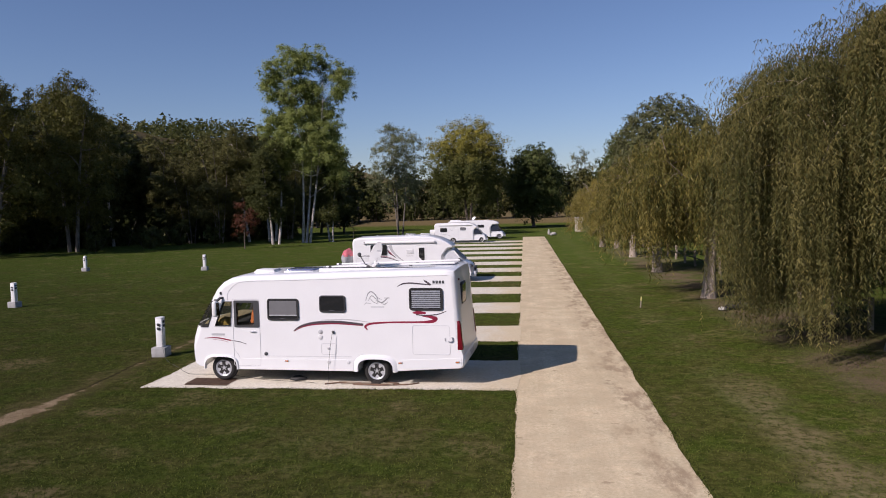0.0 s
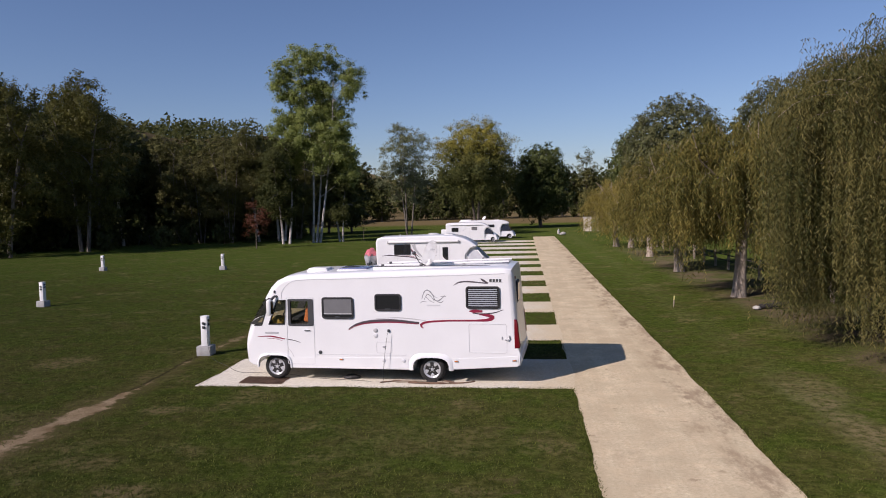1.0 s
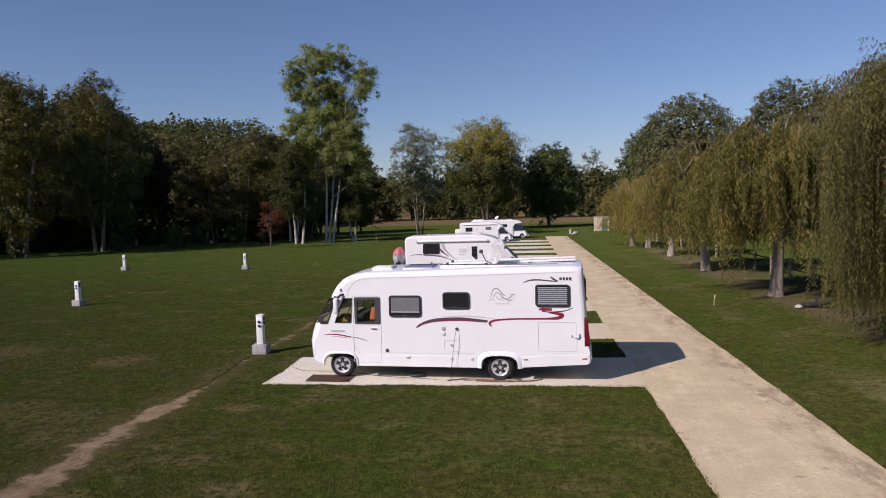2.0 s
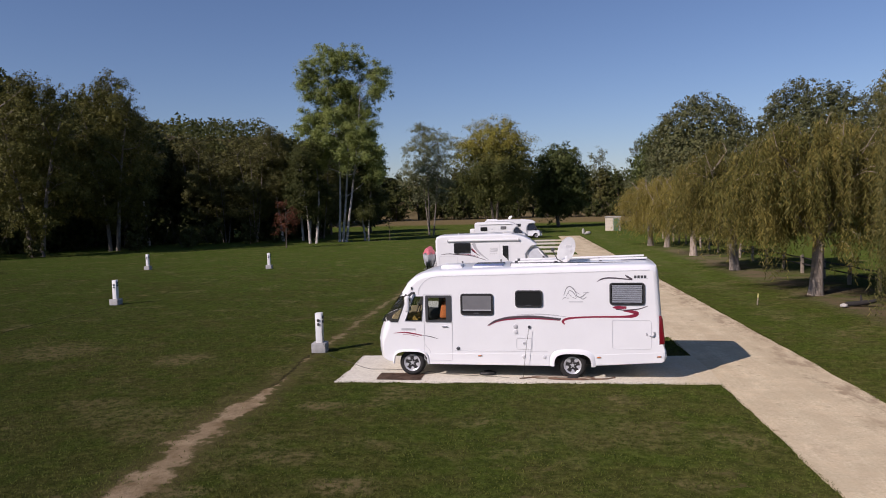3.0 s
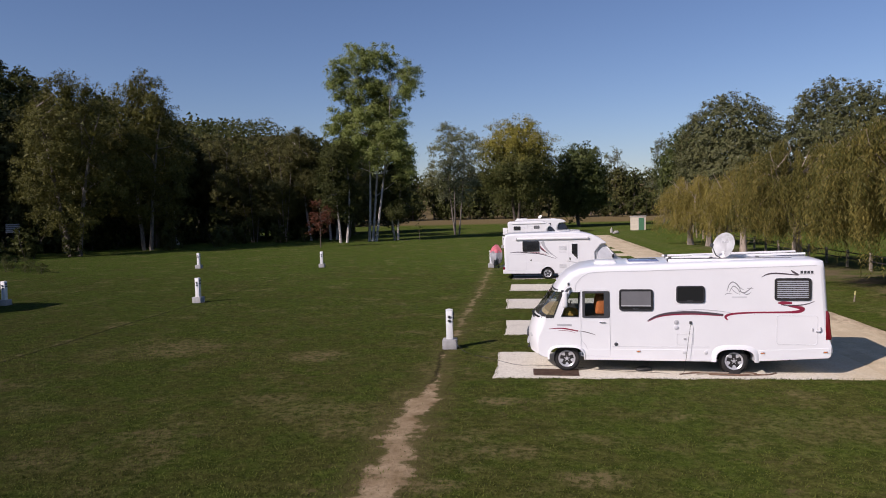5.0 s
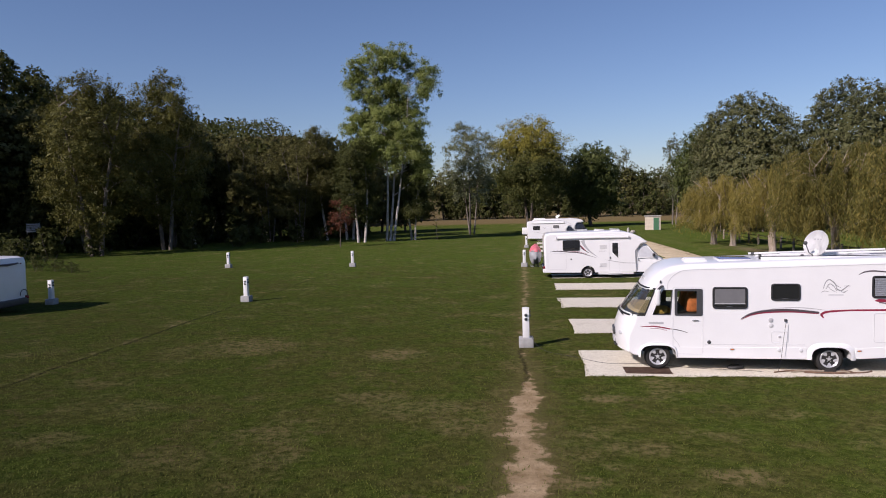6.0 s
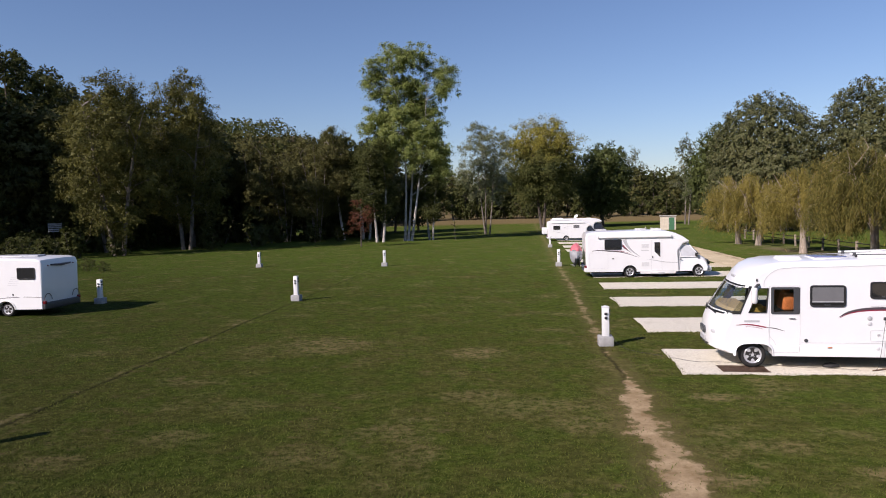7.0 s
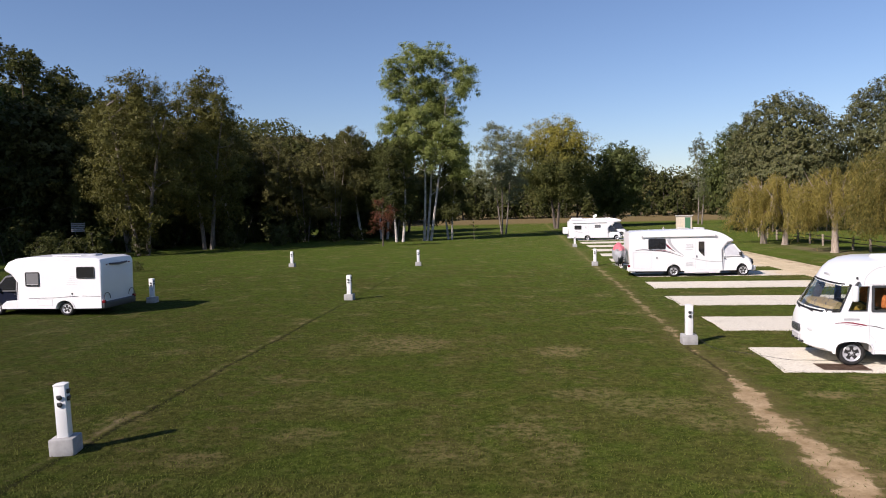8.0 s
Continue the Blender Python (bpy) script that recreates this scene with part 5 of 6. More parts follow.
def wheel(parent, x, y, r=0.335, w=0.22, far=False, spokes=5):
    """A road wheel: tyre, alloy rim with spokes, dark drum."""
    s = -1 if far else 1

    def flip(bm):
        bmesh.ops.transform(bm, matrix=pose(x, y, r) @ Matrix.Diagonal((1, s, 1, 1)), verts=bm.verts)
        bmesh.ops.recalc_face_normals(bm, faces=bm.faces[:])
        return bm

    ri = r * 0.63
    tyre = part("tyre", flip(lathe([(ri, 0.03), (ri + 0.02, 0.004), (ri + 0.05, -0.004), (r - 0.05, 0.0), (r - 0.014, 0.025), (r, 0.06), (r, w - 0.06), (r - 0.02, w), (ri, w)], True, 36)), TYRE, parent)
    bm = lathe([(ri * 0.05, 0.10), (ri * 0.96, 0.10), (ri * 0.98, 0.14), (ri * 0.5, 0.16)], True, 28)
    part("brake_drum", flip(bm), UNDER, tyre)
    bm = lathe([(ri * 0.82, 0.095), (ri * 0.84, 0.030), (ri * 1.0, 0.008), (ri * 1.05, 0.016), (ri * 1.0, 0.10)], True, 36)
    for k in range(spokes):
        a = 2 * math.pi * k / spokes + 0.3
        b2 = bmesh.new()
        # a stubby spoke that widens towards the rim, with a raised rib
        ring = [(0.30, 0.26, 0.050), (0.55, 0.32, 0.034), (0.75, 0.43, 0.032), (0.93, 0.60, 0.040)]
        rows = []
        for out, half, depth in ring:
            rows.append([b2.verts.new((ri * out, d, ri * q)) for q, d in ((-half, depth + 0.03), (-half, depth + 0.006), (0, depth - 0.012), (half, depth + 0.006), (half, depth + 0.03))])
        for p, q in zip(rows, rows[1:]):
            for i in range(4):
                b2.faces.new((p[i], p[i + 1], q[i + 1], q[i]))
        bmesh.ops.rotate(b2, cent=(0, 0, 0), matrix=Matrix.Rotation(a, 3, "Y"), verts=b2.verts)
        me = bpy.data.meshes.new("spoke")
        b2.to_mesh(me)
        b2.free()
        bm.from_mesh(me)
        bpy.data.meshes.remove(me)
    lathe([(ri * 0.02, 0.012), (ri * 0.17, 0.014), (ri * 0.20, 0.036), (ri * 0.40, 0.036), (ri * 0.46, 0.05), (ri * 0.44, 0.08)], True, 28, bm)
    for k in range(spokes):
        a = 2 * math.pi * (k + 0.5) / spokes + 0.3
        lathe([(0.004, 0.024), (0.012, 0.026), (0.012, 0.04)], True, 6, bm, (ri * 0.30 * math.cos(a), 0.0, -ri * 0.30 * math.sin(a)))
    rim = part("rim", flip(bm), ALLOY, tyre, "silver alloy rim")
    return tyre


def side_window(parent, x0, x1, z0, z1, y=0.0, blind=None, slats=False, mat=PANE):
    """A hung caravan window: dark rounded frame, tinted pane, blind behind it, catch below."""
    out, inn = rounded(x0, x1, z0, z1, 0.07), rounded(x0 + 0.035, x1 - 0.035, z0 + 0.04, z1 - 0.035, 0.05)
    fr = part("window", ring_frame(out, inn, y - 0.028, y + 0.004), BLACK, parent, "black-framed hung window")
    part("pane", prism(inn, y - 0.016, y + 0.004), mat, fr)
    if blind:
        part("blind", prism(rounded(x0 + 0.05, x1 - 0.05, z0 + blind, z1 - 0.05, 0.02), y - 0.019, y - 0.0165), BLIND, fr, "pale lowered roller blind", smooth=False)
        part("blind_rail", box(x0 + 0.05, x1 - 0.05, y - 0.021, y - 0.0165, z0 + blind - 0.02, z0 + blind + 0.005), PALEGREY, fr, smooth=False)
    if slats:
        n = 9
        for k in range(n):
            z = z0 + 0.075 + (z1 - z0 - 0.15) * k / (n - 1)
            part("slat", box(x0 + 0.06, x1 - 0.06, y - 0.021, y - 0.0165, z - 0.014, z + 0.013), SLAT, fr, smooth=False)
    part("catch", box((x0 + x1) / 2 - 0.08, (x0 + x1) / 2 + 0.06, y - 0.034, y - 0.014, z0 + 0.03, z0 + 0.055, 0.006, 1), DARKGREY, fr)
    return fr


def outline(parent, name, x0, x1, z0, z1, r, w=0.012, y=0.0, mat=None):
    return part(name, ring_frame(rounded(x0, x1, z0, z1, r), rounded(x0 + w, x1 - w, z0 + w, z1 - w, max(r - w, 0.004)), y - 0.006, y + 0.003), mat or SEAM, parent)


def marker(parent, x, z, mat=ORANGE):
    m = part("marker_lamp", box(x - 0.055, x + 0.055, -0.022, 0.002, z - 0.022, z + 0.022, 0.008, 1), STEEL, parent)
    part("lens", box(x - 0.04, x + 0.04, -0.03, -0.02, z - 0.014, z + 0.014, 0.005, 1), mat, m)


def a_class(m):
    """An integrated motorhome; x runs from nose to tail, y from the near side inwards."""
    W = 2.30
    root = thing("motorhome", m, "white integrated motorhome with red and grey swooshes on gravel", "motorhome")
    front = [(0.09, 0.46), (0.065, 0.70), (0.06, 0.90), (0.09, 1.10), (0.17, 1.36), (0.36, 1.70), (0.60, 2.10), (0.74, 2.33), (0.90, 2.49), (1.12, 2.60), (1.45, 2.66)]
    roof = [(2.6, 2.69), (4.2, 2.74), (5.8, 2.78), (6.55, 2.79), (6.76, 2.75)]
    tail = [(6.80, 2.60), (6.84, 2.0), (6.90, 1.2), (6.95, 0.75), (6.93, 0.50), (6.86, 0.44)]
    low = [(6.0, 0.40)] + square_arch(4.79, 0.44, 0.34, 0.64)[::-1] + [(4.2, 0.34), (1.28, 0.32)] + square_arch(0.79, 0.43, 0.36, 0.63)[::-1] + [(0.20, 0.385)]
    pts = front + roof + tail + low
    body = part("body", loft_body(pts, W, 0.13, 0.30, 1.15), WHITE, root)
    cab = [(-1.2, 1.43), (1.9, 1.43), (1.9, 2.03), (-1.2, 2.03)]
    quarter = [(0.672, 1.42), (1.08, 1.42), (1.125, 2.02), (0.925, 2.02), (0.875, 1.93)]
    doorwin = rounded(1.25, 1.80, 1.43, 2.00, 0.03)
    wrap = [(0.285, 1.405), (0.46, 1.405), (0.715, 2.04), (0.67, 2.055)]
    corner = [(-0.6, 1.405), (0.46, 1.405), (0.715, 2.04), (-0.6, 2.055)]
    cut(body, [prism(corner, -0.3, 0.12), prism(corner, W - 0.12, W + 0.3), prism(cab, 0.07, W - 0.07), prism(quarter, -0.3, 0.2), prism(doorwin, -0.3, 0.2), prism(quarter, W - 0.2, W + 0.3), prism(doorwin, W - 0.2, W + 0.3)])
    flat_sides(body)
    # chassis and wheels
    part("chassis", box(1.25, 6.2, 0.40, W - 0.40, 0.29, 0.46, 0.03, 1), UNDER, root)
    for x in (0.79, 4.79):
        wheel(root, x, 0.10, 0.325)
        wheel(root, x, W - 0.10, 0.325, far=True)
    # windscreen, bowed across the front
    def screen(off, z0, z1, y0, y1, nz=7, ny=16):
        bm = bmesh.new()
        zs = np.linspace(z0, z1, nz)
        fx = np.interp(zs, [q[1] for q in front], [q[0] for q in front])
        grid = []
        for y in np.linspace(y0, y1, ny):
            u = 2 * y / W - 1
            edge = max(0.0, (0.13 - min(y, W - y)) / 0.13)
            grid.append([bm.verts.new((x - 0.30 * (1 - abs(u) ** 2.2) * min(1.3, (1.15 - x) / 1.15) - off + 0.10 * edge ** 2, y, z)) for x, z in zip(fx, zs)])
        for a, b in zip(grid, grid[1:]):
            for i in range(nz - 1):
                bm.faces.new((a[i], a[i + 1], b[i + 1], b[i]))
        bmesh.ops.solidify(bm, geom=bm.faces[:], thickness=0.012)
        bmesh.ops.recalc_face_normals(bm, faces=bm.faces[:])
        return bm
    ws = part("windscreen", screen(0.012, 1.385, 2.075, 0.0, W, 7, 40), CABGLASS, root, "large bowed windscreen")
    ws.visible_shadow = False
    for z0, z1, y0, y1 in ((1.365, 1.405, 0.05, W - 0.05), (2.06, 2.095, 0.05, W - 0.05)):
        part("windscreen_seal", screen(0.018, z0, z1, y0, y1, 2, 16), BLACK, ws)
    def front_x(y, z):
        x = float(np.interp(z, [q[1] for q in front], [q[0] for q in front]))
        return x - 0.30 * (1 - abs(2 * y / W - 1) ** 2.2) * min(1.3, (1.15 - x) / 1.15)
    for y0 in (0.45, 1.2):
        part("wiper", tube([(front_x(y0 + d, z) - 0.04, y0 + d, z) for d, z in ((0, 1.35), (0.3, 1.385), (0.6, 1.42))], [0.018, 0.013, 0.009], 6), BLACK, ws)
    # cab side glass and frames
    q_out = [(0.655, 1.405), (1.093, 1.405), (1.138, 2.033), (0.917, 2.033), (0.86, 1.938)]
    qw = part("quarter_window", ring_frame(q_out, quarter, -0.012, 0.02), DARKGREY, root, "cab quarter window in a grey frame")
    part("pane", prism(quarter, 0.012, 0.022), CABGLASS, qw).visible_shadow = False
    dw = part("door_window", ring_frame(rounded(1.185, 1.85, 1.385, 2.055, 0.035), doorwin, -0.014, 0.02), DARKGREY, root, "cab door window in a broad grey frame")
    part("pane", prism(doorwin, 0.012, 0.022), CABGLASS, dw).visible_shadow = False
    part("window_bar", box(1.71, 1.80, -0.012, 0.01, 1.43, 2.0), DARKGREY, dw, smooth=False)
    for y0, y1 in ((0.004, 0.014), (W - 0.014, W - 0.004)):
        part("side_pane", prism(wrap, y0, y1), CABGLASS, ws, "end of the windscreen wrapped round the corner").visible_shadow = False
        for strip in ([(0.45, 1.385), (0.48, 1.385), (0.74, 2.065), (0.71, 2.065)], [(0.27, 1.375), (0.47, 1.375), (0.47, 1.405), (0.285, 1.405)], [(0.66, 2.045), (0.725, 2.04), (0.735, 2.075), (0.68, 2.085)]):
            part("windscreen_seal", prism(strip, y0 - 0.012, y1 + 0.004), BLACK, ws)
    # cab interior
    bm = loft_body([(0.30, 1.434), (0.85, 1.434), (0.80, 1.49), (0.36, 1.50)], W - 0.30, 0.02, 0.27, 0.8, 3.0)
    bmesh.ops.translate(bm, vec=(0, 0.15, 0), verts=bm.verts)
    dash = part("dashboard", bm, DASH, root, "beige dashboard")
    part("steering_wheel", tube([(0.86 + 0.05 * math.cos(a), 0.62 + 0.19 * math.sin(a), 1.55 + 0.19 * math.cos(a)) for a in np.linspace(0, 2 * math.pi, 20)], [0.014] * 20, 6), BLACK, root)
    for y in (0.42, 1.45):
        st = part("cab_seat", box(1.50, 1.80, y - 0.24, y + 0.34, 1.434, 1.88, 0.07, 3), ORANGESEAT, root, "rust orange cab seat")
        for v in st.data.vertices:
            if v.co.z > 1.7:
                v.co.x += 0.05
                v.co.y += 0.04 * (1 if v.co.y < y + 0.05 else -1)
        part("headrest", box(1.58, 1.72, y - 0.10, y + 0.22, 1.84, 1.99, 0.05, 3), ORANGESEAT, st)
    bm = bmesh.new()
    bmesh.ops.create_icosphere(bm, subdivisions=3, radius=1.0)
    for v in bm.verts:
        v.co *= 1 + 0.22 * noise.noise(v.co * 2.3)
        v.co = Vector((0.88 + v.co.x * 0.25, 0.23 + v.co.y * 0.13, 1.48 + max(v.co.z, -0.5) * 0.13))
    part("cloth", bm, YELLOWCLOTH, root, "crumpled yellow cloth in the cab window")
    part("cabin_wall", box(1.84, 1.88, 0.1, W - 0.1, 1.434, 2.02), CABIN, root, smooth=False)
    # habitation windows
    side_window(root, 2.08, 2.89, 1.57, 2.10, blind=0.13)
    side_window(root, 3.43, 4.09, 1.77, 2.18)
    side_window(root, 5.67, 6.48, 1.83, 2.36, slats=True)
    # door, lockers and flaps
    d = outline(root, "cab_door", 1.14, 1.86, 0.42, 2.09, 0.04)
    part("door_handle", box(1.60, 1.75, -0.035, -0.004, 1.265, 1.285, 0.006, 1), CHROME, d)
    outline(root, "locker_door", 5.72, 6.63, 0.77, 1.47, 0.06, 0.010)
    part("locker_latch", box(6.50, 6.53, -0.02, 0.002, 1.10, 1.17, 0.006, 1), PALEGREY, root)
    part("towel_hook", tube([(6.58, -0.02, 1.10), (6.66, -0.03, 1.09), (6.69, -0.03, 1.13), (6.68, -0.03, 1.20)], [0.014] * 4, 6), PALEGREY, root)
    outline(root, "service_flap", 3.44, 3.83, 0.73, 1.01, 0.05, 0.010)
    for x, z, mat in ((3.43, 1.29, PALEGREY), (3.43, 1.16, SEAM)):
        part("water_inlet", lathe([(0.055, 0.003), (0.055, -0.01), (0.04, -0.018)], True, 16, None, (x, 0, z)), mat, root)
    part("socket_cover", box(3.60, 3.66, -0.02, 0.002, 0.86, 0.91, 0.006, 1), PALEGREY, root)
    part("power_inlet", box(3.73, 3.79, -0.04, 0.002, 1.25, 1.32, 0.012, 1), DARKGREY, root, "dark power inlet with the cable plugged in")
    for x in (2.0, 3.62, 4.12):
        part("cap", lathe([(0.045, 0.003), (0.045, -0.014), (0.03, -0.022)], True, 16, None, (x, 0, 0.73 if x == 2.0 else 0.55)), DARKGREY if x == 2.0 else SEAM, root)
    for x in (2.54, 5.41):
        marker(root, x, 0.56)
    marker(root, 6.80, 0.60)
    part("skirt_seam", ribbon([(1.90, 0.675), (3.2, 0.68), (4.2, 0.69)], [0.012] * 3, 0.0, 0.004), SEAM, root)
    part("panel_seam", ribbon([(1.13, 1.06), (1.15, 0.85), (1.28, 0.66), (1.33, 0.42)], [0.012] * 4, 0.0, 0.004), SEAM, root)
    part("roof_seam", ribbon([(1.02, 2.06), (1.05, 2.25), (1.25, 2.45), (1.6, 2.53), (3.0, 2.56), (6.6, 2.66)], [0.016] * 6, 0.0, 0.005), SEAM, root)
    # flared rear arch and front arch
    for cx, r0, d, nm in ((4.79, 0.44, 0.11, "wheel_arch"), (0.79, 0.43, 0.05, "wheel_arch")):
        bm = bmesh.new()
        prev = None
        inner, middle, outer = (square_arch(cx, r0 + q, 0.33, 0.64 + q, 16) for q in (0.0, d * 0.5, d))
        for a, b, c in zip(inner, middle, outer):
            row = [bm.verts.new((e[0], yy, e[1])) for e, yy in ((a, 0.05), (a, -0.04), (b, -0.036), (c, 0.0), (c, 0.05))]
            if prev:
                for i in range(5):
                    bm.faces.new((prev[i], prev[(i + 1) % 5], row[(i + 1) % 5], row[i]))
            prev = row
        bmesh.ops.recalc_face_normals(bm, faces=bm.faces[:])
        part(nm, bm, WHITE, root, "white flared wheel arch")
    part("side_skirt", prism([(1.235, 0.33), (4.24, 0.335), (4.24, 0.62), (1.27, 0.60)], -0.006, 0.06, 0.003, 1), WHITE, root)
    part("side_skirt", prism([(5.34, 0.36), (6.88, 0.46), (6.90, 0.70), (5.32, 0.62)], -0.006, 0.06, 0.003, 1), WHITE, root)
    # painted lines
    part("swoosh", ribbon([(2.74, 1.31), (2.95, 1.43), (3.3, 1.505), (3.87, 1.53), (4.52, 1.475)], [0.01, 0.045, 0.07, 0.07, 0.05], 0.0), GREY, root, "dark grey painted swoosh")
    part("swoosh", ribbon([(2.76, 1.30), (2.97, 1.405), (3.3, 1.47), (3.87, 1.492), (4.5, 1.45)], [0.01, 0.02, 0.028, 0.028, 0.015], -0.002), RED, root, "dark red painted swoosh")
    part("swoosh", ribbon([(3.45, 1.575), (3.95, 1.60), (4.35, 1.575), (4.70, 1.53)], [0.008, 0.018, 0.018, 0.006], 0.0), PALEGREY, root)
    part("swoosh", ribbon([(4.62, 1.35), (4.57, 1.43), (4.72, 1.50), (5.2, 1.535), (5.9, 1.545), (6.2, 1.565), (6.30, 1.63), (6.14, 1.675), (5.98, 1.685)], [0.02, 0.06, 0.05, 0.04, 0.045, 0.075, 0.095, 0.06, 0.01], 0.0), RED, root, "dark red painted swoosh")
    part("swoosh", ribbon([(5.74, 1.765), (5.85, 1.77), (6.06, 1.765)], [0.01, 0.08, 0.05], 0.0), RED, root)
    part("swoosh", ribbon([(5.82, 1.725), (6.05, 1.705), (6.35, 1.735), (6.56, 1.81)], [0.02, 0.03, 0.025, 0.008], 0.0), GREY, root)
    part("swoosh", ribbon([(5.38, 2.385), (5.5, 2.45), (5.68, 2.475), (5.95, 2.455), (6.19, 2.43)], [0.008, 0.03, 0.035, 0.03, 0.02], 0.0), GREY, root)
    part("swoosh", ribbon([(6.03, 2.545), (6.09, 2.50), (6.20, 2.435)], [0.01, 0.05, 0.03], 0.0), GREY, root)
    for k in range(4):
        part("lettering_bar", box(6.24 + 0.075 * k, 6.295 + 0.075 * k, -0.004, 0.0, 2.465, 2.53), DARKGREY, root, smooth=False)
    part("swoosh", ribbon([(6.2, 2.445), (6.55, 2.455)], [0.006, 0.008], 0.0), PALEGREY, root)
    for pts_, ws_ in (([(4.60, 2.05), (4.66, 2.22), (4.75, 2.27), (4.86, 2.17), (4.92, 2.02)], [0.01, 0.022, 0.026, 0.022, 0.01]),
                      ([(4.66, 2.04), (4.74, 2.17), (4.84, 2.11), (4.9, 2.0)], [0.008, 0.018, 0.018, 0.008]),
                      ([(4.88, 2.06), (4.98, 2.01), (5.06, 2.05), (5.16, 2.14)], [0.012, 0.03, 0.026, 0.01]),
                      ([(5.06, 2.12), (5.20, 2.12)], [0.012, 0.012]), ([(4.70, 2.12), (4.78, 2.03), (4.90, 1.97)], [0.006, 0.014, 0.006]), ([(4.82, 2.24), (4.90, 2.13), (4.99, 2.08)], [0.006, 0.016, 0.006]), ([(4.99, 1.99), (5.06, 1.97), (5.14, 2.02)], [0.006, 0.022, 0.006]), ([(4.56, 1.96), (4.62, 2.0), (4.72, 1.985)], [0.008, 0.014, 0.008])):
        part("emblem_line", ribbon(pts_, ws_, 0.0), EMBLEM, root, "grey painted emblem")
    part("lettering_bar", ribbon([(4.72, 1.905), (5.05, 1.905)], [0.035, 0.035], 0.0), SEAM, root)
    part("lettering_bar", ribbon([(0.56, 1.20), (0.72, 1.202), (0.92, 1.20)], [0.045, 0.05, 0.045], -0.004), PALEGREY, root)
    part("swoosh", ribbon([(0.36, 1.10), (0.7, 1.115), (1.08, 1.05)], [0.008, 0.03, 0.03], -0.003), RED, root)
    part("swoosh", ribbon([(1.10, 1.05), (1.3, 1.02), (1.50, 0.96)], [0.012, 0.02, 0.008], 0.0), GREY, root)
    part("swoosh", ribbon([(0.60, 1.065), (0.85, 1.05), (1.0, 1.005)], [0.006, 0.010, 0.006], -0.003), RED, root)
    # rear
    part("rear_bumper", prism([(6.78, 0.42), (6.93, 0.47), (6.985, 0.60), (6.965, 0.76), (6.86, 0.78)], 0.02, W - 0.02, 0.05, 3), WHITE, root)
    for y0, y1 in ((-0.012, 0.13), (W - 0.13, W + 0.012)):
        bm = prism([(6.80, 0.88), (6.93, 0.89), (6.942, 0.95), (6.912, 1.2), (6.888, 1.50), (6.86, 1.57), (6.80, 1.58)], y0, y1, 0.03, 3)
        part("tail_lamp", bm, LAMPRED, root, "tall red tail lamp")
    rw = part("rear_window", box(6.79, 6.858, 0.50, 1.10, 1.90, 2.42, 0.02, 2), BLACK, root, "small dark tinted rear window")
    part("pane", box(6.85, 6.865, 0.54, 1.06, 1.94, 2.38, 0.006, 1), PANE, rw)
    part("number_plate", box(6.955, 6.99, 0.9, 1.42, 0.60, 0.71), PALEGREY, root, smooth=False)
    part("rear_marker", box(6.80, 6.83, 0.3, 0.36, 2.5, 2.56, 0.01, 1), LAMPRED, root)
    # nose
    g = part("grille", prism(rounded(0.84, 1.46, 0.74, 0.93, 0.08), -0.02, 0.05, 0.015, 2), DARKGREY, root, "dark oval grille")
    g.matrix_local = Matrix(((0, 1, 0, -0.235), (1, 0, 0, 0), (0, 0, 1, 0), (0, 0, 0, 1)))
    for z in (0.79, 0.835, 0.88):
        part("grille_bar", box(0.90, 1.40, -0.03, 0.0, z - 0.006, z + 0.006), CHROME, g, smooth=False)
    for y in (0.40, W - 0.40):
        bm = bmesh.new()
        bmesh.ops.create_uvsphere(bm, u_segments=20, v_segments=12, radius=1.0)
        bmesh.ops.transform(bm, matrix=pose(-0.075, y, 0.88, 0, 0, 20 if y < 1 else -20) @ Matrix.Diagonal((0.05, 0.15, 0.065, 1)), verts=bm.verts)
        part("headlamp", bm, SCREEN, root, "clear headlamp")
    for y in (0.8, 1.15, 1.5):
        part("air_slot", box(-0.235, -0.14, y - 0.07, y + 0.07, 0.48, 0.52, 0.01, 1), BLACK, root)
    part("number_plate", box(-0.25, -0.20, 0.89, 1.41, 0.56, 0.67), PALEGREY, root, smooth=False)
    part("badge", box(0.52, 0.6, 0.95, 1.35, 2.2, 2.26, 0.01, 1), PALEGREY, root)
    for y, s in ((-0.11, 1), (W + 0.11, -1)):
        mi = part("mirror", box(0.70, 0.83, y - 0.12, y + 0.06, 1.66, 2.06, 0.05, 3), WHITE2, root, "tall white door mirror")
        part("mirror_arm", tube([(0.78, y, 2.04), (0.86, y + 0.05 * s, 2.12), (0.92, y + 0.15 * s, 2.12)], [0.035, 0.03, 0.03], 8), DARKGREY, mi)
        part("mirror_glass", box(0.825, 0.835, y - 0.10, y + 0.04, 1.70, 2.02), CHROME, mi, smooth=False)
    part("indicator", box(0.83, 0.87, -0.03, 0.02, 2.20, 2.27, 0.01, 1), DARKGREY, root)
    # roof
    for y in (0.95, 1.75):
        rail = part("roof_rail", tube([(3.3, y, 2.79), (4.6, y, 2.82), (6.62, y, 2.87)], [0.026] * 3, 8), WHITE2, root, "long white roof rail")
        for x in (3.4, 4.4, 5.5, 6.5):
            part("rail_foot", box(x - 0.04, x + 0.04, y - 0.03, y + 0.03, 2.66, 2.82, 0.008, 1), DARKGREY, rail)
    part("roof_channel", box(3.3, 6.3, 0.40, 0.46, 2.70, 2.80, 0.008, 1), WHITE2, root)
    part("roof_channel", box(3.28, 6.2, 0.52, 0.58, 2.72, 2.81, 0.008, 1), BLACK, root)
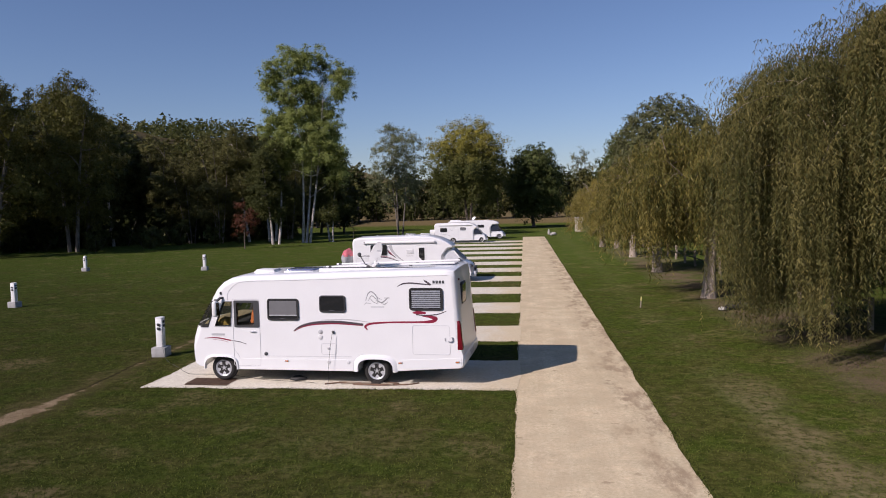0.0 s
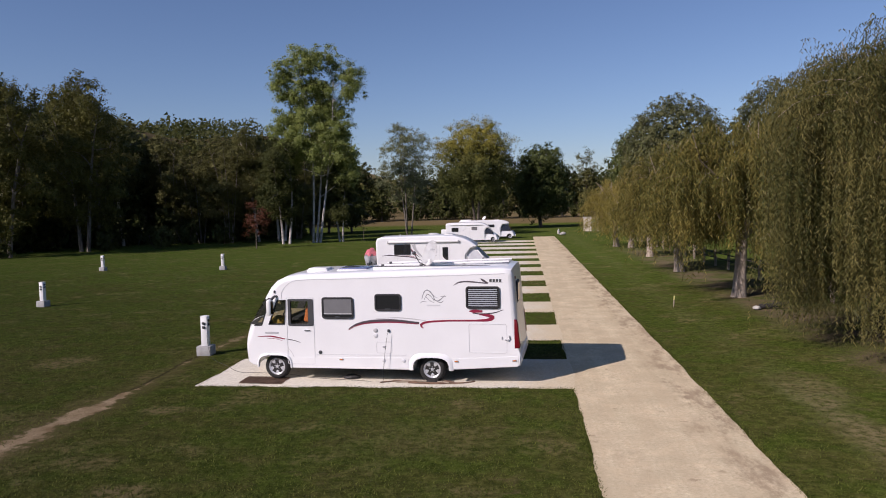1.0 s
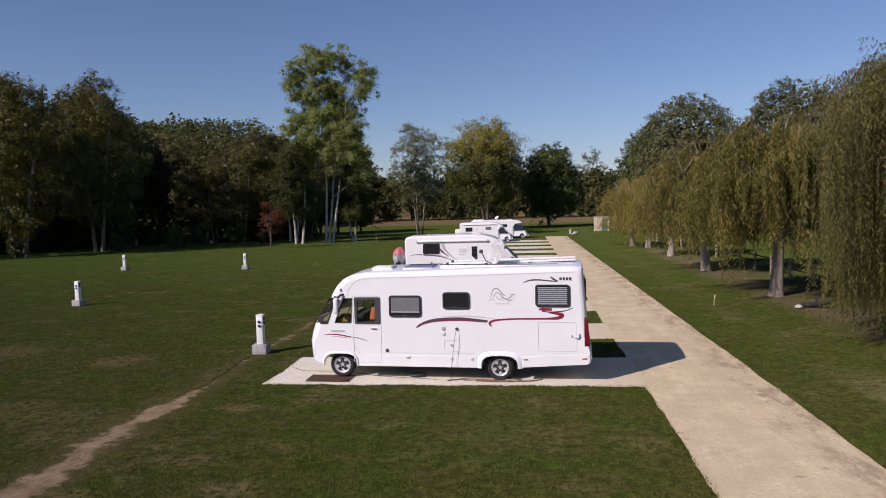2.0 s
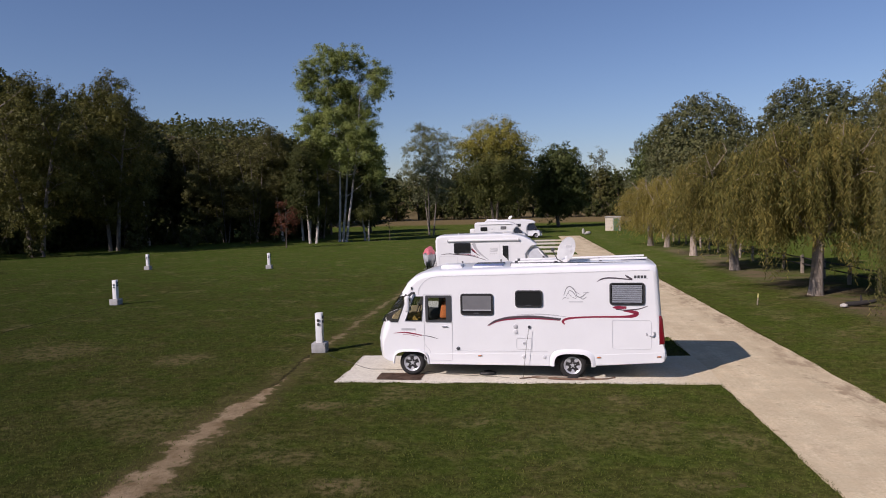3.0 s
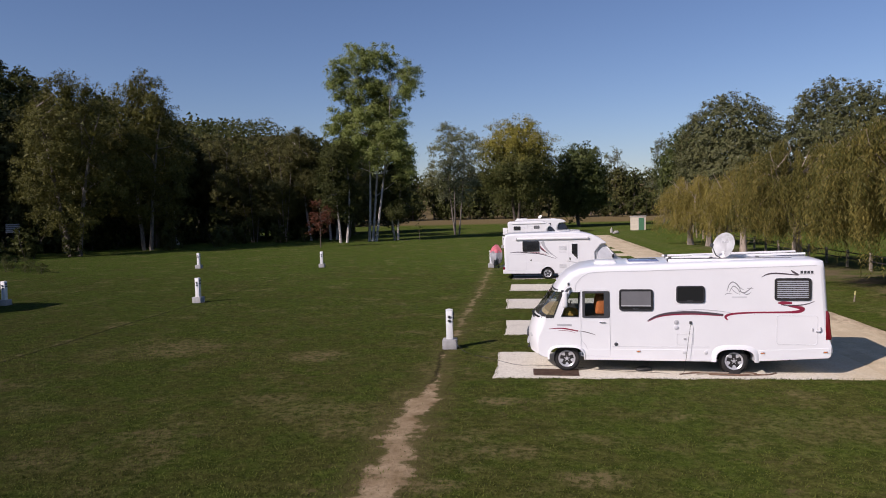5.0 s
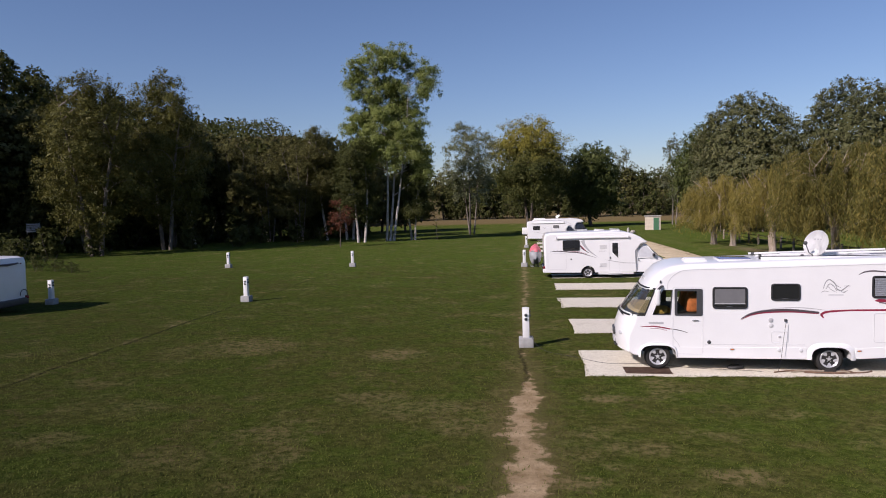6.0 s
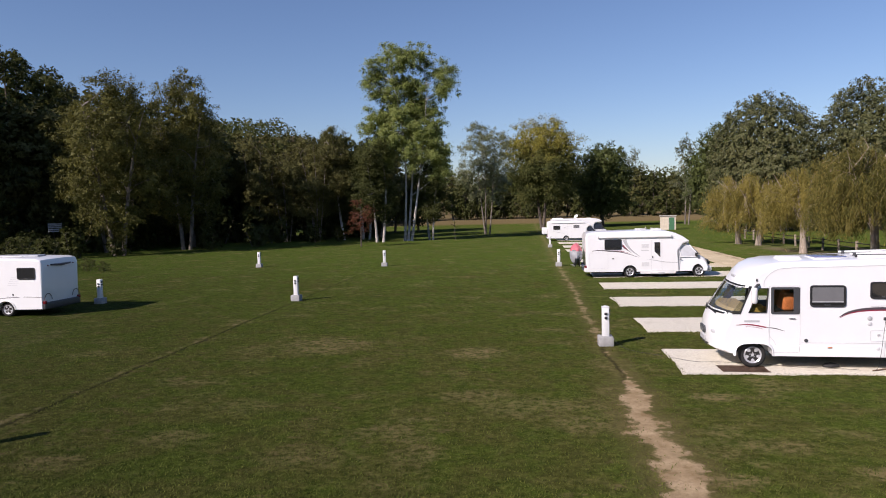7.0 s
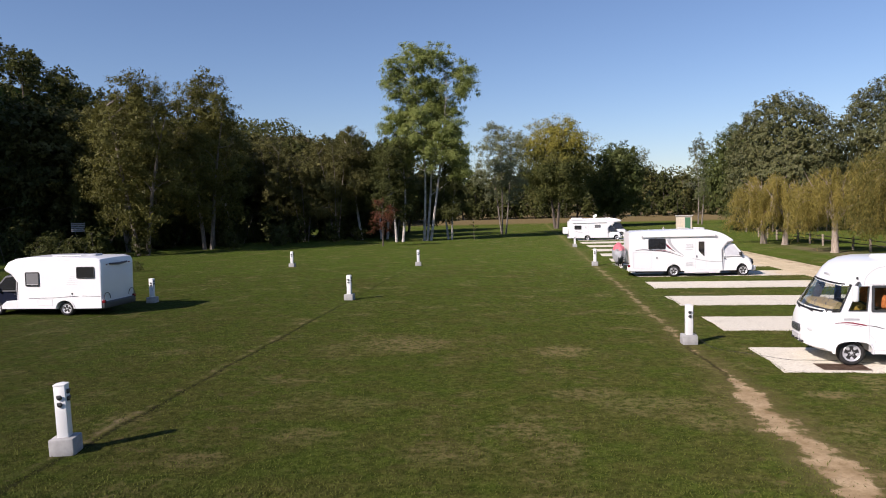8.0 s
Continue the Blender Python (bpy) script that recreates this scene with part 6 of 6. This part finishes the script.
    for x0, x1, y0, y1, mat, lab in ((1.50, 2.05, 0.55, 1.05, WHITE2, "white roof vent"), (2.32, 3.12, 0.5, 1.3, SOLAR, "bluish tinted rooflight"), (5.35, 5.85, 1.2, 1.65, WHITE2, "white roof vent"), (4.0, 4.5, 1.15, 1.6, WHITE2, "white roof vent")):
        h = part("roof_hatch", box(x0, x1, y0, y1, 2.64, 2.735 + (0.05 if x0 > 3 else 0.0), 0.02, 2), WHITE2, root)
        part("hatch_lid", box(x0 + 0.03, x1 - 0.03, y0 + 0.03, y1 - 0.03, 2.72 + (0.05 if x0 > 3 else 0.0), 2.765 + (0.06 if x0 > 3 else 0.0), 0.018, 3), mat, h, lab)
    sp = part("solar_panel", box(6.0, 6.6, 1.0, 1.6, 2.80, 2.84, 0.006, 1), SOLAR, root)
    # satellite dish, turned to the south-west
    base = part("dish_mount", lathe([(0.12, 2.74), (0.12, 2.86), (0.05, 2.90), (0.04, 2.96)], False, 16, None, (4.66, 0.75, 0)), WHITE2, root)
    dm = look((4.66, 0.75, 3.10), (4.66 - 0.74, 0.75 - 0.66, 3.10 + 0.36))
    bm = bmesh.new()
    rings = [[bm.verts.new((0, 0, 0.075))]]
    rr = [k / 6 for k in range(1, 7)]
    for k in rr:
        rings.append([bm.verts.new((0.32 * k * math.cos(2 * math.pi * i / 32), 0.345 * k * math.sin(2 * math.pi * i / 32), 0.075 * (1 - k * k))) for i in range(32)])
    for i in range(32):
        bm.faces.new((rings[0][0], rings[1][i], rings[1][(i + 1) % 32]))
    for a, b in zip(rings[1:], rings[2:]):
        for i in range(32):
            bm.faces.new((a[i], b[i], b[(i + 1) % 32], a[(i + 1) % 32]))
    bmesh.ops.solidify(bm, geom=bm.faces[:], thickness=0.014)
    bmesh.ops.transform(bm, matrix=dm, verts=bm.verts)
    bmesh.ops.recalc_face_normals(bm, faces=bm.faces[:])
    dish = part("satellite_dish", bm, WHITE2, root, "raised white oval satellite dish")
    tip = dm @ Vector((0.0, -0.12, -0.42))
    part("dish_arm", tube([dm @ Vector((0, -0.32, 0.03)), dm @ Vector((0, -0.30, -0.2)), tip], [0.014, 0.013, 0.012], 6), DARKGREY, dish)
    bm = bmesh.new()
    bmesh.ops.create_uvsphere(bm, u_segments=12, v_segments=8, radius=0.05, matrix=Matrix.Translation(tip))
    part("receiver", bm, DARKGREY, dish)
    for k in range(3):
        bm = box(-0.10 + 0.075 * k, -0.05 + 0.075 * k, 0.10, 0.14, 0.052, 0.060)
        bmesh.ops.transform(bm, matrix=dm, verts=bm.verts)
        part("lettering_bar", bm, PALEGREY, dish, smooth=False)
    return root


m1 = a_class(pose(-8.4, 16.87, 0.02, 0, 0, -4))


def semi(m, label, style):
    """A semi-integrated motorhome; x runs from tail to nose, y from the near side inwards."""
    W = 2.25
    dark_cab = style == "dark"
    root = thing("motorhome", m, label, "motorhome")
    cx = 5.75
    pts = [(-0.02, 0.36), (-0.06, 0.8), (-0.10, 2.45), (-0.02, 2.66), (0.25, 2.74), (1.6, 2.77), (3.6, 2.80), (4.5, 2.75), (5.0, 2.62), (5.4, 2.42), (cx, 2.16), (cx - 0.03, 2.04), (5.42, 1.98), (5.15, 1.6), (5.15, 0.34)]
    if style == "black":  # the body reaches over the whole cab
        pts[7:13] = [(4.8, 2.78), (5.5, 2.72), (5.95, 2.60), (6.2, 2.40), (6.24, 2.24), (5.42, 2.14)]
    pts += arch(2.42, 0.40, 0.34)[::-1]
    shift = lambda x: 0.75 * (x > 1.65) + 0.5 * (x > 2.9)
    if dark_cab:  # a fuller roof over the cab
        pts[7:12] = [(4.6, 2.80), (5.15, 2.74), (5.55, 2.58), (cx, 2.30), (cx - 0.03, 2.16)]
        pts = [(x - shift(x), z) for x, z in pts]
    body = part("body", loft_body(pts, W, 0.10, 0.0, 0.1, 0.6), WHITE, root)
    flat_sides(body)
    # cab
    cab = [(5.0, 0.34), (5.0, 2.02), (5.55, 2.04), (5.72, 1.98), (6.42, 1.29), (6.74, 1.13), (6.93, 0.93), (7.01, 0.62), (6.97, 0.36)] + [(2 * 6.32 - a, b) for a, b in arch(6.32, 0.40, 0.34)][::1]
    if style == "black":
        cab[1:5] = [(5.0, 2.16), (5.7, 2.20), (6.12, 2.14), (6.52, 1.27)]
    cabmat = CARBLUE if dark_cab else WHITE
    bm = loft_body(cab, 2.16, 0.13, 0.0, 0.1, 0.6, 9, 0.0)
    for v in bm.verts:
        v.co.y += 0.045
        u = (v.co.y - W / 2) / 1.08
        v.co.x -= 0.22 * u * u * max(0.0, min(1, (v.co.x - 5.9) / 1.0))
        v.co.y += -0.16 * u * max(0.0, min(1, (v.co.z - 1.15) / 0.9))
    cb = part("cab", bm, cabmat, root, "blue-black van cab" if dark_cab else "white van cab")
    flat_sides(cb)
    def cab_y(z):
        return 0.045 + 0.163 * max(0.0, min(1.0, (z - 1.15) / 0.9))
    def cab_panel(name, outline_, mat, proud=0.012, label=""):
        bm = prism(outline_, 0, 0.02)
        for v in bm.verts:
            v.co.y += cab_y(v.co.z) - proud
        return part(name, bm, mat, cb, label)
    upright = 0.30 if style == "black" else 0.0
    cab_panel("cab_window", [(5.28, 1.24), (6.27 + 0.1 * (upright > 0), 1.24), (5.78 + upright, 1.84 + 0.5 * upright), (5.32, 1.88 + 0.4 * upright)], PANE if style != "white" else SCREEN, 0.014, "cab window with a pale screen inside" if style == "white" else "dark cab window")
    cab_panel("window_surround", [(5.20, 1.18), (6.38 + 0.12 * (upright > 0), 1.18), (5.82 + upright, 1.92 + 0.5 * upright), (5.24, 1.96 + 0.4 * upright)], WHITE2 if style == "white" else BLACK if style == "black" else DARKGREY, 0.006)
    bm = bmesh.new()
    wv = [bm.verts.new(c) for c in ((6.43 + 0.4 * upright, 0.29, 1.31), (6.43 + 0.4 * upright, W - 0.29, 1.31), (5.79 + 1.24 * upright, W - 0.37, 1.97 + 0.5 * upright), (5.79 + 1.24 * upright, 0.37, 1.97 + 0.5 * upright))]
    bm.faces.new(wv)
    bmesh.ops.solidify(bm, geom=bm.faces[:], thickness=0.02)
    part("windscreen", bm, PANE if style != "white" else SCREEN, cb, "windscreen with a silver screen inside" if style == "white" else "dark windscreen")
    part("door_handle", box(5.24, 5.34, 0.015, 0.05, 1.03, 1.07, 0.008, 1), BLACK, cb)
    mi = part("mirror", box(6.06, 6.18, -0.13, 0.08, 1.24, 1.44, 0.04, 3), BLACK if not dark_cab else CARBLUE, cb, "black door mirror")
    part("bumper", box(6.72, 7.06, 0.22, W - 0.22, 0.30, 0.62, 0.08, 3), WHITE2 if not dark_cab else BLACK, cb)
    part("grille", box(6.94, 7.04, 0.6, W - 0.6, 0.66, 0.86, 0.03, 2), BLACK, cb)
    for y in (0.30, W - 0.30):
        bm = bmesh.new()
        bmesh.ops.create_uvsphere(bm, u_segments=16, v_segments=10, radius=1.0)
        bmesh.ops.transform(bm, matrix=pose(6.74, y - 0.02 if y < 1 else y + 0.02, 0.98, 0, 22, -25 if y < 1 else 25) @ Matrix.Diagonal((0.17, 0.10, 0.075, 1)), verts=bm.verts)
        part("headlamp", bm, DARKGREY, cb, "dark headlamp")
    part("chassis", box(0.3, 6.6, 0.3, W - 0.3, 0.24, 0.44, 0.03, 1), UNDER, root)
    for x in (2.42, 6.32):
        wheel(root, x, 0.08 if x < 3 else 0.13)
        wheel(root, x, W - 0.08 if x < 3 else W - 0.13, far=True)
    outline(root, "cab_door", 5.17, 5.2, 0.4, 1.95, 0.012, 0.01, 0.035)
    # habitation side
    if style == "white":
        side_window(root, 0.98, 1.95, 1.68, 2.30)
        aw = part("awning", box(0.62, 4.75, -0.10, 0.06, 2.38, 2.50, 0.04, 3), WHITE2, root, "rolled awning in a white case")
        for x in (0.62, 4.70):
            part("end_cap", box(x - 0.02, x + 0.05, -0.108, 0.06, 2.37, 2.51, 0.02, 2), PALEGREY, aw)
        d = outline(root, "entrance_door", 3.62, 4.22, 0.42, 2.25, 0.05, 0.012)
        part("door_window", prism([(3.80, 1.55), (4.12, 1.20), (4.12, 2.10), (3.80, 2.10)], -0.014, 0.004), PANE, d)
        part("door_handle", box(3.66, 3.72, -0.03, 0.0, 1.15, 1.28, 0.008, 1), DARKGREY, d)
        part("entrance_step", box(3.55, 4.35, -0.12, 0.2, 0.20, 0.30, 0.02, 1), PALEGREY, root)
        part("step_skirt", box(3.0, 5.0, -0.015, 0.03, 0.22, 0.42, 0.01, 1), WHITE2, root)
        for z in (1.88, 0.80):
            v = part("vent_grille", box(3.06, 3.50, -0.012, 0.003, z - 0.13, z + 0.13, 0.008, 1), WHITE2, root, "white fridge vent")
            for k in range(6):
                part("louvre", box(3.09, 3.47, -0.019, -0.010, z - 0.11 + 0.038 * k, z - 0.09 + 0.038 * k), SEAM, v, smooth=False)
        part("swoosh", ribbon([(0.25, 1.62), (0.7, 1.66), (1.3, 1.60), (2.0, 1.52), (2.9, 1.22)], [0.02, 0.05, 0.06, 0.05, 0.01], 0.0), GREY, root, "grey painted swoosh")
        part("swoosh", ribbon([(1.96, 1.98), (2.1, 1.80), (2.5, 1.50)], [0.02, 0.09, 0.01], 0.0), GREY, root)
        part("swoosh", ribbon([(2.12, 2.28), (2.25, 1.95), (2.55, 1.60), (3.0, 1.25)], [0.22, 0.14, 0.09, 0.01], 0.0), PALEGREY, root)
        part("swoosh", ribbon([(1.98, 2.02), (2.1, 1.86), (2.3, 1.66)], [0.01, 0.06, 0.02], -0.003), RED, root, "dark red painted flash")
        part("swoosh", ribbon([(1.4, 1.62), (1.9, 1.60), (2.4, 1.46)], [0.01, 0.03, 0.01], -0.003), RED, root)
        part("swoosh", ribbon([(3.4, 1.10), (3.9, 1.0), (4.5, 0.90), (5.12, 0.88)], [0.01, 0.04, 0.04, 0.03], 0.0), PALEGREY, root)
        part("lettering_bar", ribbon([(3.05, 1.62), (3.48, 1.62)], [0.03, 0.03], 0.0), PALEGREY, root)
        outline(root, "locker_door", 0.12, 1.18, 0.55, 1.52, 0.05)
        part("outlet", box(1.42, 1.50, -0.03, 0.0, 1.12, 1.20, 0.01, 1), DARKGREY, root)
        part("roof_aerial", tube([(1.2, 1.0, 2.75), (1.2, 1.0, 2.86)], [0.02, 0.02], 6), WHITE2, root)
        for x in (2.9, 3.8):
            h = part("roof_hatch", box(x, x + 0.55, 0.8, 1.35, 2.74, 2.84, 0.03, 2), WHITE2, root, "white rooflight")
            lid = box(x, x + 0.55, 0.8, 1.35, 2.85, 2.88, 0.012, 1)
            bmesh.ops.rotate(lid, cent=(x + 0.55, 1.0, 2.85), matrix=Matrix.Rotation(radians(3), 3, "Y"), verts=lid.verts)
            part("hatch_lid", lid, WHITE2, h, "closed rooflight lid")
    elif style == "plain":
        side_window(root, 0.70, 1.62, 1.55, 2.10)
        side_window(root, 3.4, 4.15, 1.75, 2.15, blind=0.05)
        outline(root, "entrance_door", 2.55, 3.15, 0.42, 2.25, 0.05, 0.012)
        part("awning", box(0.5, 4.9, -0.10, 0.06, 2.42, 2.54, 0.04, 3), WHITE2, root, "rolled awning in a white case")
        part("swoosh", ribbon([(0.6, 1.32), (1.3, 1.2), (2.2, 1.0)], [0.01, 0.05, 0.01], 0.0), PALEGREY, root)
        part("emblem_line", ribbon([(2.1, 1.95), (2.25, 1.75), (2.42, 1.9)], [0.02, 0.05, 0.02], 0.0), PALEGREY, root)
        bx = part("rear_box", box(-0.75, -0.12, 0.35, 1.9, 0.95, 1.85, 0.06, 3), WHITE2, root, "white luggage box on the tail")
        part("box_bracket", box(-0.6, 0.02, 0.5, 1.7, 0.80, 0.93, 0.02, 1), DARKGREY, root)
    elif style == "black":
        side_window(root, 0.9, 1.8, 1.55, 2.10)
        side_window(root, 3.6, 4.4, 1.75, 2.15)
        part("roof_box", box(0.15, 1.5, 0.5, 1.4, 2.70, 2.90, 0.06, 3), WHITE2, root)
        bm = lathe([(0.02, 0.06), (0.15, 0.045), (0.30, 0.0), (0.30, -0.012), (0.02, 0.045)], True, 24)
        bmesh.ops.transform(bm, matrix=pose(3.1, 0.9, 3.12, -35, 0, -48), verts=bm.verts)
        bmesh.ops.recalc_face_normals(bm, faces=bm.faces[:])
        dd = part("satellite_dish", bm, WHITE2, root, "white satellite dish raised on the roof")
        part("dish_stand", tube([(3.1, 0.95, 2.76), (3.1, 0.95, 3.1)], [0.04, 0.03], 8), WHITE2, dd)
        part("roof_hatch", box(4.4, 5.0, 0.75, 1.35, 2.74, 2.84, 0.03, 2), WHITE2, root, "white rooflight")
        part("hood_panel", box(6.36, 6.62, 0.42, W - 0.42, 1.14, 1.30, 0.05, 3), BLACK, cb, "black panel under the windscreen")
    else:
        side_window(root, 0.22, 1.06, 1.78, 2.33)
        side_window(root, 4.06, 4.72, 1.42, 2.10, blind=0.10)
        for line in ([(-0.02, 0.93), (0.86, 0.95)], [(1.62, 0.95), (2.86, 0.87)], [(3.37, 0.87), (4.6, 0.84)]):
            part("stripe", ribbon(line, [0.018, 0.018], 0.0), GREY, root, "thin grey painted line")
        for k in range(5):
            part("emblem_line", ribbon([(1.68 + 0.03 * k, 1.85 - 0.09 * k), (2.1 + 0.05 * k, 1.87 - 0.09 * k)], [0.008, 0.02], 0.0), SEAM, root)
        part("wheel_arch_trim", tube([(2.42 - 0.44 * math.cos(a), 0.0, 0.33 + 0.44 * math.sin(a)) for a in np.linspace(0.05, math.pi - 0.05, 14)], [0.035] * 14, 8), WHITE2, root)
        part("outlet", box(1.28, 1.34, -0.02, 0.0, 1.02, 1.10, 0.008, 1), DARKGREY, root)
        outline(root, "locker_door", 3.5, 4.2, 0.50, 0.80, 0.03)
        part("roof_rail", box(1.0, 3.6, 0.25, 0.31, 2.80, 2.86, 0.02, 1), WHITE2, root)
        for x in (0.7, 1.9):
            part("roof_hatch", box(x, x + 0.5, 0.8, 1.3, 2.74, 2.86, 0.04, 2), SLAT, root)
    # tail
    part("rear_bumper", box(-0.16, 0.06, 0.03, W - 0.03, 0.34, 0.66, 0.05, 3), WHITE2 if style != "dark" else DARKGREY, root)
    for y in (0.02, W - 0.14):
        part("tail_lamp", box(-0.17, 0.02, y, y + 0.12, 0.60, 0.76, 0.03, 2), LAMPRED, root, "red tail lamp")
    if style == "dark":
        part("sill", prism([(5.16, 0.33), (5.95, 0.33), (5.98, 0.50), (5.70, 0.72), (5.16, 0.76)], 0.025, 0.14, 0.01, 1), WHITE2, cb, "white lower cab panel")
        for y in (0.27, W - 0.27):
            part("rear_trim", tube([(-0.115, y - 0.22 * math.cos(a), 0.78 + 0.30 * math.sin(a)) for a in np.linspace(0, math.pi, 9)], [0.016] * 9, 6), GREY, root)
        part("handle_bar", tube([(-0.14, 0.5, 2.42), (-0.15, 1.1, 2.38), (-0.14, 1.7, 2.42)], [0.04, 0.06, 0.04], 8), GREY, root, "grey moulded recess on the tail")
        for y in (0.35, W - 0.35):
            part("rear_marker", box(-0.13, -0.08, y - 0.03, y + 0.03, 2.36, 2.42, 0.01, 1), LAMPRED, root)
    if style == "dark":  # a short van: less length behind the cab
        for ob in root.children_recursive:
            if ob != body:
                for w in ob.data.vertices:
                    w.co.x -= shift(w.co.x)
    return root


m2 = semi(pose(-9.72, 39.6, ground_height(-6, 40), 0, 0, 0.8), "white semi-integrated motorhome with grey and red flashes on a gravel bay", "white")
m2.scale = (0.985, 1, 0.95)
m3 = semi(pose(-10.52, 83.0, ground_height(-6, 83), 0, 0, 1), "plain white motorhome with a luggage box on its tail", "plain")
m3.scale = (0.875, 0.95, 0.85)
m4 = semi(pose(-33.55, 26.1, ground_height(-34, 27), 0, 0, -2), "white motorhome with a blue-black cab on the lawn", "dark")
m4.scale = (-1, 1.04, 0.90)
m5 = semi(pose(-9.8, 91.6, ground_height(-6, 92), 0, 0, 1), "white motorhome with a black windscreen and a raised satellite dish", "black")
m5.scale = (1.04, 1, 0.87)


def bike_cover():
    root = thing("bicycle_carrier", pose(-9.72, 39.6, ground_height(-9, 40), 0, 0, 0.8), "bicycles under a grey and red cover hung behind the motorhome", "bicycle carrier")
    def sheet(z_lo, z_hi, mat, name, seed):
        bm = bmesh.new()
        bmesh.ops.create_uvsphere(bm, u_segments=28, v_segments=20, radius=1.0)
        for v in bm.verts:
            d = noise.noise(v.co * 2.0 + Vector((seed, 0, 0))) * 0.12 + noise.noise(v.co * 6.0) * 0.04
            v.co *= 1 + d
            v.co = Vector((-0.56 + v.co.x * 0.36, 0.95 + v.co.y * 0.80, 1.35 + v.co.z * 0.60))
        kill = [f for f in bm.faces if not z_lo < f.calc_center_median().z < z_hi]
        bmesh.ops.delete(bm, geom=kill, context="FACES")
        bmesh.ops.solidify(bm, geom=bm.faces[:], thickness=0.01)
        return part(name, bm, mat, root)
    sheet(0.72, 1.58, TARPGREY, "cover", 1)
    sheet(1.52, 2.1, TARPRED, "cover_top", 1)
    for x in (-0.42, -0.66):
        for y in (0.5, 1.35):
            w = part("bicycle_wheel", lathe([(0.30, -0.02), (0.33, -0.015), (0.33, 0.015), (0.30, 0.02)], True, 20), BLACK, root)
            w.matrix_local = pose(x, y, 0.95, 0, 0, 90)
    part("rack", tube([(-0.02, 0.5, 0.72), (-0.5, 0.5, 0.66), (-0.85, 0.5, 0.68)], [0.02] * 3, 6), STEEL, root)
    part("rack", tube([(-0.02, 1.4, 0.72), (-0.5, 1.4, 0.66), (-0.85, 1.4, 0.68)], [0.02] * 3, 6), STEEL, root)


bike_cover()
